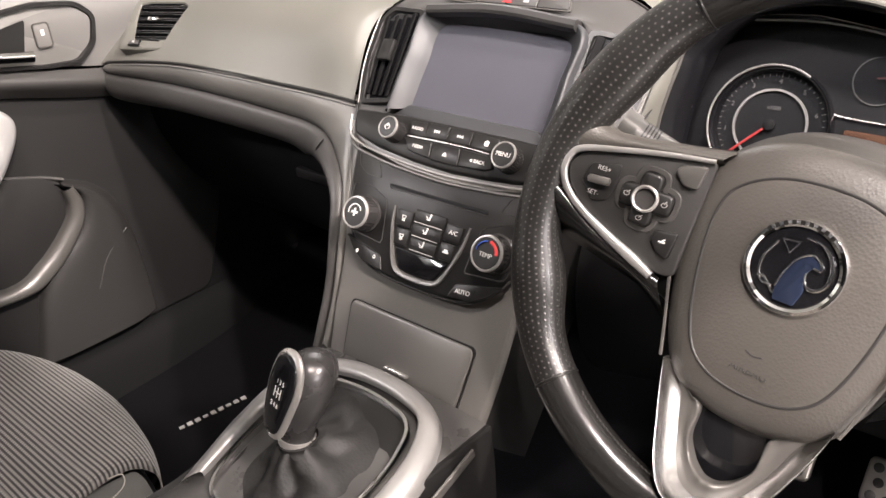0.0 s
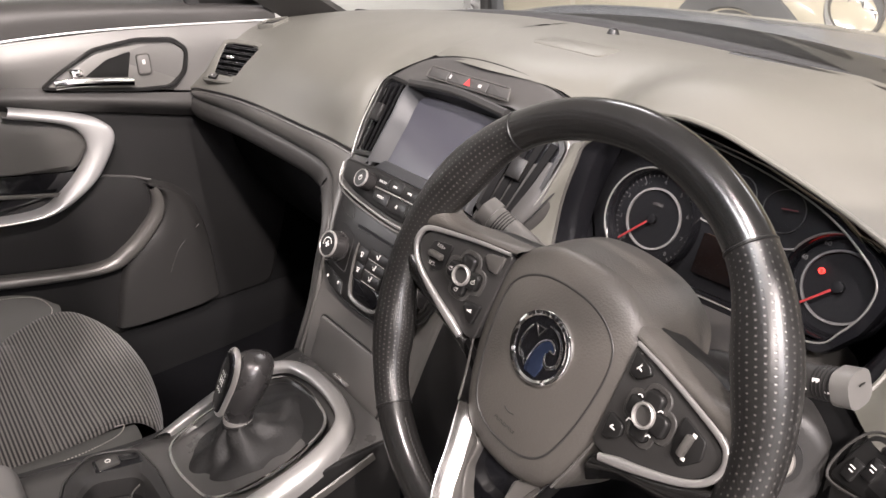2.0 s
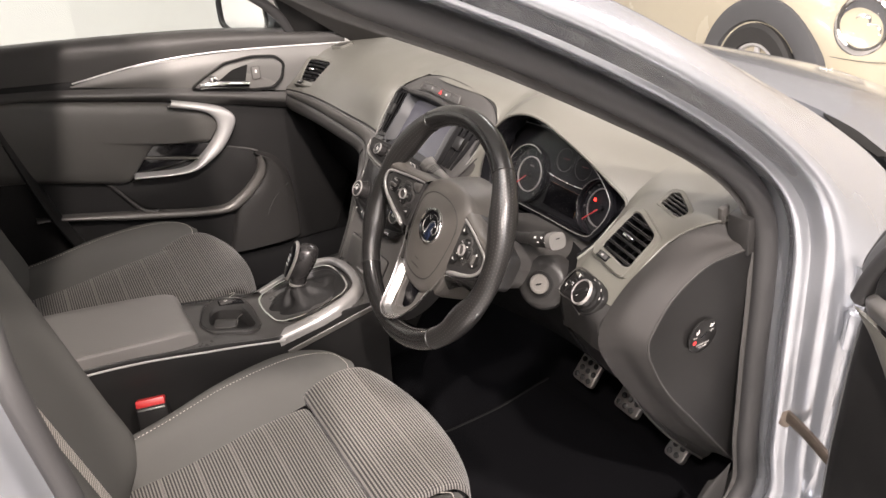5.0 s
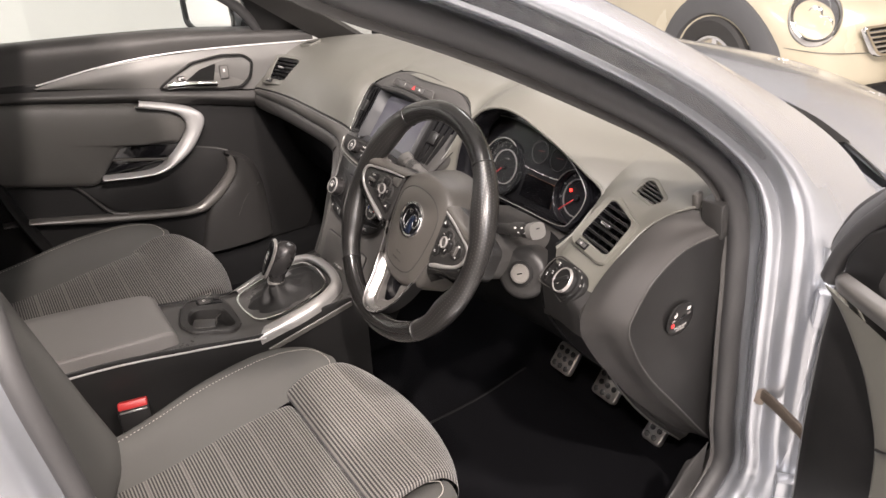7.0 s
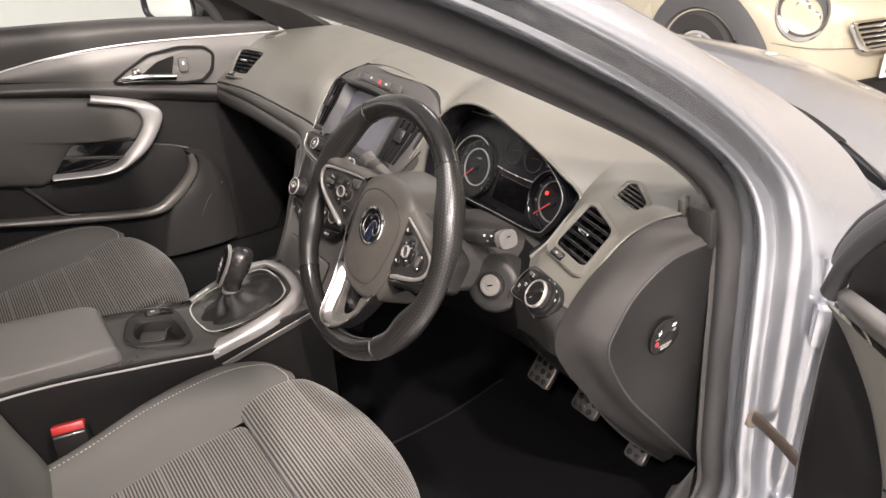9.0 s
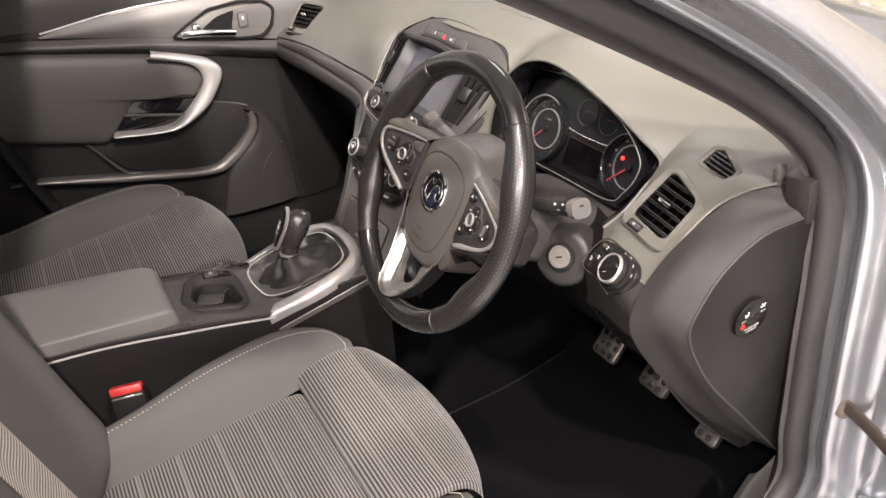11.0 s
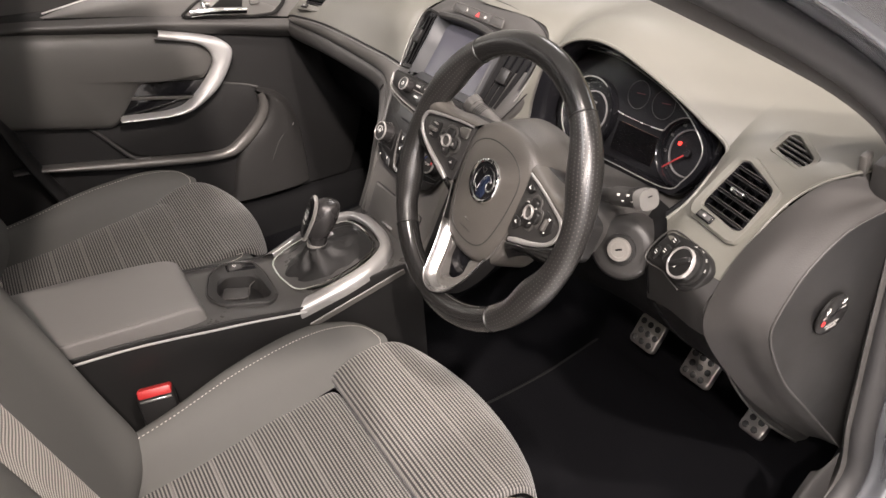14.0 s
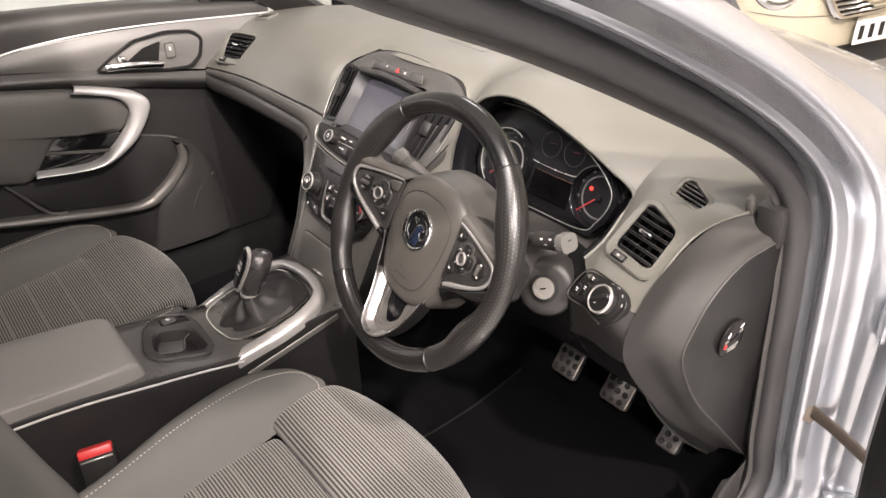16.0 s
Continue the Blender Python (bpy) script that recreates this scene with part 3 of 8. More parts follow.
# bonnet, wing and cowl
HOOD = [
    [(-0.78, 0.76, 0.88), (-0.45, 0.83, 0.94), (0.0, 0.87, 0.960), (0.45, 0.85, 0.945), (0.772, 0.700, 0.907)],
    [(-0.80, 0.95, 0.865), (-0.5, 1.0, 0.935), (0.0, 1.03, 0.955), (0.5, 1.0, 0.935), (0.80, 0.88, 0.885)],
    [(-0.82, 1.15, 0.80), (-0.5, 1.20, 0.885), (0.0, 1.24, 0.918), (0.5, 1.20, 0.885), (0.83, 1.10, 0.815)],
    [(-0.82, 1.42, 0.68), (-0.5, 1.50, 0.765), (0.0, 1.54, 0.832), (0.5, 1.50, 0.765), (0.82, 1.40, 0.69)],
    [(-0.75, 1.74, 0.56), (-0.5, 1.80, 0.63), (0.0, 1.86, 0.70), (0.5, 1.80, 0.63), (0.75, 1.74, 0.56)],
]
part("bonnet", sheet(HOOD, 24, 40, 0.01), PAINT, body)
part("scuttle_corner", sheet([[(0.745, 0.40, 0.940), (0.725, 0.55, 0.926), (0.702, 0.715, 0.913)], [(0.775, 0.44, 0.936), (0.762, 0.57, 0.922), (0.735, 0.70, 0.909)], [(0.80, 0.47, 0.926), (0.785, 0.60, 0.914), (0.762, 0.69, 0.904)]], 8, 16, 0.004), PAINT, body, "silver corner between pillar and bonnet")
part("wiper_gap", sheet([[(0.464, 0.845, 0.953), (0.55, 0.815, 0.949), (0.650, 0.768, 0.937)], [(0.464, 0.840, 0.953), (0.55, 0.786, 0.946), (0.638, 0.752, 0.936)]], 4, 20, 0.003), BLACK, body, "dark gap at the rear edge of the bonnet")
part("shut_line", tube([(0.645, 0.762, 0.936), (0.705, 0.732, 0.925), (0.775, 0.692, 0.910)], ring_shape(0.0022, 0.0022, 8), 20), BLACK, body)
part("hinge_panel", sheet([[(0.845, 0.375, z), (0.870, 0.380, z), (0.905, 0.415, z), (0.925, 0.450, z)] for z in (0.93, 0.80, 0.62, 0.40)], 20, 20), PAINT, body, "silver panel behind the door hinges")
part("hinge", block(pose(0.885, 0.375, 0.845, 0, 0, 40), 0.05, 0.03, 0.06, 0.008), PAINT, body, "painted upper door hinge")
part("hinge", block(pose(0.885, 0.375, 0.50, 0, 0, 40), 0.05, 0.03, 0.06, 0.008), PAINT, body, "painted lower door hinge")
for s in (-1, 1):
    wing = [
        [(s * 0.78, 0.48, 0.925), (s * 0.76, 0.68, 0.905), (s * 0.81, 0.90, 0.870), (s * 0.83, 1.4, 0.685), (s * 0.76, 1.72, 0.56)],
        [(s * 0.85, 0.46, 0.90), (s * 0.86, 0.68, 0.875), (s * 0.885, 0.95, 0.825), (s * 0.89, 1.4, 0.64), (s * 0.80, 1.74, 0.53)],
        [(s * 0.91, 0.44, 0.72), (s * 0.92, 0.70, 0.72), (s * 0.93, 1.0, 0.69), (s * 0.92, 1.4, 0.57), (s * 0.82, 1.78, 0.48)],
        [(s * 0.90, 0.44, 0.40), (s * 0.91, 0.70, 0.40), (s * 0.92, 1.0, 0.40), (s * 0.90, 1.4, 0.40), (s * 0.80, 1.78, 0.38)],
    ]
    part("wing", sheet(wing, 16, 24, 0.006), PAINT, body)
part("cowl", sheet([[(-0.70, 0.50, 0.90), (-0.35, 0.60, 0.955), (0, 0.63, 0.965), (0.35, 0.60, 0.955), (0.72, 0.50, 0.90)], [(-0.74, 0.62, 0.90), (-0.38, 0.74, 0.965), (0, 0.79, 0.985), (0.38, 0.74, 0.965), (0.76, 0.60, 0.90)], [(-0.78, 0.74, 0.88), (-0.4, 0.82, 0.95), (0, 0.86, 0.97), (0.4, 0.82, 0.95), (0.78, 0.68, 0.88)]], 8, 30, 0.004), BLACK, body, "black plastic scuttle panel below the windscreen")
part("front_bumper", sheet([[(-0.76, 1.70, 0.56), (0, 1.87, 0.695), (0.76, 1.70, 0.56)], [(-0.82, 1.80, 0.5), (0, 2.02, 0.52), (0.82, 1.80, 0.5)], [(-0.8, 1.76, 0.32), (0, 1.96, 0.32), (0.8, 1.76, 0.32)]], 8, 20, 0.01), PAINT, body)
# windscreen, roof, rear
WS = [
    [(-0.70, 0.46, 0.95), (-0.35, 0.575, 0.995), (0, 0.61, 1.005), (0.35, 0.575, 0.995), (0.70, 0.46, 0.95)],
    [(-0.645, 0.10, 1.165), (-0.33, 0.20, 1.215), (0, 0.235, 1.23), (0.33, 0.20, 1.215), (0.645, 0.10, 1.165)],
    [(-0.57, -0.32, 1.39), (-0.3, -0.25, 1.44), (0, -0.225, 1.455), (0.3, -0.25, 1.44), (0.57, -0.32, 1.39)],
]
ws = part("windscreen", sheet(WS, 14, 24), GLASS, body, "clear laminated windscreen")
ws.visible_shadow = False
part("screen_surround", tube([(-0.71, 0.455, 0.945), (-0.35, 0.58, 0.99), (0, 0.617, 1.0), (0.35, 0.58, 0.99), (0.71, 0.455, 0.945)], ring_shape(0.012, 0.010, 10), 40), RUBBER, body, "black band along the foot of the windscreen")
ROOF = [[(x, -0.30 if abs(x) < 0.5 else -0.38, 1.43 + 0.045 * (1 - (x / 0.6) ** 2)), (x, -1.0, 1.50 + 0.05 * (1 - (x / 0.6) ** 2)), (x, -1.9, 1.46 + 0.04 * (1 - (x / 0.6) ** 2)), (x, -2.6, 1.28)] for x in (-0.62, -0.3, 0, 0.3, 0.62)]
part("roof", sheet(ROOF, 20, 30, 0.03), PAINT, body)
part("tail", sheet([[(-0.7, -2.6, 1.28), (0, -2.66, 1.3), (0.7, -2.6, 1.28)], [(-0.85, -2.9, 0.8), (0, -2.98, 0.8), (0.85, -2.9, 0.8)], [(-0.85, -2.9, 0.4), (0, -2.95, 0.4), (0.85, -2.9, 0.4)]], 10, 16, 0.02), PAINT, body)
part("rear_side", sheet([[(0.60, -0.95, 1.50), (0.62, -1.6, 1.46), (0.66, -2.6, 1.28)], [(0.82, -0.95, 0.95), (0.84, -1.6, 0.97), (0.85, -2.75, 0.95)], [(0.82, -0.95, 0.40), (0.85, -1.6, 0.40), (0.85, -2.9, 0.40)]], 14, 18, 0.03), PAINT, body)
part("far_rear_side", sheet([[(-0.60, -0.95, 1.50), (-0.62, -1.6, 1.46), (-0.66, -2.6, 1.28)], [(-0.82, -0.95, 0.95), (-0.84, -1.6, 0.97), (-0.85, -2.75, 0.95)], [(-0.82, -0.95, 0.40), (-0.85, -1.6, 0.40), (-0.85, -2.9, 0.40)]], 14, 18, 0.03), PAINT, body)
part("centre_pillar", sheet([[(0.605, -0.70, 1.46), (0.615, -0.84, 1.47), (0.625, -0.95, 1.47)], [(0.72, -0.66, 1.0), (0.73, -0.80, 1.0), (0.73, -0.95, 1.0)], [(0.77, -0.66, 0.62), (0.785, -0.80, 0.62), (0.785, -0.95, 0.62)], [(0.775, -0.64, 0.385), (0.79, -0.80, 0.385), (0.79, -0.95, 0.385)]], 16, 10, 0.03), PLASTIC, body, "dark grey centre pillar trim")
BP = [(0.66, -0.66, 1.40), (0.745, -0.59, 1.20), (0.80, -0.580, 1.10), (0.803, -0.565, 0.97), (0.806, -0.555, 0.80), (0.805, -0.56, 0.55), (0.80, -0.60, 0.40)]
part("pillar_seal", tube(BP, ring_shape(0.011, 0.011, 12), 40, up=(1, 0, 0)), RUBBER, body, "black rubber seal on the centre pillar")
part("pillar_flange", sheet([[(x + 0.006, y - 0.006, z) for x, y, z in BP], [(x + 0.04, y - 0.035, z) for x, y, z in BP], [(x + 0.055, y - 0.12, z) for x, y, z in BP], [(x + 0.055, y - 0.40, z) for x, y, z in BP]], 14, 40), PAINT, body, "silver painted centre pillar")
part("pillar_inner", sheet([[(x - 0.004, y - 0.004, z) for x, y, z in BP], [(x - 0.06, y - 0.06, z) for x, y, z in BP], [(x - 0.07, y - 0.20, z) for x, y, z in BP]], 10, 30), PLASTIC, body, "dark grey pillar trim")
part("far_centre_pillar", sheet([[(-0.605, -0.70, 1.46), (-0.61, -0.84, 1.47), (-0.62, -0.95, 1.47)], [(-0.73, -0.70, 1.0), (-0.74, -0.80, 1.0), (-0.74, -0.95, 1.0)], [(-0.775, -0.66, 0.62), (-0.785, -0.80, 0.62), (-0.785, -0.95, 0.62)], [(-0.775, -0.64, 0.385), (-0.785, -0.80, 0.385), (-0.785, -0.95, 0.385)]], 16, 10, 0.03), PLASTIC, body, "dark grey centre pillar trim")
# passenger-side front pillar and its mirror triangle
LP = [(-0.60, -0.45, 1.40), (-0.645, -0.12, 1.26), (-0.68, 0.10, 1.135), (-0.705, 0.27, 1.02), (-0.715, 0.36, 0.96)]
LP2 = [(x + 0.07, y + 0.10, z + 0.01) for x, y, z in LP]
LP3 = [(x - 0.02, y + 0.13, z) for x, y, z in LP]
part("far_pillar", sheet([LP, LP2, LP3], 8, 30), PLASTIC, body, "dark grey front pillar trim")
for s, ky in ((-1, 0.24), (1, 0.372)):
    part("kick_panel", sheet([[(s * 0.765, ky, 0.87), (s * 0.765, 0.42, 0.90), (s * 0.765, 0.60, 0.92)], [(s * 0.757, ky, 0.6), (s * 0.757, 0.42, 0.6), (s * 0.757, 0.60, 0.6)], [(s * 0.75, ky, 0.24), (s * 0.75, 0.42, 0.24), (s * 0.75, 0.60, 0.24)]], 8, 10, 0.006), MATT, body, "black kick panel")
part("sill_end_trim", sheet([[(0.760, 0.325, 0.54), (0.766, 0.300, 0.45), (0.770, 0.20, 0.402), (0.772, 0.0, 0.396)], [(0.752, 0.305, 0.51), (0.750, 0.245, 0.44), (0.748, 0.12, 0.402), (0.745, 0.0, 0.398)], [(0.742, 0.30, 0.50), (0.738, 0.23, 0.40), (0.735, 0.12, 0.36), (0.735, 0.0, 0.35)]], 10, 24), LOWDASH, body, "grey trim at the foot of the pillar")
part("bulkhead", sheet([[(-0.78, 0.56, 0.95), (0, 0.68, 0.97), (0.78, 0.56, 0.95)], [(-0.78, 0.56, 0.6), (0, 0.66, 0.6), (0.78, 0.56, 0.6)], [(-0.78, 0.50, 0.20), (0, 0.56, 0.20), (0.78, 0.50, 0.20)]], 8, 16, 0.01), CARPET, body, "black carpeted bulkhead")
part("sill", sheet([[(0.70, 0.40, 0.30), (0.70, -0.3, 0.30), (0.70, -1.0, 0.30)], [(0.765, 0.36, 0.385), (0.77, -0.3, 0.38), (0.77, -1.0, 0.38)], [(0.82, 0.36, 0.375), (0.83, -0.3, 0.37), (0.83, -1.0, 0.37)], [(0.87, 0.40, 0.25), (0.87, -0.3, 0.25), (0.87, -1.0, 0.25)]], 10, 14, 0.006), PLASTIC, body, "dark grey sill trim")
# same trim as the near sill, blackened for the shade it lies in
part("far_sill", sheet([[(-0.70, 0.50, 0.27), (-0.70, -0.3, 0.27), (-0.70, -1.0, 0.27)], [(-0.73, 0.50, 0.36), (-0.735, -0.3, 0.36), (-0.735, -1.0, 0.36)], [(-0.80, 0.50, 0.365), (-0.80, -0.3, 0.365), (-0.80, -1.0, 0.365)], [(-0.87, 0.50, 0.25), (-0.87, -0.3, 0.25), (-0.87, -1.0, 0.25)]], 10, 14, 0.006), MATT, body, "dark grey sill trim")
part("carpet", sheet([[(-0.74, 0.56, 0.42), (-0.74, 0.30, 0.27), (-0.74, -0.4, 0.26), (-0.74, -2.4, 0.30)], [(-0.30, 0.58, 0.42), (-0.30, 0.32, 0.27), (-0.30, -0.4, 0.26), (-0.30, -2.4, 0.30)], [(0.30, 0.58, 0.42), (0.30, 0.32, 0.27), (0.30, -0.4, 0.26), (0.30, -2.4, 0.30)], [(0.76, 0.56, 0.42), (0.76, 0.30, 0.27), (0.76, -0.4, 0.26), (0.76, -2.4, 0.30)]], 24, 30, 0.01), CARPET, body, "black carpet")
for wx in (-0.80, 0.80):
    for wy in (1.02, -1.72):
        w = part("wheel", lathe([(0.12, 0.11), (0.30, 0.11), (0.325, 0.09), (0.325, -0.09), (0.30, -0.11), (0.12, -0.11)], basis((wx, wy, FLOOR + 0.325), (0, 1, 0), (0, 0, 1)), 32), TYRE, body, "black tyre")

# ---------- dashboard ----------
dash = thing("dashboard", (0, 0.3, 0.6), "charcoal soft-touch dashboard sweeping from door to door", "dashboard")
PAD_LEFT = [
    [(-0.765, 0.37, 0.952), (-0.765, 0.32, 0.957), (-0.765, 0.27, 0.948), (-0.765, 0.20, 0.905), (-0.765, 0.142, 0.853)],
    [(-0.66, 0.42, 0.975), (-0.66, 0.35, 0.974), (-0.66, 0.275, 0.960), (-0.66, 0.205, 0.914), (-0.66, 0.144, 0.8655)],
    [(-0.47, 0.50, 0.995), (-0.47, 0.39, 1.003), (-0.47, 0.285, 0.988), (-0.47, 0.208, 0.942), (-0.47, 0.152, 0.880)],
    [(-0.29, 0.54, 1.005), (-0.29, 0.41, 1.016), (-0.29, 0.29, 1.002), (-0.29, 0.208, 0.950), (-0.29, 0.166, 0.876)],
    [(-0.22, 0.55, 1.008), (-0.22, 0.42, 1.018), (-0.225, 0.30, 1.004), (-0.235, 0.212, 0.958), (-0.235, 0.172, 0.874)],
    [(-0.17, 0.555, 1.009), (-0.165, 0.425, 1.019), (-0.178, 0.300, 1.001), (-0.203, 0.219, 0.957), (-0.205, 0.172, 0.8735)],
    [(-0.12, 0.56, 1.01), (-0.112, 0.43, 1.02), (-0.128, 0.287, 0.999), (-0.186, 0.230, 0.956), (-0.180, 0.172, 0.873)],
]
PAD_MID = [
    [(-0.12, 0.56, 1.01), (-0.11, 0.43, 1.02), (-0.11, 0.36, 1.018), (-0.11, 0.305, 1.012), (-0.128, 0.287, 0.999)],
    [(0.0, 0.565, 1.01), (0.0, 0.44, 1.02), (0.0, 0.35, 1.019), (0.0, 0.30, 1.016), (0.0, 0.262, 1.008)],
    [(0.10, 0.565, 1.01), (0.10, 0.44, 1.02), (0.11, 0.36, 1.017), (0.118, 0.315, 1.008), (0.128, 0.288, 0.994)],
    [(0.155, 0.56, 1.01), (0.155, 0.44, 1.02), (0.157, 0.36, 1.012), (0.165, 0.305, 0.992), (0.178, 0.252, 0.950)],
    [(0.195, 0.56, 1.01), (0.195, 0.44, 1.022), (0.195, 0.36, 1.018), (0.195, 0.30, 1.004), (0.203, 0.236, 0.970)],
    [(0.235, 0.56, 1.01), (0.235, 0.44, 1.025), (0.235, 0.36, 1.029), (0.235, 0.30, 1.024), (0.237, 0.248, 1.001)],
    [(0.285, 0.56, 1.01), (0.285, 0.44, 1.026), (0.285, 0.36, 1.035), (0.285, 0.305, 1.034), (0.285, 0.255, 1.015)],
    [(0.34, 0.555, 1.01), (0.34, 0.44, 1.025), (0.34, 0.36, 1.034), (0.34, 0.305, 1.032), (0.34, 0.256, 1.013)],
    [(0.395, 0.54, 1.005), (0.395, 0.43, 1.018), (0.395, 0.36, 1.024), (0.395, 0.305, 1.018), (0.395, 0.257, 0.998)],
    [(0.45, 0.525, 1.0), (0.45, 0.42, 1.010), (0.45, 0.35, 1.010), (0.45, 0.302, 1.000), (0.45, 0.258, 0.980)],
    [(0.502, 0.505, 0.992), (0.502, 0.40, 0.998), (0.502, 0.34, 0.993), (0.502, 0.297, 0.979), (0.502, 0.258, 0.959)],
    [(0.545, 0.48, 0.985), (0.545, 0.385, 0.986), (0.545, 0.325, 0.974), (0.545, 0.288, 0.957), (0.547, 0.257, 0.937)],
]
PAD_RIGHT = [
    [(0.545, 0.48, 0.985), (0.545, 0.385, 0.986), (0.545, 0.325, 0.974), (0.545, 0.288, 0.957), (0.547, 0.257, 0.937), (0.553, 0.222, 0.910), (0.553, 0.190, 0.885), (0.545, 0.165, 0.866)],
    [(0.577, 0.46, 0.980), (0.577, 0.375, 0.977), (0.577, 0.32, 0.969), (0.577, 0.283, 0.960), (0.577, 0.245, 0.946), (0.577, 0.210, 0.923), (0.577, 0.175, 0.896), (0.577, 0.138, 0.862)],
    [(0.616, 0.44, 0.974), (0.616, 0.36, 0.970), (0.616, 0.31, 0.965), (0.616, 0.278, 0.959), (0.616, 0.243, 0.947), (0.616, 0.210, 0.9245), (0.616, 0.170, 0.893), (0.616, 0.130, 0.860)],
    [(0.650, 0.43, 0.972), (0.650, 0.36, 0.968), (0.650, 0.31, 0.963), (0.650, 0.278, 0.958), (0.650, 0.243, 0.945), (0.650, 0.208, 0.922), (0.650, 0.167, 0.889), (0.650, 0.125, 0.857)],
    [(0.725, 0.42, 0.968), (0.722, 0.36, 0.968), (0.718, 0.30, 0.967), (0.704, 0.262, 0.964), (0.687, 0.243, 0.952), (0.672, 0.217, 0.931), (0.667, 0.177, 0.899), (0.672, 0.125, 0.857)],
]
VENT_R = basis((0.616, 0.198, 0.9165), (1, 0, -0.03), (0, 0.78, 0.62))
HOLE_R = [(-0.023, 0.043), (-0.015, 0.045), (0.032, 0.027), (0.036, 0.017), (0.036, -0.032), (0.027, -0.036), (-0.0255, -0.027), (-0.028, -0.020)]
VENT_L = basis((-0.652, 0.194, 0.918), (1, 0.2, 0.0), (0, 0.78, 0.62))
HOLE_L = [(0.004, -0.036), (0.070, -0.034), (0.076, -0.028), (0.078, 0.030), (0.066, 0.037), (0.0, 0.034), (-0.021, 0.029), (-0.012, 0.0)]
DEM_R = basis((0.632, 0.272, 0.9565), (1, 0, -0.05), (0, 0.90, 0.43))
DEM_HOLE = [(-0.026, 0.023), (-0.016, 0.026), (0.020, 0.006), (0.023, -0.003), (0.016, -0.014), (-0.026, -0.004)]
part("top_pad", punched(sheet(PAD_LEFT, 120, 60), VENT_L, HOLE_L), DASH, dash, "passenger side top pad")
part("top_pad", sheet(PAD_MID, 66, 28), DASH, dash, "top pad rising into the instrument hood")
part("top_pad", punched(punched(sheet(PAD_RIGHT, 80, 130), VENT_R, HOLE_R), DEM_R, DEM_HOLE), DASH, dash, "driver side top pad with the end vent")
part("pad_edge", tube([(0.718, 0.30, 0.966)] + PAD_RIGHT[-1][3:], ring_shape(0.0022, 0.0022, 8), 40), DASH, dash, "rounded edge of the pad")
part("pad_edge", tube(PAD_MID[4][4:] + [r[-1] for r in PAD_MID[5:]] + PAD_RIGHT[0][5:], ring_shape(0.0026, 0.0026, 8), 60), DASH, dash, "rounded hood edge")
# gap between pad and windscreen
part("screen_ledge", sheet([[(-0.72, 0.42, 0.955), (-0.47, 0.50, 0.985), (0, 0.565, 1.0), (0.47, 0.51, 0.985), (0.72, 0.42, 0.955)], [(-0.72, 0.47, 0.945), (-0.47, 0.56, 0.975), (0, 0.62, 0.99), (0.47, 0.57, 0.975), (0.72, 0.47, 0.945)]], 4, 40, 0.004), BLACK, dash)
# passenger side below the pad: strip, glovebox
BAND_TOP = [(-0.712, 0.144, 0.853), (-0.689, 0.145, 0.8605), (-0.533, 0.148, 0.878), (-0.42, 0.158, 0.878), (-0.31, 0.165, 0.875), (-0.235, 0.171, 0.872), (-0.173, 0.170, 0.870), (-0.147, 0.134, 0.815), (-0.133, 0.106, 0.776), (-0.125, 0.078, 0.724), (-0.119, 0.050, 0.663), (-0.120, 0.024, 0.606)]
BAND_FOOT = [(-0.714, 0.142, 0.849), (-0.690, 0.142, 0.846), (-0.541, 0.148, 0.851), (-0.415, 0.155, 0.848), (-0.307, 0.163, 0.841), (-0.253, 0.163, 0.837), (-0.212, 0.153, 0.830), (-0.172, 0.130, 0.808), (-0.147, 0.108, 0.780), (-0.135, 0.084, 0.734), (-0.132, 0.066, 0.680), (-0.136, 0.036, 0.606)]
BAND_MID = [tuple((p + q) / 2 + e for p, q, e in zip(u, v, (0.0, -0.004, 0.002))) for u, v in zip(BAND_TOP, BAND_FOOT)]
BACK_EDGE = [(x, y + 0.012, z + 0.002) for x, y, z in BAND_TOP]
part("satin_band", sheet([BACK_EDGE, BAND_TOP, BAND_MID, BAND_FOOT, [(x, y + 0.010, z - 0.002) for x, y, z in BAND_FOOT]], 16, 90), SWEEP, dash, "broad satin grey band sweeping down beside the stack", smooth=70)
part("band_gap", tube([(x, y, z + 0.003) for x, y, z in BAND_TOP[:7]], ring_shape(0.0022, 0.0022, 8), 70), BLACK, dash, "dark gap between pad and band")
part("band_line", tube([(x, y - 0.003, z - 0.001) for x, y, z in BAND_TOP[:7]], ring_shape(0.0010, 0.0010, 8), 70), BAND, dash, "thin bright line along the band")
TURN = [(0, -1, 1), (0, -1, 1), (0, -1, 1), (0, -1, 1), (-0.10, -1, 1), (-0.45, -0.92, 1.2), (-0.75, -0.7, 1.15), (-0.93, -0.37, 0.8), (-1, -0.2, 0.52), (-1, -0.05, 0.42), (-1, 0, 0.4), (-1, 0, 0.35)]


def bolster_row(out, y):
    return [(p[0] + a * out * w, p[1] + y, p[2] + c * out * w) for p, (a, c, w) in zip(BAND_FOOT, TURN)]


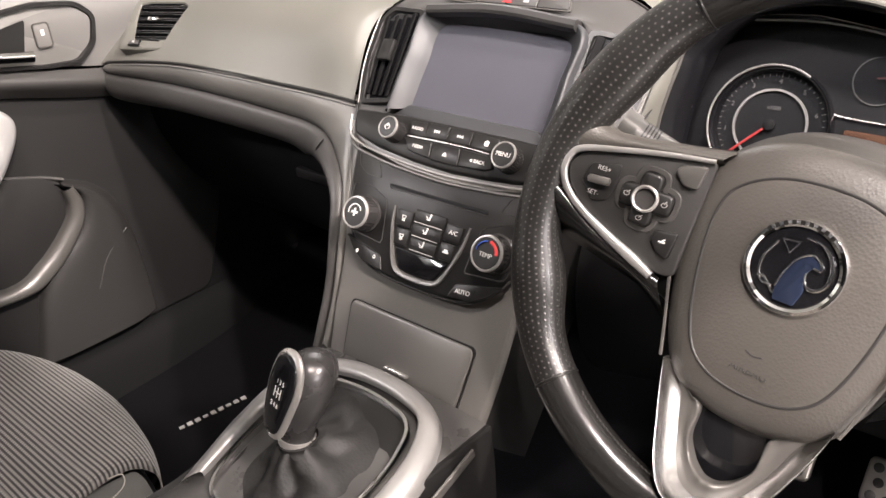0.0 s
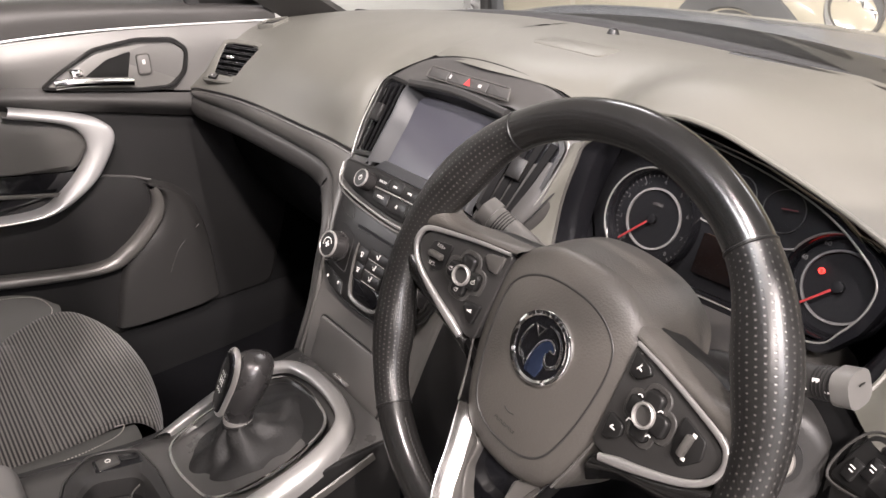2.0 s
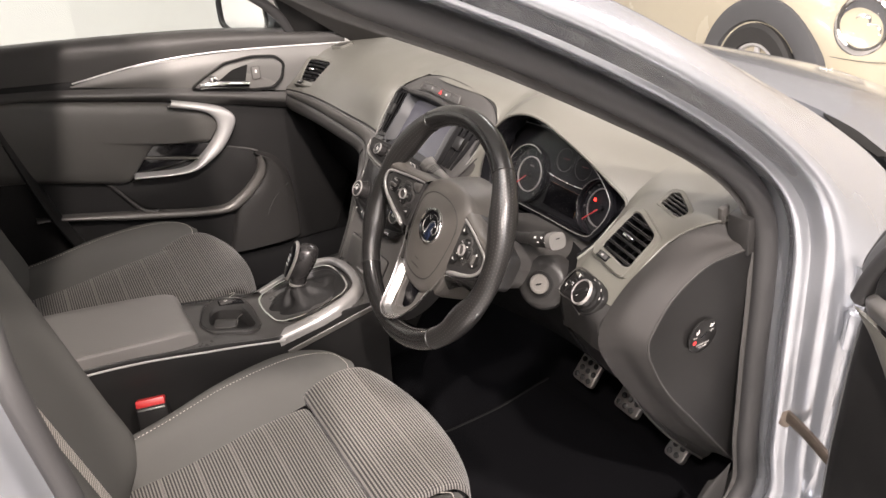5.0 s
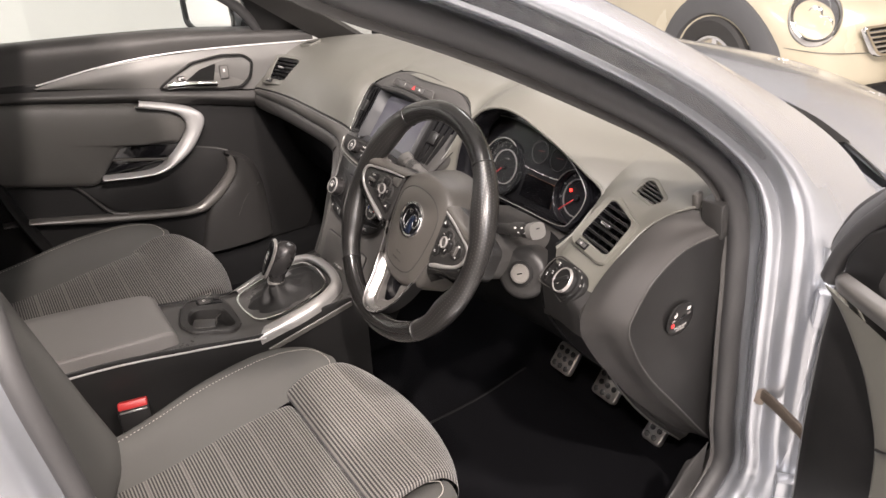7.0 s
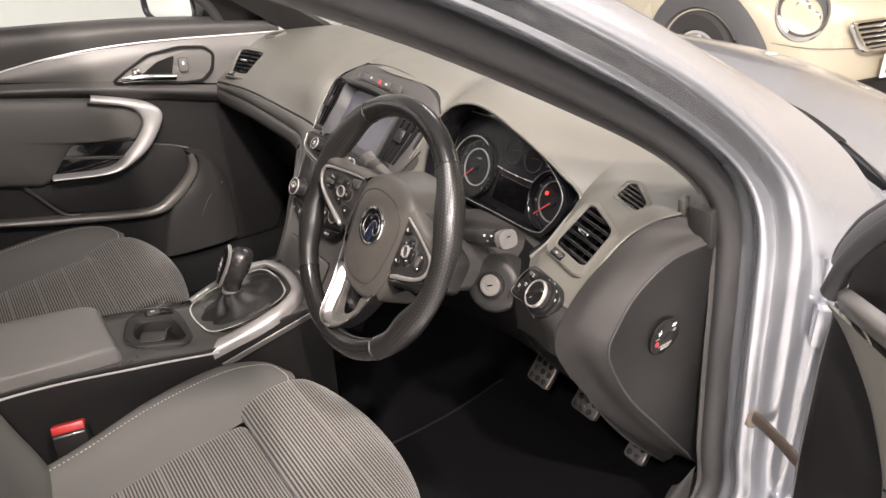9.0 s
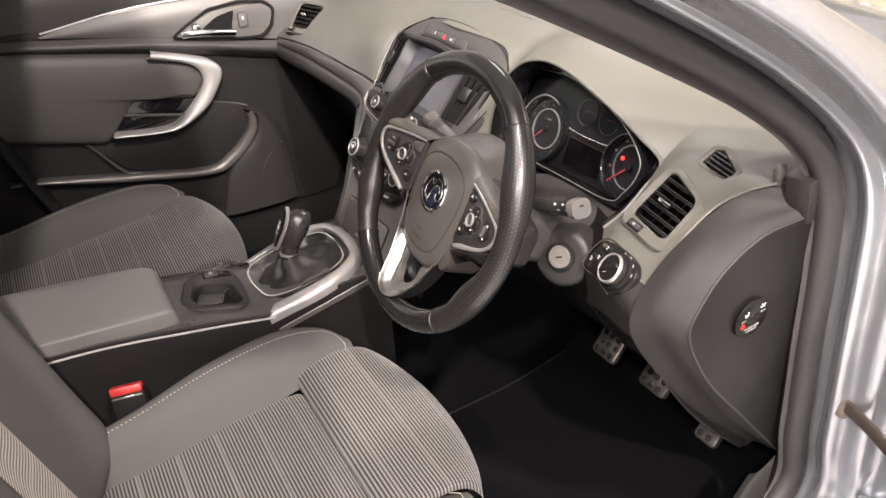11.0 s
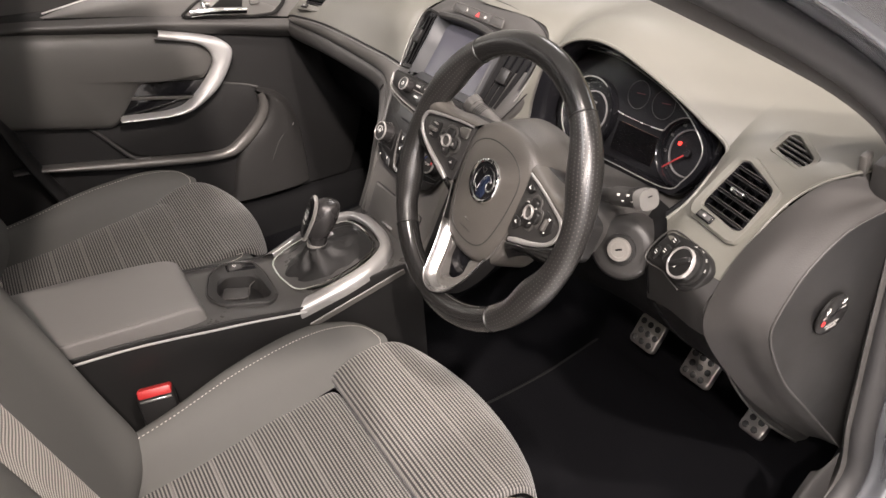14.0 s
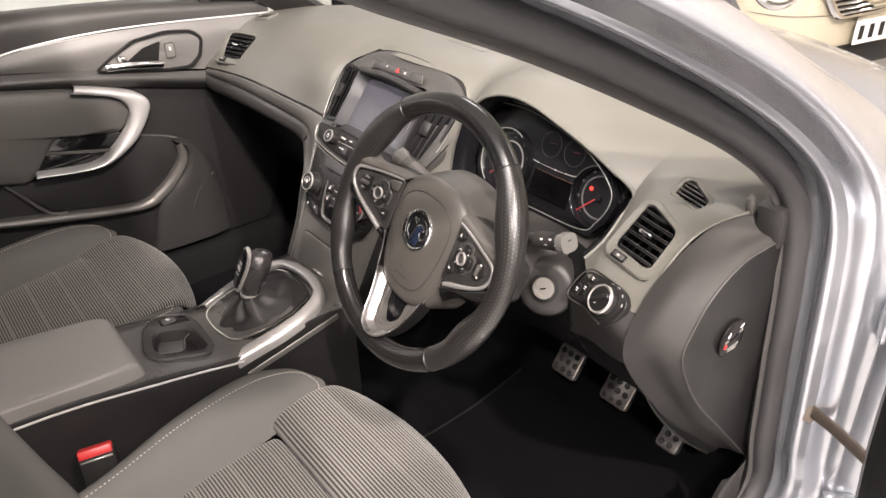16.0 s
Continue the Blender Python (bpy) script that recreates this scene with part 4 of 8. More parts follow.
part("groove", tube(bolster_row(0.001, 0.003), ring_shape(0.0022, 0.0022, 8), 70), BLACK, dash, "dark seam")
part("bolster", sheet([bolster_row(0.002, 0.004), bolster_row(0.010, -0.004), bolster_row(0.030, -0.006), bolster_row(0.046, 0.006), bolster_row(0.055, 0.040), bolster_row(0.058, 0.11)], 20, 90), PLASTIC, dash, "dark padded bolster curving round the footwell", smooth=80)
part("bolster_seam", tube([(-0.213, 0.146, 0.826), (-0.2245, 0.144, 0.813), (-0.236, 0.150, 0.796)], ring_shape(0.0012, 0.0012, 8), 14), BLACK, dash, "seam across the bolster")
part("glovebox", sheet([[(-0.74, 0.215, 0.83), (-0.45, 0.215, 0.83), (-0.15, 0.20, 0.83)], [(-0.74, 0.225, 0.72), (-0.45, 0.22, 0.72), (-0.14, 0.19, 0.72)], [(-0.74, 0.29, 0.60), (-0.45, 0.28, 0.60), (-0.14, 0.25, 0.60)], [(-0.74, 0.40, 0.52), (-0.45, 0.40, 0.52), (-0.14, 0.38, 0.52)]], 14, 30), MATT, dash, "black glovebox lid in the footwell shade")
part("glovebox_catch", block(pose(-0.30, 0.205, 0.735, 0, 0, 0), 0.09, 0.012, 0.016, 0.004), BLACK, dash, "black glovebox catch")


def side_vent(m, edge, hole, y0, y1, slant, wheel_at, label):
    """An end vent: raised frame, dark throat, slats, a bright slider and a thumb wheel below."""
    edge, hole = outline(edge, 0.008), outline(hole, 0.005)
    v = part("side_vent", frame_ring(edge, hole, m @ pose(0, 0, -0.030), 0.036, 0.0025), DASH, dash, label)
    part("lining", frame_ring(hole, [(x * 0.955, y * 0.965) for x, y in hole], m @ pose(0, 0, -0.032), 0.036, 0.001), LINING, v)
    part("throat", plate(hole, m @ pose(0, 0, -0.034), 0.004, 0), LINING, v)
    xs = [q[0] for q in hole]
    for k in range(6):
        y = y0 + (y1 - y0) * k / 5
        row = [p[0] + (q[0] - p[0]) * (y - p[1]) / (q[1] - p[1]) for p, q in zip(hole, hole[1:] + hole[:1]) if (p[1] - y) * (q[1] - y) < 0] or xs
        part("slat", block(m @ pose((min(row) + max(row)) / 2, y, -0.003, 18, 0, slant), (max(row) - min(row)) * 0.98, 0.0015, 0.014, 0.0005, 1), BLACK, v)
        # paler strip painted on for the light each slat edge catches
        part("slat_edge", block(m @ pose((min(row) + max(row)) / 2, y + 0.001, 0.0042, 18, 0, slant), (max(row) - min(row)) * 0.96, 0.0012, 0.0010, 0.0004, 1), LOWDASH, v)
    for k in range(3):
        part("vane", block(m @ pose(min(xs) + (max(xs) - min(xs)) * (k + 0.7) / 3.4, (y0 + y1) / 2, -0.025, 0, 20, slant), 0.0012, (y1 - y0) * 1.1, 0.012, 0), MATT, v)
    part("slider", block(m @ pose((min(xs) + max(xs)) / 2, (y0 + y1) / 2, 0.0105, 20, 0, slant), 0.021, 0.0065, 0.007, 0.002), CHROME, v, "small chrome air slider")
    part("wheel_recess", block(m @ pose(wheel_at[0], wheel_at[1], 0.0088, 0, 0, slant), 0.024, 0.0105, 0.0022, 0.001, 1), GLOSS, v)
    part("wheel_button", block(m @ pose(wheel_at[0], wheel_at[1], 0.0095, 0, 0, slant), 0.019, 0.0075, 0.005, 0.0015), PLASTIC, v, "grey air thumb wheel")
    part("mark", block(m @ pose(wheel_at[0], wheel_at[1], 0.0123, 0, 0, slant), 0.004, 0.003, 0.0006, 0), DIMWHITE, v)


side_vent(VENT_R, [(-0.034, 0.047), (-0.012, 0.0555), (0.044, 0.029), (0.046, 0.019), (0.041, -0.049), (0.031, -0.0535), (-0.0345, -0.0445), (-0.041, -0.032)], HOLE_R, -0.027, 0.034, -6, (-0.010, -0.0395), "right-hand end air vent")
side_vent(VENT_L, [(-0.022, -0.055), (0.066, -0.050), (0.084, -0.042), (0.090, 0.038), (0.078, 0.046), (-0.010, 0.044), (-0.034, 0.037), (-0.030, 0.0)], HOLE_L, -0.029, 0.029, 3, (0.014, -0.0445), "left-hand end air vent")


def demister(m, s):
    """A small flush grille with five slanting slats."""
    def flip(pts):
        return [(s * x, y) for x, y in pts][::s]

    edge = outline(flip([(-0.034, 0.028), (-0.014, 0.034), (0.026, 0.011), (0.030, -0.003), (0.019, -0.0185), (-0.032, -0.009)]), 0.006)
    hole = outline(flip(DEM_HOLE), 0.004)
    g = part("demister_grille", frame_ring(edge, hole, m @ pose(0, 0, -0.010), 0.0125, 0.001), DASH, dash, "small side demister grille")
    part("throat", plate(hole, m @ pose(0, 0, -0.012), 0.004, 0), LINING, g)
    for k in range(5):
        y = -0.0085 + k * 0.0072
        row = [p[0] + (q[0] - p[0]) * (y - p[1]) / (q[1] - p[1]) for p, q in zip(hole, hole[1:] + hole[:1]) if (p[1] - y) * (q[1] - y) < 0]
        part("slat", block(m @ pose((min(row) + max(row)) / 2, y, -0.002, 18, 0, -7 * s), (max(row) - min(row)) * 0.98, 0.0022, 0.006, 0.0005, 1), PLASTIC, g)


demister(DEM_R, 1)
demister(basis((-0.655, 0.292, 0.971), (1, 0, 0.08), (0, 0.97, 0.22)), -1)
part("light_sensor", lathe([(0, 0.012), (0.006, 0.010), (0.009, 0.004), (0.0105, 0)], pose(-0.01, 0.52, 1.011), 20), BLACK, dash, "small round light sensor on the dash top")
part("speaker_grille", plate(rect(0.12, 0.05, 0.012), basis((0.03, 0.40, 1.0190), (1, 0, 0), (0, 1, 0.0)), 0.002, 0.001), DASH, dash, "flush grille in the dash top")
part("demister_slot", tube([(0.165, 0.550, 1.0115), (0.21, 0.546, 1.0122), (0.285, 0.536, 1.0128), (0.35, 0.523, 1.0112), (0.40, 0.515, 1.0076), (0.45, 0.500, 1.0020), (0.50, 0.480, 0.9938), (0.54, 0.460, 0.9855)], ring_shape(0.0075, 0.0016, 10), 50, up=(0, 0, 1)), BLACK, dash, "long black demister slot")
# instrument hood lining and the cheek beside the stack
LIP = [(0.190, 0.205, 0.842), (0.186, 0.215, 0.872), (0.187, 0.222, 0.905), (0.195, 0.230, 0.945)] + [r[-1] for r in PAD_MID[4:]] + PAD_RIGHT[0][5:]
deep = []
for k, p in enumerate(LIP):
    deep.append((p[0] + (0.37 - p[0]) * 0.075, p[1] + 0.016, p[2] + (0.90 - p[2]) * 0.10))
deeper = [(p[0] + (0.37 - p[0]) * 0.10, 0.262 + 0.387 * (p[2] + (0.90 - p[2]) * 0.12 - 0.905), p[2] + (0.90 - p[2]) * 0.12) for p in LIP]
part("hood_lining", sheet([LIP, deep, deeper], 8, 80), LINING, dash, "black lining under the hood")
part("cheek", sheet([[(0.150, 0.150, 0.80), (0.160, 0.163, 0.852), (0.174, 0.205, 0.897), (0.180, 0.250, 0.946)], [(0.172, 0.178, 0.83), (0.174, 0.195, 0.875), (0.178, 0.212, 0.92), (0.182, 0.236, 0.962)], LIP[:4] + [LIP[4]]], 10, 24), DASH, dash, "grained grey cheek between the stack and the instruments")
part("cheek_line", tube(LIP[:6], ring_shape(0.0018, 0.0018, 8), 30), TRIM, dash, "fine bright edge round the instruments")
# driver-side lower dash: facia, knee panel, end cap
K0 = [(0.150, 0.20, 0.850), (0.375, 0.243, 0.836), (0.53, 0.190, 0.862), (0.60, 0.130, 0.860), (0.65, 0.124, 0.857), (0.672, 0.125, 0.856)]
K1 = [(0.150, 0.15, 0.79), (0.375, 0.17, 0.79), (0.53, 0.140, 0.825), (0.60, 0.115, 0.838), (0.65, 0.104, 0.835), (0.672, 0.100, 0.832)]
K2 = [(0.150, 0.14, 0.72), (0.375, 0.17, 0.72), (0.53, 0.145, 0.755), (0.60, 0.125, 0.775), (0.65, 0.110, 0.785), (0.674, 0.112, 0.785)]
K3 = [(0.150, 0.18, 0.62), (0.375, 0.23, 0.63), (0.53, 0.215, 0.655), (0.60, 0.195, 0.67), (0.65, 0.165, 0.70), (0.678, 0.160, 0.698)]
K4 = [(0.150, 0.30, 0.54), (0.375, 0.34, 0.54), (0.53, 0.345, 0.53), (0.60, 0.34, 0.52), (0.65, 0.31, 0.525), (0.685, 0.297, 0.528)]
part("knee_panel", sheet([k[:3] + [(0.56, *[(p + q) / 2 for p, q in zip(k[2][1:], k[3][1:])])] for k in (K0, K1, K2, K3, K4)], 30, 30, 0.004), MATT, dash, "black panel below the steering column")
FAS = [[(0.555, *[p * 0.6 + q * 0.4 - 0.002 for p, q in zip(k[2][1:], k[3][1:])])] + k[3:] for k in (K0, K1, K2, K3, K4)]
part("switch_fascia", sheet(FAS[:3], 20, 24, 0.004), LOWDASH, dash, "dark grey fascia round the light switch")
part("lower_fascia", sheet([[(x, y + 0.006, z) for x, y, z in r] for r in FAS[2:]], 16, 24, 0.004), BLACK, dash, "black lower fascia")
part("lower_trim", sheet([[(0.694, 0.142, 0.772), (0.694, 0.201, 0.682), (0.697, 0.287, 0.581), (0.702, 0.357, 0.510)], [(0.684, 0.130, 0.768), (0.684, 0.196, 0.664), (0.688, 0.278, 0.568), (0.695, 0.355, 0.49)], [(0.668, 0.136, 0.757), (0.668, 0.207, 0.640), (0.672, 0.280, 0.547), (0.680, 0.357, 0.470)]], 8, 24, 0.004), LOWDASH, dash, "dark grey lower trim strip below the seam")
part("lower_trim_edge", tube([(0.668, 0.136, 0.757), (0.668, 0.207, 0.640), (0.672, 0.280, 0.547), (0.680, 0.357, 0.470)], ring_shape(0.002, 0.002, 8), 24), PLASTIC, dash)
E0 = [(0.718, 0.301, 0.9645), (0.689, 0.238, 0.951), (0.670, 0.171, 0.900), (0.672, 0.119, 0.857), (0.676, 0.098, 0.817), (0.681, 0.113, 0.772), (0.686, 0.162, 0.70), (0.69, 0.222, 0.625), (0.70, 0.34, 0.51)]
E1 = [(0.728, 0.295, 0.944), (0.714, 0.228, 0.939), (0.700, 0.160, 0.906), (0.699, 0.118, 0.862), (0.702, 0.108, 0.825), (0.705, 0.128, 0.780), (0.708, 0.175, 0.71), (0.712, 0.232, 0.635), (0.715, 0.349, 0.513)]
E2 = [(0.746, 0.291, 0.932), (0.745, 0.222, 0.928), (0.743, 0.168, 0.897), (0.742, 0.137, 0.855), (0.742, 0.128, 0.828), (0.742, 0.143, 0.788), (0.743, 0.181, 0.725), (0.744, 0.25, 0.642), (0.746, 0.35, 0.522)]
EM = [tuple((p + q) / 2 + d for p, q, d in zip(u, v, (0.002, -0.001, 0.001))) for u, v in zip(E1, E2)]
E3 = [(0.750, 0.36, z) for _, _, z in E2]
part("end_cap", sheet([E0, E1, EM, E2], 30, 50), CAP, dash, "rounded grained cap on the end of the dash")
part("end_panel", sheet([E2, [(0.7475, (p[1] + 0.36) / 2, p[2]) for p in E2], E3], 8, 50), BLACK, dash, "flat side panel of the dash end")
part("end_crease", tube(E2, ring_shape(0.0016, 0.0016, 8), 60), PLASTIC, dash, "rounded crease")
part("corner_block", block(pose(0.733, 0.303, 0.955, 10, 0, 8), 0.034, 0.040, 0.058, 0.003), LOWDASH, dash, "stepped trim block at the pillar foot")
part("clip", block(pose(0.709, 0.282, 0.975, 12, 0, 8), 0.010, 0.016, 0.026, 0.003), TRIM, dash, "small grey clip")
DISC = basis((0.7482, 0.224, 0.817), (0, 1, 0.05), (0.05, 0, 1))
sw = part("airbag_switch", lathe([(0.0270, 0), (0.0270, 0.0025), (0.0258, 0.0035), (0.0, 0.0035)], DISC, 36), BLACK, dash, "round black passenger air bag switch")
part("key_slot", block(DISC @ pose(0, 0.003, 0.004, 0, 0, 25), 0.014, 0.003, 0.001, 0.0004, 1), GLOSS, sw)
words("switch_text", "PASSENGER\nAIR BAG", DISC @ pose(0, -0.0145, 0.004), 0.0048, DIMWHITE, sw)
words("switch_text", "OFF", DISC @ pose(0.0150, 0.006, 0.004), 0.0044, DIMWHITE, sw)
words("switch_text", "ON", DISC @ pose(-0.0165, 0.003, 0.004), 0.0044, DIMWHITE, sw)
part("switch_icon", lathe([(0.0036, 0), (0.0036, 0.0008), (0.0012, 0.0008), (0.0012, 0)], DISC @ pose(-0.0165, -0.005, 0.0034), 14), REDP, sw)
for ix, iy, iz in ((-0.012, 0.012, 30), (0.014, 0.015, -10)):
    im = DISC @ pose(ix, iy, 0.004, 0, 0, iz)
    part("switch_icon", join(block(im @ pose(-0.0012, -0.0016, 0), 0.0060, 0.0013, 0.0006, 0), block(im @ pose(0.0016, 0.0006, 0, 0, 0, 60), 0.0052, 0.0014, 0.0006, 0), lathe([(0.0014, 0), (0.0014, 0.0005), (0, 0.0005)], im @ pose(-0.0022, 0.0016, 0), 10)), WHITE, sw, "small white symbol")

# ---------- instruments ----------
CM = basis((0.372, 0.275, 0.905), (1, 0, 0), (0, 0.36, 0.93))
cluster = thing("instrument_cluster", (0.372, 0.275, 0.82), "black instrument cluster with chrome-ringed dials and red needles", "instrument cluster")
CO = [(-0.160, -0.064), (0.0, -0.061), (0.105, -0.058), (0.128, -0.030), (0.137, 0.0), (0.122, 0.024), (0.075, 0.050), (0.002, 0.070), (-0.07, 0.080), (-0.142, 0.076), (-0.172, 0.045), (-0.178, -0.03)]
part("face", plate(outline(CO, 0.008), CM @ pose(0, 0, -0.006), 0.0035, 0), FACE, cluster, "black dial face")
cov = part("cover", plate(outline([(x * 1.02, y * 1.02) for x, y in CO], 0.008), CM @ pose(0, 0, 0.018, -4), 0.001, 0), LENS, cluster, "clear plastic cover")
cov.visible_shadow = False
part("bezel", frame_ring(outline([(x * 1.10, y * 1.12 - 0.002) for x, y in CO], 0.008), outline([(x * 1.005, y * 1.005) for x, y in CO], 0.008), CM, 0.02, 0.004), GLOSS, cluster)
part("bright_edge", tube([CM @ Vector((x, y, 0.021)) for x, y in [(-0.172, -0.045), (-0.155, -0.064), (0.0, -0.0625), (0.10, -0.0595), (0.124, -0.040), (0.137, -0.008), (0.128, 0.018), (0.075, 0.051), (0.002, 0.071), (-0.07, 0.081), (-0.142, 0.077)]], ring_shape(0.0009, 0.0009, 8), 90), BAND, cluster, "thin bright edge")
for dx, r, ang, n, top in ((-0.099, 0.052, 226, 9, 8), (0.1015, 0.046, 225, 9, 160)):
    dm = CM @ pose(dx, -0.0115 if dx < 0 else -0.0075, 0)
    d = part("dial", lathe([(r + 0.0030, -0.004), (r + 0.0030, 0.010), (r + 0.0018, 0.0125), (r - 0.0006, 0.010), (r - 0.004, -0.002)], dm, 56), GLOSS, cluster, "deep black dial tube")
    # ring opens below; its highlight is shaped by drawing only the shining arc
    a0, a1 = (60, 236) if dx < 0 else (60, 160)
    part("bright_ring", tube([dm @ Vector(((r + 0.0016) * math.cos(radians(q)), (r + 0.0016) * math.sin(radians(q)), 0.0125)) for q in range(a0, a1 + 1, 11)], ring_shape(0.0010, 0.0009, 8), 60, up=CM.to_3x3() @ Vector((0, 0, 1))), BAND if dx < 0 else TRIM, d, "shining arc of the dial ring")
    part("dial_face", lathe([(r - 0.002, -0.0016), (0, -0.0016)], dm, 40), FACE, d)
    part("inner_ring", lathe([(0.0335, -0.001), (0.0335, 0.0014), (0.0314, 0.0014), (0.0314, -0.001)], dm, 56), DIALRING if dx < 0 else DIAL, d, "pale ring inside the dial")
    part("needle", block(dm @ pose(0, 0, 0.004, 0, 0, ang) @ pose(0.026, 0, 0), 0.040, 0.0022, 0.0015, 0.0005, 1), RED, d, "red needle")
    part("hub", lathe([(0.0052, 0), (0.0052, 0.0045), (0.004, 0.005), (0.0, 0.005)], dm, 24), FACE, d)
    for k in range(n):
        b2 = radians(228 - k * 276 / (n - 1))
        words("dial_number", str(k * top // 8), dm @ pose(0.0405 * math.cos(b2), 0.0405 * math.sin(b2), 0.0), 0.0062, DIAL, d)
    ticks = []
    for k in range(41):
        b2 = radians(228 - k * 276 / 40)
        ticks.append(block(dm @ pose(0.0462 * math.cos(b2), 0.0462 * math.sin(b2), -0.0008, 0, 0, math.degrees(b2)), 0.0034 if k % 5 == 0 else 0.002, 0.0006, 0.0006, 0))
    part("ticks", join(*ticks), DIAL, d, "fine scale marks", smooth=0)
    if dx < 0:
        words("dial_text", "x1000", dm @ pose(0, 0.016, 0.0), 0.0050, DIAL, d)
part("warning_lamp", lathe([(0.0027, 0.0), (0.0027, 0.0010), (0.0020, 0.0012), (0.0020, 0.0)], CM @ pose(0.083, 0.001, 0.0012), 20), REDLAMP, cluster, "lit red brake warning lamp")
part("warning_mark", block(CM @ pose(0.083, 0.001, 0.0022), 0.0024, 0.0008, 0.0008, 0), REDLAMP, cluster)
part("display", plate(rect(0.082, 0.042, 0.003, 0.005, -0.026), CM @ pose(0, 0, -0.0015), 0.001, 0), AMBER, cluster, "dim trip display")
# fins added to block the display's light towards the side
fins = bmesh.new()
for k in range(84):
    bmesh.ops.create_cube(fins, size=1, matrix=CM @ pose(-0.0365 + k * 0.001, -0.026, 0.0006) @ Matrix.Diagonal((0.00022, 0.042, 0.0018, 1)))
part("added_louvre", fins, GLOSS, cluster, "added black fins hiding the display from the side")
part("display_line", tube([CM @ Vector((x, y, 0.0)) for x, y in [(-0.0485, 0.0075), (-0.040, 0.0055), (0.0, 0.0045), (0.040, 0.0065), (0.056, 0.0120)]], ring_shape(0.0008, 0.0008, 6), 24), EDGE, cluster)
for dx in (-0.02, 0.03):
    g = part("small_dial", lathe([(0.021, 0), (0.021, 0.001), (0.0202, 0.001), (0.0202, 0)], CM @ pose(dx, 0.040, -0.0015), 28), LINEDIM, cluster)
    part("needle", block(CM @ pose(dx + 0.006, 0.043, 0.002, 0, 0, 8), 0.016, 0.0012, 0.001, 0), DIMRED, g, "faint red needle")

# ---------- light switch ----------
lights = thing("light_switch", (0.59, 0.14, 0.84), "black headlamp switch panel with a chrome-ringed knob", "light switch")
LM = basis((0.595, 0.128, 0.846), (0.80, -0.17, 0.10), (-0.02, 0.62, 0.78))
SWO = [(-0.0385, -0.0165), (-0.0245, 0.0275), (0.028, 0.0300), (0.054, 0.0255), (0.0685, 0.0120), (0.0610, -0.0140), (0.0400, -0.0265), (0.0170, -0.0225), (0.0040, -0.0190)]
part("plate", plate(outline(SWO, 0.008), LM @ pose(0, 0, -0.004), 0.0095, 0.0015), BLACK, lights, "black switch panel")
part("edge", tube([LM @ Vector((x, y, 0.0050)) for x, y in SWO[2::-1] + SWO[:5:-1]], ring_shape(0.0011, 0.0011, 8), 40), PLASTIC, lights, "bright edge")
KM = LM @ pose(0.0345, 0.0030, 0.0055)
kn = part("knob", lathe([(0.0245, 0.0), (0.0240, 0.004), (0.0205, 0.005), (0.0198, 0.013), (0.0180, 0.0150), (0.0, 0.0150)], KM, 40), BLACK, lights, "round headlamp knob")
part("ring", lathe([(0.0200, 0.0115), (0.0200, 0.0148), (0.0190, 0.0162), (0.0170, 0.0150), (0.0170, 0.0115)], KM, 40), CHROMEDGE, kn, "chrome knob ring")
part("grip", plate(rect(0.0315, 0.0075, 0.003), KM @ pose(0, 0, 0.0145, 0, 0, 35), 0.0035, 0.0015), BLACK, kn, "raised grip bar")
for q in ((0.005, 0.007), (-0.005, -0.007)):
    part("icon", frame_ring(ring_shape(0.0024, 0.0018, 12), ring_shape(0.0016, 0.0011, 12), KM @ pose(q[0], q[1], 0.0150), 0.0005, 0.0001), WHITE, kn, "small white symbol")
for k in range(5):
    a = radians(15 + k * 30)
    part("icon", block(KM @ pose(0.0268 * math.cos(a), 0.0245 * math.sin(a), 0.0003, 0, 0, math.degrees(a) - 90), 0.0040, 0.0018, 0.0005, 0), DIMWHITE, lights, "small white symbol")
for bx, by, w in ((-0.0235, -0.004, 0.010), (-0.0110, 0.003, 0.010), (-0.006, 0.0195, 0.012)):
    part("button", plate(rect(w, 0.0170 if by < 0.01 else 0.009, 0.002), LM @ pose(bx, by, 0.0050, 0, 0, -14), 0.0030, 0.0010), BLACK, lights, "black push button")
    part("icon", join(block(LM @ pose(bx, by + 0.002, 0.0082, 0, 0, -14), 0.0048, 0.0010, 0.0004, 0), block(LM @ pose(bx, by - 0.001, 0.0082, 0, 0, -14), 0.0034, 0.0010, 0.0004, 0)), WHITE, lights, "small white symbol")
part("thumb_wheel", lathe([(0.0075, -0.003), (0.0082, -0.002), (0.0082, 0.002), (0.0075, 0.003)], LM @ pose(0.0065, 0.0085, 0.0040, 0, 90, 0), 24), PLASTIC, lights, "ribbed thumb wheel")

# ---------- centre stack ----------
stack = thing("centre_stack", (0, 0.15, 0.62), "charcoal centre stack with a dark touchscreen, knobs and climate buttons", "centre stack")
SM = basis((0.0, 0.198, 0.925), (1, 0, 0), (0, 0.604, 0.797))
SPROF = [(-0.073, 0.157, 0.006), (-0.10, 0.150, 0.006), (-0.17, 0.134, -0.004), (-0.235, 0.124, -0.020), (-0.30, 0.120, -0.034), (-0.365, 0.112, -0.049)]
SC = SM @ pose(0, -0.12, 0.006) @ pose(0, 0, 0, 7.6) @ pose(0, 0.12, -0.006)
rows = []
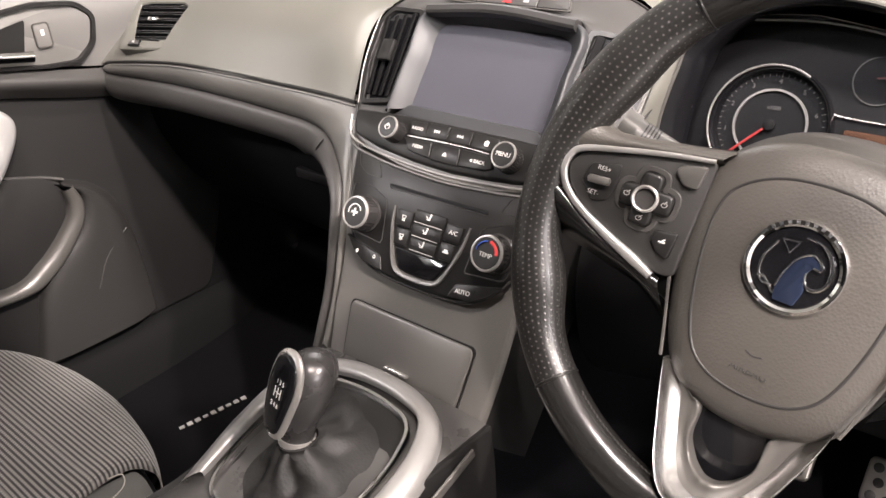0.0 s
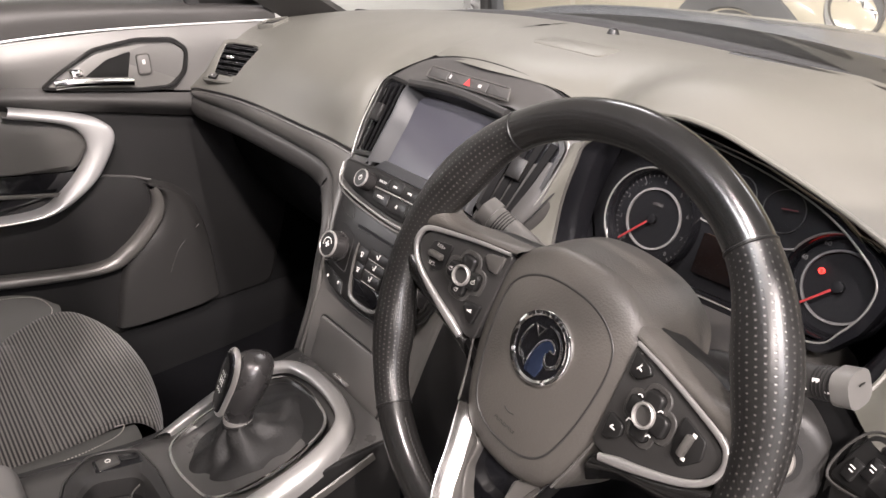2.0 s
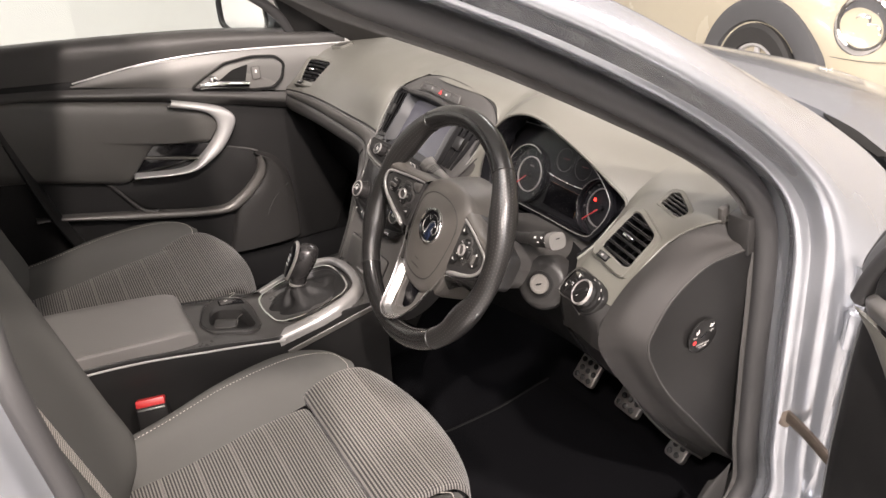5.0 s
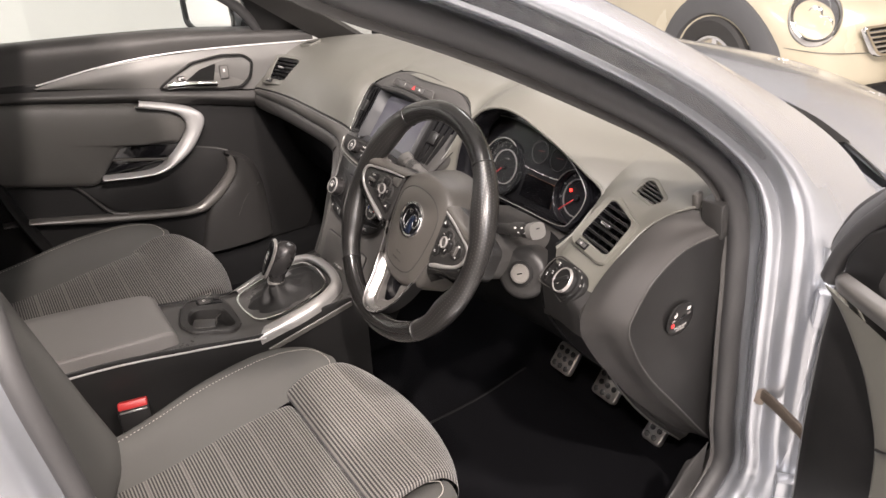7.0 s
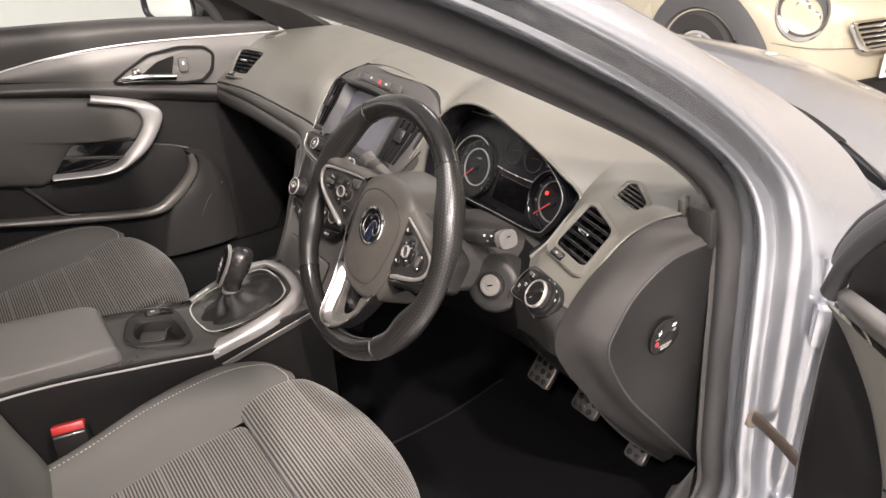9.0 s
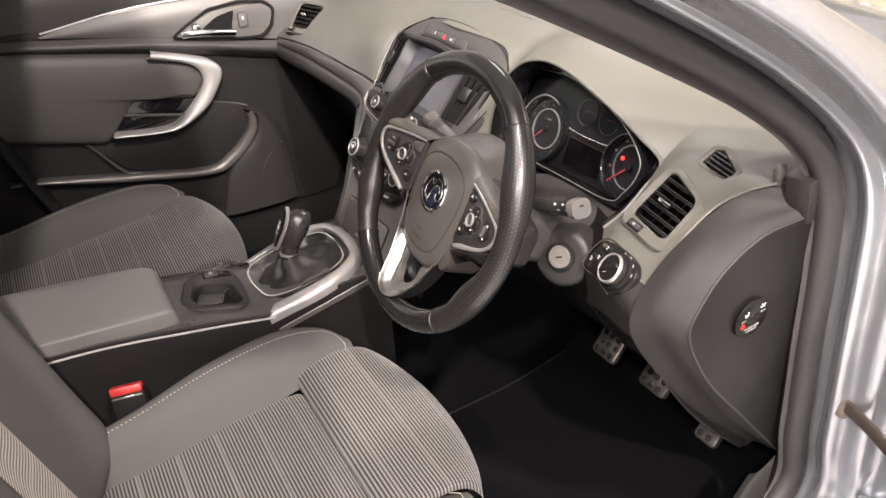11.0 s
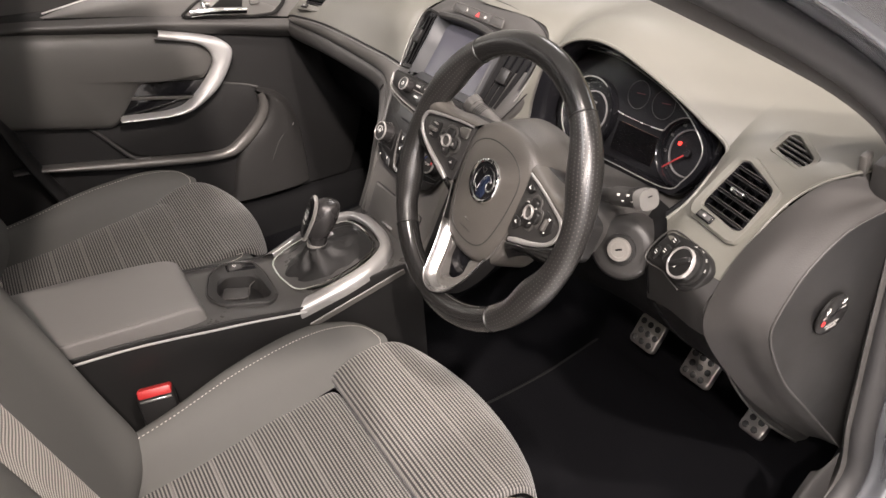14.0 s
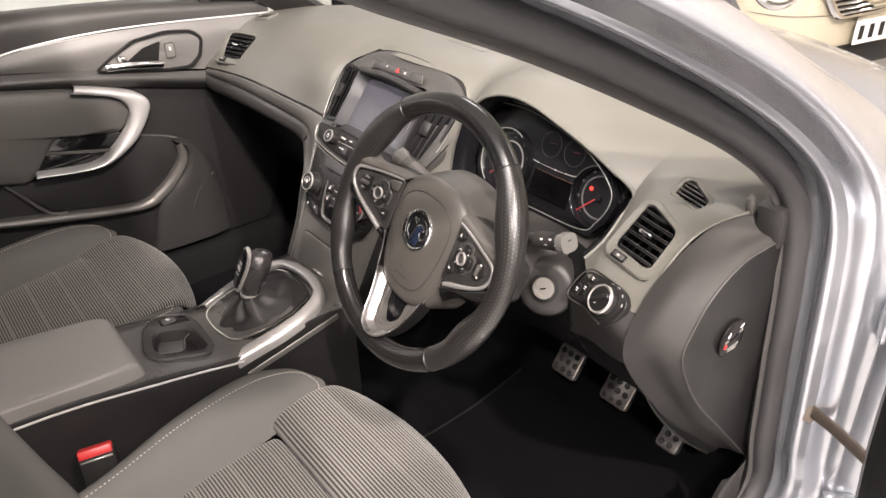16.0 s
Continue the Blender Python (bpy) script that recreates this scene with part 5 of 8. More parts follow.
for y, hw, n in SPROF:
    rows.append([SM @ Vector(q) for q in ((-hw + 0.002, y, n - 0.010), (-hw + 0.006, y, n - 0.003), (-hw + 0.014, y, n - 0.001), (-hw * 0.5, y, n), (0, y, n), (hw * 0.5, y, n), (hw - 0.014, y, n - 0.001), (hw - 0.006, y, n - 0.003), (hw - 0.002, y, n - 0.010))])
for s in (-1, 1):
    part("side", sheet([[SM @ Vector((s * (hw - 0.002), y, n - 0.009)) for y, hw, n in SPROF], [SM @ Vector((s * (hw + 0.004), y - 0.004, n - 0.040)) for y, hw, n in SPROF], [SM @ Vector((s * (hw + 0.010), y - 0.01, n - 0.10)) for y, hw, n in SPROF]], 6, 30), BLACK, stack, "black flank of the stack")
part("fascia", sheet(rows, 30, 48), FASCIA, stack, "satin charcoal fascia")
AI = [(-0.108, -0.070, 0.0), (-0.103, 0.0, 0.0), (-0.097, 0.062, 0.0), (-0.05, 0.068, 0.0), (0, 0.069, 0.0), (0.05, 0.068, 0.0), (0.097, 0.062, 0.0), (0.103, 0.0, 0.0), (0.108, -0.070, 0.0)]
AO = [(-0.158, -0.080, -0.004), (-0.176, -0.022, -0.008), (-0.182, 0.046, -0.011), (-0.128, 0.104, -0.022), (0, 0.118, -0.014), (0.128, 0.104, -0.030), (0.182, 0.046, -0.032), (0.176, -0.022, -0.020), (0.158, -0.080, -0.012)]
AMID = [tuple((p + q) / 2 + d for p, q, d in zip(u, v, (0, 0, 0.003))) for u, v in zip(AI, AO)]
AB = [(x * 1.03, y * 1.02, n - 0.05) for x, y, n in AO]
AC = [(x * 0.97, y * 0.95, -0.012) for x, y, n in AI]
part("arch", sheet([[SM @ Vector(q) for q in r] for r in (AC, AI, AMID, AO, AB)], 30, 70), PLASTIC, stack, "arched surround of the screen and vents")
part("arch_line", tube([SM @ Vector((x, y, n + 0.0015)) for x, y, n in AO], ring_shape(0.0013, 0.0013, 8), 70), BLACK, stack, "dark seam round the arch")
# screen with its recessed bezel
part("screen_bezel", sheet([[SM @ Vector((x * k, 0.002 + (y - 0.002) * k2, z)) for x, y in ((-0.103, -0.064), (-0.102, 0.0), (-0.094, 0.056), (0.0, 0.060), (0.094, 0.056), (0.102, 0.0), (0.103, -0.064))] for k, k2, z in ((1.045, 1.03, 0.006), (1.02, 1.02, 0.0125), (0.985, 0.985, 0.0125), (0.90, 0.91, 0.003), (0.835, 0.84, -0.006))], 18, 80), BEZEL, stack, "sloping bezel round the screen", smooth=60)
part("bezel_foot", plate(outline([(-0.104, -0.0665), (0.104, -0.0665), (0.086, -0.0505), (-0.086, -0.0505)], 0.003), SM @ pose(0, 0, -0.008), 0.0085, 0.002), BEZEL, stack, "sill below the screen")
part("screen", plate(rect(0.176, 0.107, 0.003, 0, -0.002), SM @ pose(0, 0, -0.009), 0.0035, 0), SCREEN, stack, "dark switched-off touchscreen")
part("screen_hood", tube([SM @ Vector((-0.094, 0.056, 0.012)), SM @ Vector((0, 0.0615, 0.016)), SM @ Vector((0.094, 0.056, 0.012))], ring_shape(0.006, 0.008, 10, 3), 20, up=(0, -0.8, 0.6)), LOWDASH, stack, "lip above the screen")
hz = part("button_strip", frame_ring(outline([(-0.084, 0.072), (0.078, 0.072), (0.072, 0.089), (-0.080, 0.089)], 0.004), outline([(-0.082, 0.0735), (0.076, 0.0735), (0.070, 0.0875), (-0.078, 0.0875)], 0.003), SM @ pose(0, 0, 0.0055), 0.002, 0.0005), TRIM, stack, "strip of flat buttons above the screen")
for k in range(4):
    part("button", plate(rect(0.037, 0.0125, 0.0012, -0.060 + k * 0.0385, 0.0805), SM @ pose(0, 0, 0.0055), 0.0015, 0.0005), PLASTIC, hz)
part("hazard_mark", plate([(-0.0055, -0.004), (0.0055, -0.004), (0, 0.0055)], SM @ pose(-0.001, 0.080, 0.007), 0.0006, 0), REDP, hz, "red hazard triangle")
part("button_mark", block(SM @ pose(-0.036, 0.081, 0.0072), 0.003, 0.005, 0.0006, 0), DIMWHITE, hz)
part("button_mark", block(SM @ pose(0.022, 0.080, 0.0072), 0.006, 0.004, 0.0006, 0), DIMWHITE, hz)
for s in (-1, 1):
    VM = SM @ (basis((0.104, 0.0, 0.0005), (0.066, 0, -0.022), (0, 1, 0)) if s > 0 else basis((-0.104, 0.0, 0.0035), (0.066, 0, 0.009), (0, 1, 0)))
    VO = outline([(s * x, y) for x, y in ((0.001, -0.056), (0.052, -0.062), (0.068, -0.012), (0.070, 0.046), (0.055, 0.062), (-0.002, 0.058))][::s], 0.006)
    VI = outline([(s * x, y) for x, y in ((0.007, -0.049), (0.047, -0.054), (0.061, -0.010), (0.063, 0.043), (0.050, 0.055), (0.005, 0.052))][::s], 0.005)
    v = part("centre_vent", frame_ring(VO, VI, VM, 0.006, 0.002), BLACK, stack, "tall vent swept back beside the screen")
    part("throat", plate(VI, VM @ pose(0, 0, -0.001), 0.0035, 0), GLOSS, v)
    for q in range(4):
        p0, p1 = (s * (0.010 + 0.011 * q), -0.049, 0.0065), (s * (0.012 + 0.0145 * q), 0.052 - 0.002 * q, 0.0065)
        part("slat", tube([VM @ Vector(p0), VM @ Vector([(i + j) / 2 for i, j in zip(p0, p1)]), VM @ Vector(p1)], ring_shape(0.0045, 0.0014, 8, 3), 8, up=VM.to_3x3() @ Vector((0.35 * s, 0, 1))), MATT, v)
    part("slider", block(VM @ pose(s * 0.030, 0.004, 0.012, 0, 0, 0), 0.020, 0.026, 0.008, 0.003), BLACK, v, "air slider")
    part("vent_edge", tube([VM @ Vector((s * x, y, 0.006)) for x, y in ((0.054, -0.061), (0.0695, -0.012), (0.0715, 0.046), (0.057, 0.062))], ring_shape(0.0009, 0.0009, 8), 20), BAND, v, "bright outer edge")


def knob(m, r, h, label):
    """A turned knob with a ribbed satin side, a black cap and a bright ring."""
    k = part("knob", lathe([(r * 1.14, 0.0), (r * 1.14, 0.002), (r * 1.04, 0.003), (r * 1.0, h * 0.86), (r * 0.95, h * 0.97), (r * 0.86, h), (0, h)], m, 40), KNOB, stack, label)
    part("ring", lathe([(r * 0.985, h * 0.92), (r * 0.95, h + 0.0008), (r * 0.88, h + 0.0010), (r * 0.85, h)], m, 40), CHROMEDGE, k, "satin chrome ring")
    part("cap", lathe([(r * 0.85, h - 0.001), (r * 0.83, h + 0.0005), (0, h + 0.0005)], m, 32), BLACK, k, "black cap")
    ribs = [block(m @ pose(0, 0, 0, 0, 0, q * 12) @ pose(r * 1.01, 0, h * 0.48), 0.0012, 0.0012, h * 0.72, 0) for q in range(30)]
    part("ribs", join(*ribs), KNOB, k, "fine grip ribs", smooth=0)
    return k


def tri(m, d, w=0.0016):
    return plate([(-w * d, -w), (-w * d, w), (w * d, 0)][:: int(d)], m, 0.0004, 0)


# upper button bank
BANK = [(-0.148, -0.070), (-0.075, -0.066), (0.075, -0.066), (0.148, -0.070), (0.138, -0.098), (0.10, -0.107), (0.047, -0.1125), (0.0, -0.1145), (-0.047, -0.1125), (-0.10, -0.107), (-0.138, -0.098)]
bank = part("button_bank", plate(outline(BANK, 0.006), SM @ pose(0, 0, 0.002), 0.011, 0.003), BLACK, stack, "black audio button bank")
for k, (dy, mt, w) in enumerate(((0.0, BAND, 0.0013), (-0.0065, TRIM, 0.0018))):
    part("bank_line", tube([SM @ Vector((x, y + dy, 0.0115 - k * 0.004)) for x, y in [(-0.152, -0.078), (-0.140, -0.1025), (-0.10, -0.1125), (-0.047, -0.1175), (0.0, -0.1195), (0.047, -0.1175), (0.10, -0.1125), (0.140, -0.1025), (0.152, -0.078)]], ring_shape(w, w, 8), 60), mt, stack, "bright line under the audio buttons")
kp = knob(SM @ pose(-0.078, -0.0865, 0.010), 0.0128, 0.019, "small power knob")
part("power_mark", join(frame_ring(ring_shape(0.0034, n=18), ring_shape(0.0026, n=18), SM @ pose(-0.078, -0.0865, 0.0294), 0.0005, 0.0001), block(SM @ pose(-0.078, -0.0842, 0.0296), 0.0009, 0.004, 0.0005, 0)), WHITE, kp, "white power mark")
km = knob(SM @ pose(0.0745, -0.0875, 0.010), 0.0140, 0.019, "small menu knob")
words("knob_text", "MENU", SM @ pose(0.0745, -0.0875, 0.0298), 0.0062, WHITE, km)
for k, (pts, tx) in enumerate((
        ([(-0.0615, -0.0715), (-0.0375, -0.0695), (-0.0375, -0.0855), (-0.0600, -0.0865)], "RADIO"),
        ([(-0.0365, -0.0695), (-0.0075, -0.0685), (-0.0075, -0.0845), (-0.0365, -0.0855)], "prev"),
        ([(-0.0065, -0.0685), (0.0225, -0.0690), (0.0225, -0.0845), (-0.0065, -0.0845)], "next"),
        ([(0.0235, -0.0690), (0.0555, -0.0705), (0.0585, -0.0790), (0.0520, -0.0855), (0.0235, -0.0845)], "home"),
        ([(-0.0640, -0.0900), (-0.0245, -0.0890), (-0.0215, -0.1065), (-0.0520, -0.1035)], "MEDIA"),
        ([(-0.0225, -0.0890), (0.0135, -0.0885), (0.0165, -0.1075), (-0.0195, -0.1075)], "eject"),
        ([(0.0145, -0.0885), (0.0530, -0.0895), (0.0595, -0.1010), (0.0520, -0.1045), (0.0175, -0.1070)], "BACK"))):
    b1 = part("button", plate(outline(pts, 0.002), SM @ pose(0, 0, 0.0128), 0.0022, 0.0008), BLACK, bank, "flat black button")
    c = SM @ pose(sum(q[0] for q in pts) / len(pts), sum(q[1] for q in pts) / len(pts), 0.0152)
    if tx in ("RADIO", "MEDIA"):
        words("button_text", tx, c, 0.0050, WHITE, bank)
    elif tx == "BACK":
        words("button_text", tx, c @ pose(0.002, 0, 0), 0.0054, WHITE, bank)
        part("button_mark", tri(c @ pose(-0.0085, 0, 0), -1), WHITE, bank, "small white symbol")
    elif tx == "home":
        part("button_mark", join(block(c @ pose(0, -0.001, 0.0002), 0.0048, 0.0032, 0.0004, 0), plate([(-0.0036, 0.0008), (0.0036, 0.0008), (0, 0.0034)], c, 0.0004, 0)), WHITE, bank, "small white symbol")
    elif tx == "eject":
        part("button_mark", join(plate([(-0.0024, -0.001), (0.0024, -0.001), (0, 0.002)], c, 0.0004, 0), block(c @ pose(0, -0.002, 0.0002), 0.0048, 0.0008, 0.0004, 0)), WHITE, bank, "small white symbol")
    else:
        d = -1 if tx == "prev" else 1
        part("button_mark", join(tri(c @ pose(-0.0016, 0, 0), d), tri(c @ pose(0.0016, 0, 0), d), block(c @ pose(0.0036 * d, 0, 0.0002), 0.0008, 0.0034, 0.0004, 0)), WHITE, bank, "small white symbol")
part("bright_divider", tube([SM @ Vector(q) for q in ((-0.0585, -0.0880, 0.0152), (-0.02, -0.0870, 0.0156), (0.02, -0.0865, 0.0156), (0.0500, -0.0875, 0.0152))], ring_shape(0.0010, 0.0008, 8), 20), EDGE, bank, "bright divider")
# climate panel, leaning back below the bank
LOW = [(-0.130, -0.108), (-0.06, -0.120), (0.0, -0.123), (0.06, -0.120), (0.130, -0.108), (0.124, -0.155), (0.108, -0.203), (0.080, -0.231), (0.04, -0.241), (-0.04, -0.241), (-0.080, -0.231), (-0.108, -0.203), (-0.124, -0.155)]
clim = part("climate_panel", plate(outline(LOW, 0.010), SC @ pose(0, 0, -0.016), 0.024, 0.005), BLACK, stack, "black climate control panel")
part("panel_edge", tube([SC @ Vector((x, y, 0.0035)) for x, y in LOW[4:] + LOW[:1]], ring_shape(0.0014, 0.0014, 8), 70), LOWDASH, clim, "rounded edge of the climate panel")
part("disc_slot", block(SC @ pose(0.0, -0.1435, 0.0075), 0.134, 0.0045, 0.0022, 0.001, 1), FACE, clim, "slim disc slot")
part("slot_lip", block(SC @ pose(0.0, -0.1465, 0.0082), 0.132, 0.0010, 0.0012, 0.0004, 1), LOWDASH, clim)
kf = knob(SC @ pose(-0.0885, -0.1825, 0.0075), 0.0185, 0.020, "round fan knob")
part("fan_mark", join(frame_ring([(0.0095 * math.cos(radians(q)), 0.0095 * math.sin(radians(q))) for q in range(20, 200, 9)] + [(0.0080 * math.cos(radians(q)), 0.0080 * math.sin(radians(q))) for q in range(200, 19, -9)][:1], [(0.0083 * math.cos(radians(q)), 0.0083 * math.sin(radians(q))) for q in range(20, 200, 9)] + [(0.0082 * math.cos(radians(200)), 0.0082 * math.sin(radians(200)))], SC @ pose(-0.0885, -0.1825, 0.0281), 0.0004, 0.0001), *[block(SC @ pose(-0.0885, -0.1825, 0.0283) @ pose(0, 0, 0, 0, 0, q) @ pose(0.0026, 0, 0), 0.0036, 0.0024, 0.0004, 0) for q in (0, 90, 180, 270)]), WHITE, kf, "white fan mark")
kt = knob(SC @ pose(0.0885, -0.1805, 0.0075), 0.0185, 0.020, "round temperature knob")
words("knob_text", "TEMP", SC @ pose(0.0885, -0.1825, 0.0282), 0.0062, WHITE, kt)
for a0, a1, mt in ((96, 178, BLUE), (2, 84, REDP)):
    part("arc", tube([SC @ Vector((0.0885 + 0.0118 * math.cos(radians(a)), -0.1805 + 0.0118 * math.sin(radians(a)), 0.0283)) for a in range(a0, a1 + 1, 10)], ring_shape(0.0016, 0.0005, 6), 18), mt, kt, "coloured temperature arc")
for sx in (-1, 1):
    for pts in ([(0.1215, -0.1165), (0.090, -0.1205), (0.080, -0.1395), (0.104, -0.1385), (0.1185, -0.130)], [(0.118, -0.152), (0.092, -0.149), (0.064, -0.160), (0.056, -0.209), (0.104, -0.2045), (0.116, -0.180)]):
        pts = [(sx * x, y) for x, y in pts]
        part("key_field", frame_ring(outline(pts[::-sx], 0.005), outline([(x * 0.96 + sx * 0.0035, y * 0.975 - 0.0038) for x, y in pts][::-sx], 0.005), SC @ pose(0, 0, 0.0072), 0.0016, 0.0006), LOWDASH, clim, "raised line round a control")
for bx, by, w, h, tx in [(-0.0335, -0.1740, 0.0215, 0.0185, "1"), (-0.0305, -0.1940, 0.0180, 0.0185, "2"), (0.0, -0.1670, 0.0420, 0.0140, "3"), (0.0, -0.1820, 0.0390, 0.0135, "4"), (0.0, -0.1970, 0.0360, 0.0135, "5"), (0.0335, -0.1740, 0.0215, 0.0185, "A/C"), (0.0305, -0.1940, 0.0180, 0.0185, "7")]:
    b1 = part("button", block(SC @ pose(bx, by, 0.0085), w, h, 0.004, 0.0014, 2), BLACK, clim, "flat black button")
    c = SC @ pose(bx, by + 0.001, 0.0107)
    if tx == "A/C":
        words("button_text", tx, c, 0.0066, WHITE, clim)
    elif tx in "345":
        part("button_mark", join(frame_ring(ring_shape(0.0012, n=10), ring_shape(0.0005, n=10), c @ pose(0.001, 0.0038, 0), 0.0004, 0.0001), block(c @ pose(0.0004, 0.0008, 0.0002, 0, 0, 75), 0.0040, 0.0014, 0.0004, 0), block(c @ pose(-0.0012, -0.0016, 0.0002), 0.0042, 0.0012, 0.0004, 0), block(c @ pose(-0.0036, 0.0006, 0.0002, 0, 0, -40), 0.0034, 0.0007, 0.0004, 0)), WHITE, clim, "white seated airflow symbol")
        part("button_light", block(SC @ pose(bx, by - h / 2 + 0.0006, 0.0108), w * 0.88, 0.0008, 0.0004, 0), DIMWHITE, clim, "fine white line")
    elif tx == "7":
        part("button_mark", join(block(c @ pose(0, -0.0012, 0.0002), 0.0076, 0.0018, 0.0004, 0), block(c @ pose(0.0002, 0.0006, 0.0002), 0.0044, 0.0020, 0.0004, 0)), WHITE, clim, "white car symbol")
    else:
        part("button_mark", join(frame_ring([(-0.0030, 0.0026), (-0.0018, -0.0012), (0.0018, -0.0012), (0.0030, 0.0026)], [(-0.0021, 0.0019), (-0.0012, -0.0005), (0.0012, -0.0005), (0.0021, 0.0019)], c, 0.0004, 0.0001), *[block(c @ pose(q * 0.0014, -0.0026, 0.0002), 0.0006, 0.0020, 0.0004, 0) for q in (-1, 0, 1)]), WHITE, clim, "white demist symbol")
part("display", plate(outline([(-0.036, -0.2055), (0.036, -0.2055), (0.023, -0.2270), (-0.023, -0.2270)], 0.004), SC @ pose(0, 0, 0.0065), 0.0030, 0.0005), GLOSS, clim, "black climate display")
part("u_trim", tube([SC @ Vector((x, y, 0.0085)) for x, y in [(-0.051, -0.163), (-0.0475, -0.185), (-0.0395, -0.209), (-0.0300, -0.2265), (-0.018, -0.2315), (0.0, -0.2325), (0.018, -0.2315), (0.0300, -0.2265), (0.0395, -0.209), (0.0475, -0.185), (0.051, -0.163)]], ring_shape(0.0024, 0.0020, 8, 3), 60, scale=lambda q: 0.5 + 0.9 * math.sin(math.pi * q)), TRIM, clim, "satin U-shaped trim")
for sx in (-1, 1):
    pts = [(sx * x, y) for x, y in ((0.0455, -0.2365), (0.0525, -0.2205), (0.0780, -0.2150), (0.1080, -0.2085), (0.0930, -0.2235), (0.0760, -0.2330))]
    part("button", plate(outline(pts[::-sx], 0.003), SC @ pose(0, 0, 0.0060), 0.0042, 0.001), BLACK, clim, "slanting key")
    part("key_gap", block(SC @ pose(sx * 0.0765, -0.2245, 0.0100) @ pose(0, 0, 0, 0, 0, sx * 70), 0.016, 0.0007, 0.0006, 0), FACE, clim)
    if sx > 0:
        words("button_text", "AUTO", SC @ pose(0.0635, -0.2270, 0.0104, 0, 0, 5), 0.0066, WHITE, clim)
    else:
        for x in (-0.060, -0.086):
            part("button_mark", frame_ring(ring_shape(0.0018, 0.0022, 12), ring_shape(0.0009, 0.0012, 12), SC @ pose(x, -0.2240, 0.0102), 0.0004, 0.0001), WHITE, clim, "small white symbol")
# cubby lid
CB = basis(SM @ Vector((0.0, -0.318, -0.0385)), (1, 0, 0), SM @ Vector((0, -0.28, -0.0300)) - SM @ Vector((0, -0.35, -0.0460)))
LIDO = [(-0.0870, 0.0430), (0.0870, 0.0430), (0.0790, -0.0300), (-0.0825, -0.0300)]
part("lid_gap", plate(outline([(x * 1.02, y * 1.04) for x, y in LIDO], 0.010), CB @ pose(0, 0, -0.001), 0.0032, 0), BLACK, stack)
lid = part("cubby_lid", plate(outline(LIDO, 0.010), CB, 0.0042, 0.0015), FASCIA, stack, "satin charcoal cubby lid")
part("pull", block(CB @ pose(-0.002, -0.014, 0.0060), 0.034, 0.0040, 0.005, 0.0015), EDGE, lid, "slim bright pull")

# ---------- steering wheel ----------
wheel = thing("steering_wheel", (0.376, 0.06, 0.86), "black leather steering wheel with perforated grips and silver lower spoke", "steering wheel")
WM = basis((0.377, 0.003, 0.905), (1, 0, 0), (0, 0.4226, 0.9063)) @ pose(0, 0, 0, 0, 0, -5.5)
WZ = WM.to_3x3() @ Vector((0, 0, 1))
RIM, THICK, DROP = 0.198, 0.0168, -0.0062


def on_wheel(pts):
    return [WM @ Vector(q) for q in pts]


def grip_swell(a):
    """How much the grip fattens inwards: thumb rests above the spokes, palm rests below them."""
    e = math.degrees(math.asin(max(-1.0, min(1.0, math.sin(radians(a))))))
    return 1.0 + 0.30 * math.exp(-((e - 29) / 15) ** 2) + 0.24 * math.exp(-((e + 24) / 10) ** 2)


def rim_point(a):
    r = RIM - THICK * grip_swell(a)
    return WM @ Vector((r * math.cos(radians(a)), DROP + r * math.sin(radians(a)), 0))


def rim_piece(a0, a1, material, label):
    pts = [rim_point(a0 + (a1 - a0) * k / 60) for k in range(61)]
    return part("rim_grip", tube(pts, ring_shape(THICK, 0.0158, 26), 61, up=WZ, smooth=False, scale=lambda q: grip_swell(a0 + (a1 - a0) * q)), material, wheel, label)


rim_piece(52, 128, LEATHER, "smooth black leather rim top")
rim_piece(128, 228, HOLES, "perforated black leather grip")
rim_piece(228, 312, LEATHER, "smooth black leather rim foot")
rim_piece(-48, 52, HOLES, "perforated black leather grip")
for a in (52, 128, 228, 312):
    d = (rim_point(a + 1) - rim_point(a - 1)).normalized()
    k = grip_swell(a)
    part("seam", lathe([(0.0163 * k, -0.0012), (0.0173 * k, -0.0005), (0.0173 * k, 0.0005), (0.0163 * k, 0.0012)], basis(rim_point(a), WZ.cross(d), WZ), 24), BLACK, wheel, "sewn seam")
# sewing along the inner side of the grips
for a0, a1 in ((190, 228), (234, 262), (312, 350), (278, 306)):
    pieces = []
    for k in range(int((a1 - a0) / 1.3)):
        a = a0 + k * 1.3
        c = rim_point(a)
        inward = (WM @ Vector((0, DROP, 0)) - c).normalized()
        t = (rim_point(a + 0.5) - rim_point(a - 0.5)).normalized()
        pieces.append(block(basis(c + inward * 0.0164 * grip_swell(a) + WZ * 0.004, (t + WZ * 0.45), inward), 0.0032, 0.0009, 0.0009, 0))
    part("stitches", join(*pieces), PLASTIC, wheel, "grey sewing thread", smooth=0)


HALF = [(0.0, 0.071), (0.040, 0.066), (0.068, 0.049), (0.0775, 0.028), (0.0785, 0.004), (0.0745, -0.034), (0.065, -0.074), (0.050, -0.102), (0.026, -0.114), (0.0, -0.117)]
PADO = [q[:2] for q in spline([(x, y, 0) for x, y in HALF + [(-x, y) for x, y in HALF[-2:0:-1]]], 72, True)]


def pad_ring(k, dy, z):
    return on_wheel([(x * k, y * k + dy, z) for x, y in PADO])


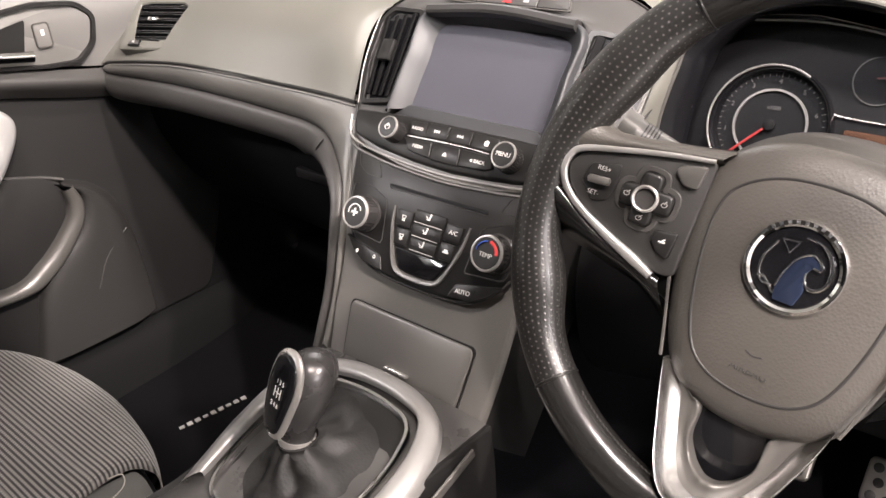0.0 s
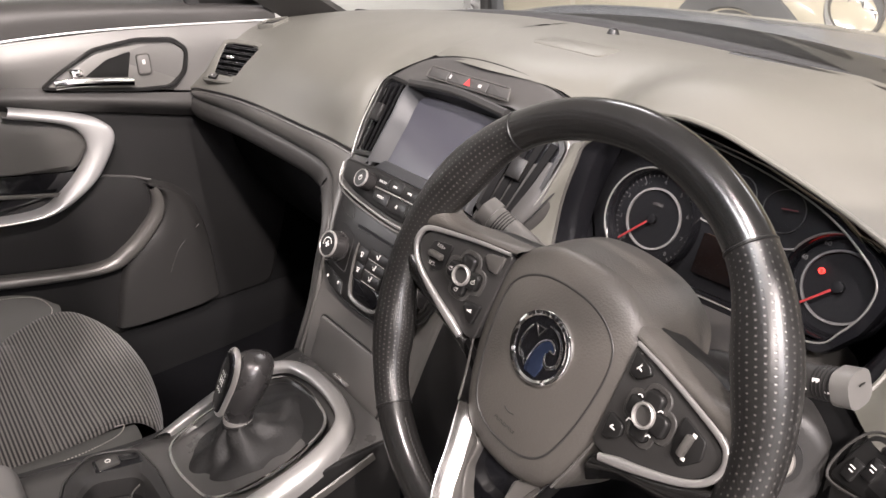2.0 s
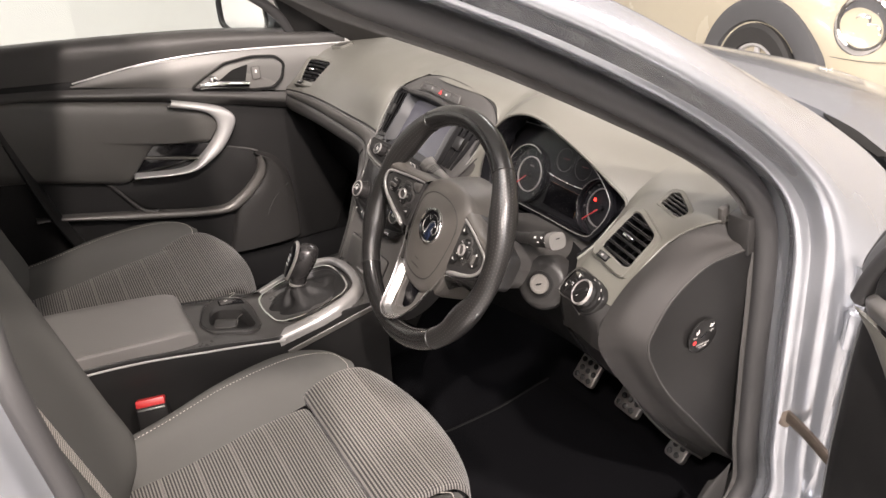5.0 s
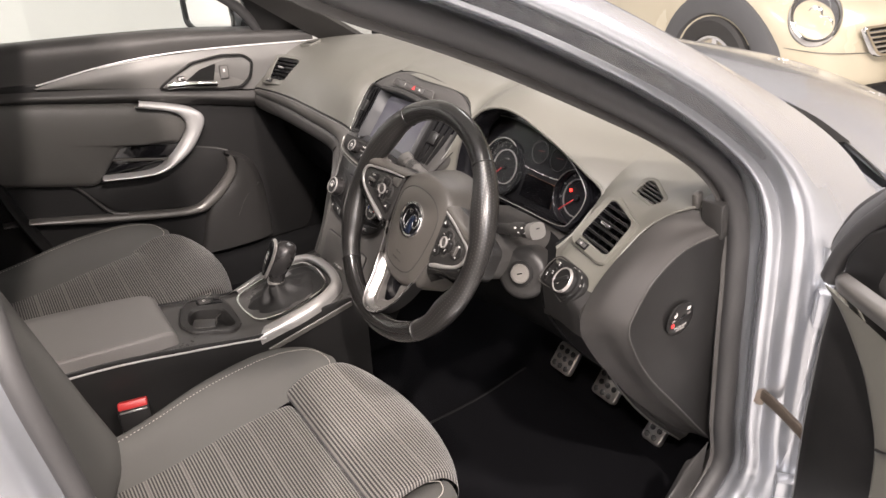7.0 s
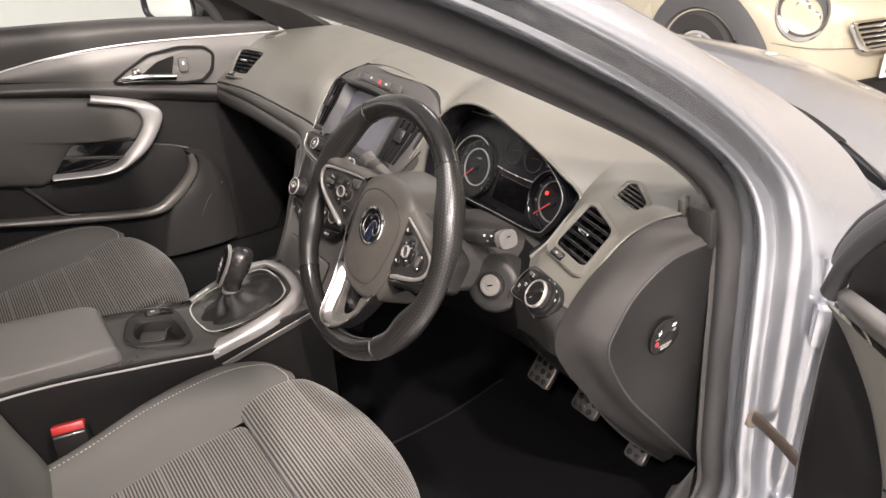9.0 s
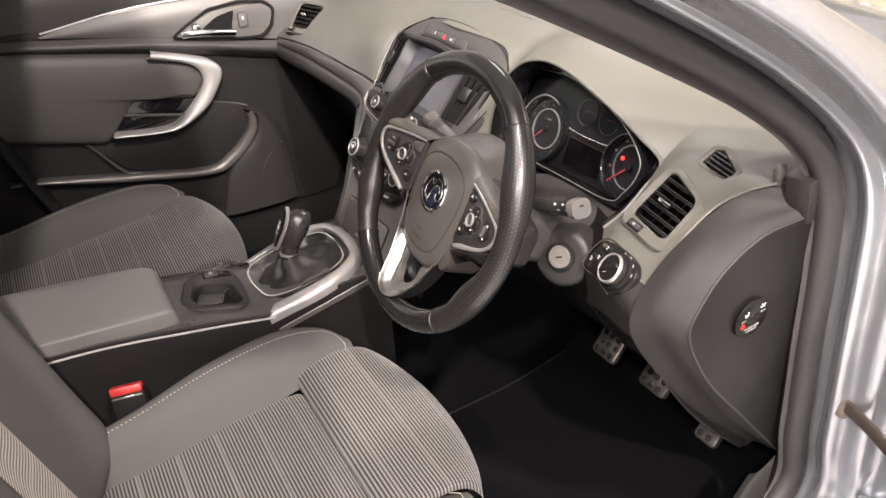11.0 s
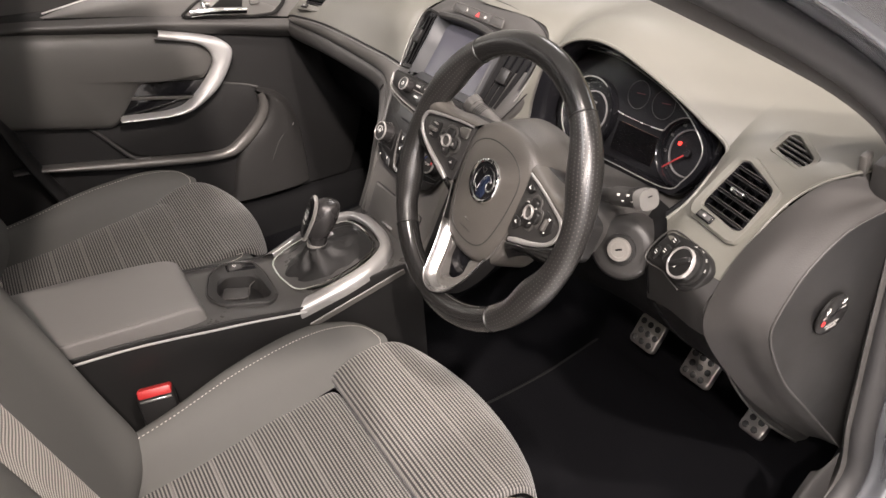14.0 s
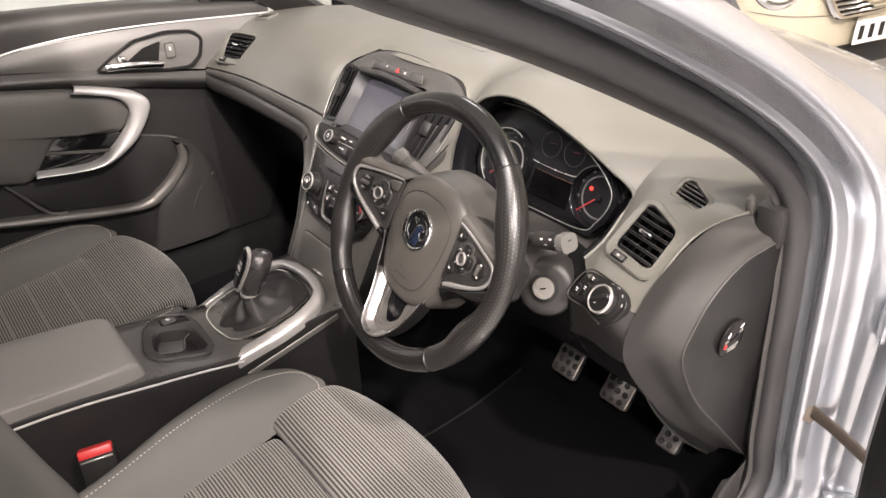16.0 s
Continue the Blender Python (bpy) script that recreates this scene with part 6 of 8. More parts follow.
SKIN = [(0.002, 0.0005), (0.15, 0.0004), (0.30, 0.0001), (0.46, -0.0008), (0.62, -0.0025), (0.76, -0.0050), (0.86, -0.0080), (0.93, -0.0112), (0.975, -0.0150), (1.0, -0.0200), (1.012, -0.0260)]


def skin_ring(f_, z):
    return pad_ring(f_, -0.022 * (1 - min(f_, 1.0)), z)


def skin_height(f_):
    for (a0, z0), (a1, z1) in zip(SKIN, SKIN[1:]):
        if f_ <= a1:
            return z0 + (z1 - z0) * (f_ - a0) / (a1 - a0)
    return SKIN[-1][1]


pad = part("airbag_pad", grid_mesh([skin_ring(f_, z) for f_, z in SKIN], closed_v=True), PAD, wheel, "grained charcoal airbag pad", smooth=80)
part("hub", grid_mesh([skin_ring(1.008, -0.0262), pad_ring(1.03, 0.003, -0.040), pad_ring(1.06, 0.007, -0.060), pad_ring(1.08, 0.010, -0.082), pad_ring(0.9, 0.012, -0.086)], closed_v=True), PAD, wheel, "charcoal hub shell", smooth=60)
FS = 0.745
part("pad_line", tube(skin_ring(FS, skin_height(FS) + 0.0002)[::3], ring_shape(0.0010, 0.0005, 6), 110, closed=True, up=WZ), LOWDASH, pad, "fine moulded line")
words("pad_text", "AIRBAG", WM @ pose(-0.002, -0.0765, -0.0020, -14), 0.0070, LOWDASH, pad)
part("pad_mark", tube(on_wheel([(-0.008, -0.0640, -0.0007), (-0.003, -0.0660, -0.0009), (0.003, -0.0650, -0.0008)]), ring_shape(0.0007, 0.0005, 6), 8, up=WZ), LOWDASH, pad, "moulded mark")
# hub-side spokes with their switch panels
for s in (-1, 1):
    part("spoke", plate(outline([(s * 0.172, 0.030), (s * 0.12, 0.046), (s * 0.05, 0.056), (s * 0.045, -0.070), (s * 0.085, -0.058), (s * 0.130, -0.040), (s * 0.172, -0.022)], 0.012), WM @ pose(0, 0, -0.052), 0.026, 0.006), BLACK, wheel, "black side spoke")

    def side(rows):
        return [on_wheel([(s * x, y, z) for x, y, z in (r if s < 0 else r[::-1])]) for r in rows]

    BR = [[(0.178, 0.072, -0.010), (0.150, 0.044, -0.020), (0.112, 0.047, -0.030), (0.060, 0.054, -0.040)], [(0.176, 0.056, 0.009), (0.150, 0.0435, 0.001), (0.112, 0.0445, -0.010), (0.060, 0.053, -0.022)], [(0.176, 0.038, 0.0135), (0.148, 0.0365, 0.0085), (0.112, 0.0415, 0.000), (0.062, 0.050, -0.012)], [(0.171, 0.023, 0.0105), (0.146, 0.0295, 0.0070), (0.112, 0.0365, 0.001), (0.066, 0.0445, -0.006)], [(0.167, 0.020, -0.004), (0.146, 0.026, -0.006), (0.112, 0.033, -0.010), (0.066, 0.041, -0.016)]]
    part("leather_bridge", sheet(side(BR), 18, 24), PAD, wheel, "charcoal leather over the spoke", smooth=75)
    LB = [[(0.166, -0.004, -0.004), (0.131, -0.024, -0.008), (0.100, -0.036, -0.012), (0.080, -0.043, -0.014)], [(0.170, -0.006, 0.0100), (0.132, -0.0285, 0.0050), (0.100, -0.0405, -0.001), (0.078, -0.047, -0.005)], [(0.164, -0.024, 0.006), (0.130, -0.039, -0.001), (0.097, -0.050, -0.008), (0.072, -0.062, -0.012)], [(0.166, -0.040, -0.012), (0.130, -0.050, -0.022), (0.095, -0.060, -0.030), (0.066, -0.082, -0.034)]]
    part("lower_bridge", sheet(side(LB), 14, 18), LEATHER, wheel, "black leather below the switch panel", smooth=75)
    CP_ = WM @ pose(s * 0.070, 0, -0.0075) @ pose(0, 0, 0, 0, -s * 8.5, 0)

    def cp(x, y, z=0.0):
        return CP_ @ pose(s * (x - 0.070), y, z)

    def cq(pts):
        return [(s * (x - 0.070), y) for x, y in pts]

    CT = [(0.068, 0.042), (0.120, 0.034), (0.158, 0.023), (0.166, 0.012), (0.163, 0.000), (0.150, -0.013), (0.120, -0.027), (0.082, -0.042), (0.070, -0.040)]
    ctl = part("control_panel", plate(outline(cq(CT), 0.005), CP_ @ pose(0, 0, -0.006), 0.0075, 0.0012), LOWDASH, wheel, "dark control panel with buttons")
    EO = [(0.070, 0.0420, 0.6), (0.100, 0.0375, 0.75), (0.130, 0.0315, 0.85), (0.1585, 0.0245, 1.0), (0.1668, 0.0170, 1.0), (0.1678, 0.0060, 1.0), (0.1610, -0.0060, 1.0), (0.146, -0.0170, 1.1), (0.120, -0.0292, 1.35), (0.100, -0.0372, 1.6), (0.0845, -0.0440, 1.2)]
    path = [CP_ @ Vector((s * (x - 0.070), y, 0.0030)) for x, y, _ in EO]
    wid = [w for _, _, w in EO]

    def breadth(q, wid=wid):
        k = min(int(q * (len(wid) - 1)), len(wid) - 2)
        return wid[k] + (wid[k + 1] - wid[k]) * (q * (len(wid) - 1) - k)

    part("chrome_edge", tube(path, ring_shape(0.0025, 0.0022, 12, 3), 70, up=CP_.to_3x3() @ Vector((0, 0, 1)), scale=breadth), SATIN, ctl, "satin chrome edge")
    cx, cy = 0.1045, 0.0045
    for w, h in ((0.037, 0.0155), (0.0155, 0.037)):
        part("cross_button", plate(rect(w, h, 0.005), cp(cx, cy, 0.0012), 0.0062 if w > h else 0.0060, 0.0022), BLACK, ctl, "four-way rocker button")
    part("button_well", frame_ring(rect(0.0455, 0.0245, 0.010), rect(0.0375, 0.0160, 0.006), cp(cx, cy, 0.0010), 0.0018, 0.0006), PLASTIC, ctl)
    part("button_well", frame_ring(rect(0.0245, 0.0455, 0.010), rect(0.0160, 0.0375, 0.006), cp(cx, cy, 0.0011), 0.0018, 0.0006), PLASTIC, ctl)
    part("button_ring", lathe([(0.0094, 0), (0.0094, 0.0085), (0.0084, 0.0094), (0.0072, 0.0086), (0.0070, 0.005)], cp(cx, cy, 0.0012), 32), CHROMEDGE, ctl, "chrome ring button")
    part("button_centre", lathe([(0.0072, 0.0055), (0.0066, 0.0068), (0, 0.0064)], cp(cx, cy, 0.0012), 24), PLASTIC, ctl)
    for dx, dy, tl in ((0.0135, 0, 0), (-0.0135, 0, 20), (0, 0.0135, -20), (0, -0.0135, 0)):
        if s > 0:
            dx, dy = (dx - dy) * 0.72, (dx + dy) * 0.72
        m = cp(cx + dx, cy + dy, 0.0076) @ pose(0, 0, 0, 0, 0, tl)
        if s < 0 and dy <= 0:
            part("button_mark", join(frame_ring(ring_shape(0.0022, 0.0018, 14), ring_shape(0.0017, 0.0013, 14), m, 0.0003, 0.0001), block(m @ pose(0.001, 0.0014, 0.0001, 0, 0, 45), 0.003, 0.0006, 0.0003, 0)), DIMWHITE, ctl, "small white symbol")
        elif s > 0:
            part("button_mark", join(block(m @ pose(-0.0008, 0, 0, 0, 0, 55), 0.0032, 0.0008, 0.0004, 0), block(m @ pose(0.0010, 0.0008, 0, 0, 0, -10), 0.0026, 0.0008, 0.0004, 0)), WHITE, ctl, "small white symbol")
    part("rocker_pad", plate(outline(cq([(0.128, 0.0215), (0.150, 0.0165), (0.153, 0.004), (0.142, -0.0085), (0.131, -0.0055), (0.128, 0.006)]), 0.003), CP_ @ pose(0, 0, 0.0010), 0.0022, 0.0008), BLACK, ctl, "black toggle surround")
    part("rocker", block(cp(0.1400, 0.0065, 0.0055) @ pose(0, 0, 0, 0, 0, -s * 4), 0.0165 if s < 0 else 0.0055, 0.0058 if s < 0 else 0.0165, 0.006, 0.002), TRIM, ctl, "satin grey toggle")
    b1 = part("button", plate(outline(cq([(0.0725, 0.0375), (0.0895, 0.0335), (0.0930, 0.0290), (0.0845, 0.0205), (0.0745, 0.0205)]), 0.003), CP_ @ pose(0, 0, 0.0010), 0.0040, 0.0012), TRIM if s < 0 else BLACK, ctl, "flat corner button")
    b2 = part("button", plate(outline(cq([(0.0755, -0.0105), (0.0915, -0.0125), (0.0930, -0.0205), (0.0850, -0.0285), (0.0775, -0.0300)]), 0.003), CP_ @ pose(0, 0, 0.0010), 0.0040, 0.0012), BLACK, ctl, "flat corner button")
    part("button_mark", join(block(cp(0.0845, -0.0195, 0.0052), 0.0048, 0.0010, 0.0004, 0), block(cp(0.0835, -0.0180, 0.0052) @ pose(0, 0, 0, 0, 0, 40), 0.0024, 0.0010, 0.0004, 0)), WHITE, ctl, "small white symbol")
    if s < 0:
        words("button_text", "RES+", cp(0.1395, 0.0150, 0.0034), 0.0046, DIMWHITE, ctl)
        words("button_text", "SET-", cp(0.1420, -0.0030, 0.0034), 0.0046, DIMWHITE, ctl)
    else:
        part("button_mark", join(block(cp(0.0815, 0.0290, 0.0052) @ pose(0, 0, 0, 0, 0, 60), 0.0052, 0.0010, 0.0004, 0), block(cp(0.0830, 0.0280, 0.0052) @ pose(0, 0, 0, 0, 0, -20), 0.0040, 0.0010, 0.0004, 0)), WHITE, ctl, "small white symbol")
        for y in (0.0150, -0.0025):
            part("button_mark", block(cp(0.1415, y, 0.0034), 0.0032, 0.0026, 0.0003, 0), WHITE, ctl, "small white symbol")
    part("side_line", tube(on_wheel([(s * x, y, z) for x, y, z in ((0.0757, 0.037, -0.0045), (0.0800, 0.010, -0.006), (0.0775, -0.018, -0.007), (0.0715, -0.045, -0.008), (0.0655, -0.067, -0.008), (0.0585, -0.092, -0.006))]), ring_shape(0.0012, 0.0010, 8), 40, up=WZ), TRIM, wheel, "fine satin line beside the pad")
badge = part("badge", lathe([(0.0305, -0.004), (0.0305, 0.0012), (0.0292, 0.0030), (0.0272, 0.0034), (0.0254, 0.0022), (0.0248, -0.001)], WM @ pose(0, -0.005, 0.0002), 56), CHROME, wheel, "round chrome badge")
BG = WM @ pose(0, -0.005, 0.0008) @ pose(0, 0, 0, 0, 0, 9)
part("field", lathe([(0.0252, -0.002), (0.0248, 0.0002), (0, 0.0006)], BG, 40), GLOSS, badge, "gloss black field")
part("emblem", tube([BG @ Vector((x, y, 0.0010)) for x, y in [(0.004, 0.0195), (0.013, 0.0165), (0.0195, 0.009), (0.0215, -0.001), (0.0190, -0.0085), (0.0125, -0.0115), (0.0080, -0.0085), (0.0072, -0.0015)]], ring_shape(0.0010, 0.0008, 8), 40, up=WZ, scale=lambda q: 0.6 + 1.1 * math.sin(math.pi * q)), CHROME, badge, "plain chrome emblem line")
part("emblem", plate(outline([(-0.009, -0.0215), (0.004, -0.0235), (0.0085, -0.0130), (0.0065, -0.0035), (0.0110, 0.0020), (0.0155, 0.0010), (0.0145, 0.0055), (0.0090, 0.0095), (0.0010, 0.0055), (-0.0050, -0.0040), (-0.0085, -0.0130)], 0.0015), BG, 0.0016, 0.0007), BADGEBLUE, badge, "emblem shape coloured with a dark blue reflection")
part("emblem", tube([BG @ Vector((x, y, 0.0016)) for x, y in [(-0.0085, -0.0130), (-0.0050, -0.0040), (0.0010, 0.0055), (0.0090, 0.0095), (0.0145, 0.0055), (0.0155, 0.0010), (0.0110, 0.0020)]], ring_shape(0.0008, 0.0007, 8), 30, up=WZ), CHROME, badge)
part("emblem", tube([BG @ Vector((x, y, 0.0011)) for x, y in [(-0.0115, 0.0150), (-0.0185, 0.0040), (-0.0195, -0.0060), (-0.0165, -0.0120), (-0.0100, -0.0130)]], ring_shape(0.0008, 0.0007, 8), 24, up=WZ), CHROME, badge)
part("emblem", tube([BG @ Vector((x, y, 0.0011)) for x, y in [(-0.0190, -0.0080), (-0.0150, -0.0095), (-0.0090, -0.0180)]], ring_shape(0.0009, 0.0007, 8), 12, up=WZ), CHROME, badge)
part("emblem", frame_ring([(-0.0105, 0.0175), (0.0020, 0.0165), (-0.0040, 0.0075)], [(-0.0080, 0.0158), (-0.0004, 0.0152), (-0.0041, 0.0098)], BG, 0.0014, 0.0004), CHROME, badge, "small chrome wedge")
for k in range(9):
    a = radians(50 + k * 10)
    part("letter_bar", block(BG @ pose(0.0279 * math.cos(a), 0.0279 * math.sin(a), 0.0026, 0, 0, 50 + k * 10 - 90), 0.0026, 0.0028, 0.0006, 0), BLACK, badge)
# lower spoke: a silver V with a dark well between its arms
LEG_O = [(0.0555, -0.0915, -0.006), (0.0520, -0.108, -0.004), (0.0440, -0.132, 0.000), (0.0345, -0.154, 0.008), (0.0235, -0.1685, 0.0150), (0.0100, -0.1750, 0.0175), (0.0, -0.1762, 0.0178)]
LEG_I = [(0.0530, -0.0950, -0.004), (0.0405, -0.110, -0.003), (0.0325, -0.132, 0.001), (0.0245, -0.150, 0.008), (0.0155, -0.1615, 0.0145), (0.0065, -0.1655, 0.0170), (0.0, -0.1662, 0.0172)]


def both_legs(leg, dz, sc=1.0):
    full = [(-x * sc, y, z + dz) for x, y, z in leg] + [(x * sc, y, z + dz) for x, y, z in leg[-2::-1]]
    return on_wheel(full)


low = part("lower_spoke", plate(outline([(-0.050, -0.085), (0.050, -0.085), (0.036, -0.130), (0.018, -0.168), (-0.018, -0.168), (-0.036, -0.130)], 0.012), WM @ pose(0, 0, -0.034), 0.014, 0.004), GLOSS, wheel, "gloss black lower spoke")
OUT, INN = both_legs(LEG_O, 0), both_legs(LEG_I, 0)
part("arm_side", sheet([both_legs(LEG_O, -0.030, 0.95), both_legs(LEG_O, -0.0015)], 4, 110), BLACK, low, "black outer side of the arms")
part("silver_arm", sheet([both_legs(LEG_O, -0.002), [p.lerp(q, 0.05) + WZ * 0.0018 for p, q in zip(OUT, INN)], [p.lerp(q, 0.15) + WZ * 0.0012 for p, q in zip(OUT, INN)], [p.lerp(q, 0.40) - WZ * 0.0060 for p, q in zip(OUT, INN)], both_legs(LEG_I, -0.014)], 24, 110), ARMS, low, "satin silver spoke arm", smooth=60)
FACE_I = [(0.0300, -0.1100, -0.012), (0.0235, -0.116, -0.012), (0.0225, -0.136, -0.010), (0.0150, -0.148, -0.006), (0.0070, -0.1535, -0.002), (0.003, -0.1545, 0.000), (0.0, -0.1548, 0.000)]
part("inner_slope", sheet([both_legs(LEG_I, -0.0138), [p.lerp(q, 0.5) - WZ * 0.001 for p, q in zip(both_legs(LEG_I, -0.0138), both_legs(FACE_I, 0))], both_legs(FACE_I, 0), both_legs(FACE_I, -0.012)], 14, 90), TRIM, low, "satin grey slope inside the arms", smooth=60)

# ---------- steering column ----------
column = thing("steering_column", (0.40, 0.15, 0.82), "dark grey steering column shroud with ignition lock", "steering column")
shr = []
for y, zc, hw, hh in ((0.035, 0.860, 0.060, 0.038), (0.07, 0.850, 0.085, 0.044), (0.12, 0.836, 0.098, 0.044), (0.20, 0.812, 0.104, 0.040), (0.30, 0.785, 0.10, 0.04)):
    shr.append([(0.40 + hw * math.copysign(abs(math.cos(a)) ** 0.6, math.cos(a)), y + 0.02 * math.sin(a), zc + hh * math.copysign(abs(math.sin(a)) ** 0.6, math.sin(a))) for a in [2 * math.pi * k / 16 for k in range(17)]])
part("shroud", sheet(shr, 24, 48), PLASTIC, column, "moulded column shroud")
IG = basis((0.520, 0.112, 0.826), (0.86, 0.42, 0.0), (-0.15, 0.3, 0.94))
part("lock_housing", lathe([(0.044, -0.05), (0.043, -0.012), (0.038, -0.006), (0.030, -0.004), (0.0, -0.004)], IG, 36), LOWDASH, column, "round lock housing")
lk = part("ignition_lock", lathe([(0.0160, -0.004), (0.0160, 0.002), (0.0148, 0.0035), (0.0105, 0.0035), (0.0100, 0.0028), (0.0, 0.0028)], IG, 32), LOCK, column, "bright round ignition lock")
part("key_slot", block(IG @ pose(0, 0, 0.0024, 0, 0, 20), 0.009, 0.0022, 0.001, 0), GLOSS, lk)
part("lock_collar", lathe([(0.021, -0.005), (0.021, -0.001), (0.0160, 0.0), (0.0160, -0.005)], IG, 32), BLACK, column)


def stalk(name, root, tip, r, shade, end, label):
    st = thing(name, root, label, "column stalk")
    root, tip = Vector(root), Vector(tip)
    d = (tip - root).normalized()
    part("stem", tube([root, root + d * 0.03, root.lerp(tip, 0.55)], ring_shape(r * 0.85, r * 0.7, 14), 14), shade, st, "moulded stem")
    part("barrel", tube([root.lerp(tip, 0.5), root.lerp(tip, 0.75), tip - d * 0.008], ring_shape(r * 1.08, r * 0.95, 16), 12), shade, st, "ribbed barrel")
    for k in range(5):
        c = root.lerp(tip, 0.80) + d * 0.0028 * k
        part("rib", tube([c, c + d * 0.0012], ring_shape(r * 1.11, r * 0.98, 16), 2, smooth=False), BLACK, st)
    part("end_cap", tube([tip - d * 0.009, tip - d * 0.003, tip + d * 0.004], ring_shape(r * 1.12, r, 18, 3), 6), end, st, "grey end button")
    q = basis(root.lerp(tip, 0.66), d, Vector((0, 0.25, 0.97)))
    for k in range(4):
        part("symbol", block(q @ pose(0.002 + k * 0.009, 0.003 - (k % 2) * 0.006, r * 1.02), 0.005, 0.003, 0.0006, 0), WHITE, st)
    for k in range(2):
        part("end_mark", block(basis(tip + d * 0.0045, d.cross(Vector((0, 0, 1))), (0, 0, 1)) @ pose(0, -0.004 + 0.008 * k, 0), 0.006, 0.0015, 0.0006, 0), BLACK, st)


stalk("wiper_stalk", (0.455, 0.112, 0.882), (0.563, 0.107, 0.921), 0.0128, LOWDASH, STALK, "dark grey wiper stalk with a pale grey end")
# paler plastic than the wiper stalk: light on this one is coloured in
stalk("indicator_stalk", (0.330, 0.115, 0.872), (0.217, 0.085, 0.938), 0.0125, STALK, STALK, "indicator stalk beside the wheel, paler for the light on it")

# ---------- centre console ----------
console = thing("centre_console", (0.01, -0.35, 0.3), "black centre console with silver gaiter ring, tray and padded armrest", "centre console")
CP = [(0.02, 0.630, 0.122), (-0.08, 0.626, 0.114), (-0.19, 0.605, 0.102), (-0.33, 0.629, 0.097), (-0.52, 0.657, 0.097), (-0.85, 0.665, 0.098)]
XC = 0.008
rows = []
for y, z, hw in CP:
    rows.append([(XC - hw - 0.004, y, 0.28), (XC - hw - 0.004, y, z - 0.10), (XC - hw, y, z - 0.012), (XC - hw + 0.010, y, z), (XC - hw * 0.4, y, z - 0.05), (XC + hw * 0.4, y, z - 0.05), (XC + hw - 0.010, y, z), (XC + hw, y, z - 0.012), (XC + hw + 0.004, y, z - 0.10), (XC + hw + 0.004, y, 0.28)])
part("body", sheet(rows, 40, 60), BLACK, console, "black moulded console body")
for s in (-1, 1):
    part("chrome_strip", tube([(XC + s * (hw + 0.001), y, z - 0.006) for y, z, hw in CP[2:]], ring_shape(0.0016, 0.0022, 8), 30), SILVER, console, "thin bright edge strip")
    part("silver_lip", tube([(XC + s * 0.121, -0.01, 0.622), (XC + s * 0.120, -0.09, 0.603), (XC + s * 0.115, -0.190, 0.577)], ring_shape(0.002, 0.006, 8, 3), 20), TRIM, console)
GM = basis((XC + 0.003, -0.112, 0.6275), (1, 0, 0), (0, 0.976, 0.215))
RO = [(-0.062, -0.080), (-0.010, -0.086), (0.058, -0.076), (0.076, -0.030), (0.078, 0.030), (0.064, 0.080), (0.0, 0.090), (-0.056, 0.082), (-0.072, 0.04), (-0.074, -0.03)]
ring = part("gaiter_ring", frame_ring(outline([(x * 1.03, y * 1.03) for x, y in RO], 0.042, 8), outline([(x * 0.98, y * 0.98) for x, y in RO], 0.042, 8), GM @ pose(0, 0, -0.002), 0.008, 0.002), CHROME, console, "bright ring round the gaiter")
ARCH_IN = [(0.082, -0.070, 0.001), (0.086, -0.030, 0.002), (0.088, 0.015, 0.003), (0.083, 0.055, 0.004), (0.066, 0.086, 0.004), (0.035, 0.097, 0.004), (0.0, 0.100, 0.004)]
ARCH_OUT = [(0.099, -0.094, -0.008), (0.106, -0.045, -0.005), (0.111, 0.0, -0.003), (0.108, 0.050, 0.0), (0.085, 0.096, 0.001), (0.045, 0.115, 0.002), (0.0, 0.119, 0.002)]


def whole_arch(k, lift):
    """One line of the arch: k of the way out, raised by lift, on both sides of the lever."""
    line = [tuple(p + (q - p) * k for p, q in zip(u, v)) for u, v in zip(ARCH_IN, ARCH_OUT)]
    return [GM @ Vector((s * x, y, z + lift)) for s, side in ((1, line), (-1, line[-2::-1])) for x, y, z in side]


part("front_arch", sheet([whole_arch(k, h) for k, h in ((0.0, -0.006), (0.02, 0.003), (0.45, 0.006), (0.92, 0.002), (1.02, -0.012))], 16, 90), ARCHS, console, "broad satin silver arch round the gaiter", smooth=60)
part("well", plate(outline([(x * 0.98, y * 0.98) for x, y in RO], 0.03, 6), GM @ pose(0, 0, -0.012), 0.008, 0), BLACK, console)
# satin deck with a sunk tray
fine = spline([(y, z, hw) for y, z, hw in CP], 90)
DK = []
for y, z, hw in fine:
    sunk = -0.308 < y < -0.230
    cols = [(-hw + 0.003, -0.004), (-hw + 0.010, 0.002), (-0.060, 0.006), (-0.046, 0.006), (-0.036, -0.030 if sunk else 0.006), (0.052, -0.030 if sunk else 0.006), (0.062, 0.006), (hw - 0.012, 0.003), (hw - 0.001, -0.004)]
    DK.append([Vector((XC + x, y, z + h)) for x, h in cols])
part("deck", grid_mesh(DK), DECK, console, "dark satin console deck", smooth=50)
TM = basis((XC + 0.002, -0.270, 0.6245), (1, 0, 0), (0, 1, -0.165))
TO = outline([(0.018, -0.062), (-0.050, -0.040), (-0.086, -0.004), (-0.074, 0.048), (-0.030, 0.056), (0.052, 0.052), (0.072, 0.032), (0.054, -0.046)], 0.016)
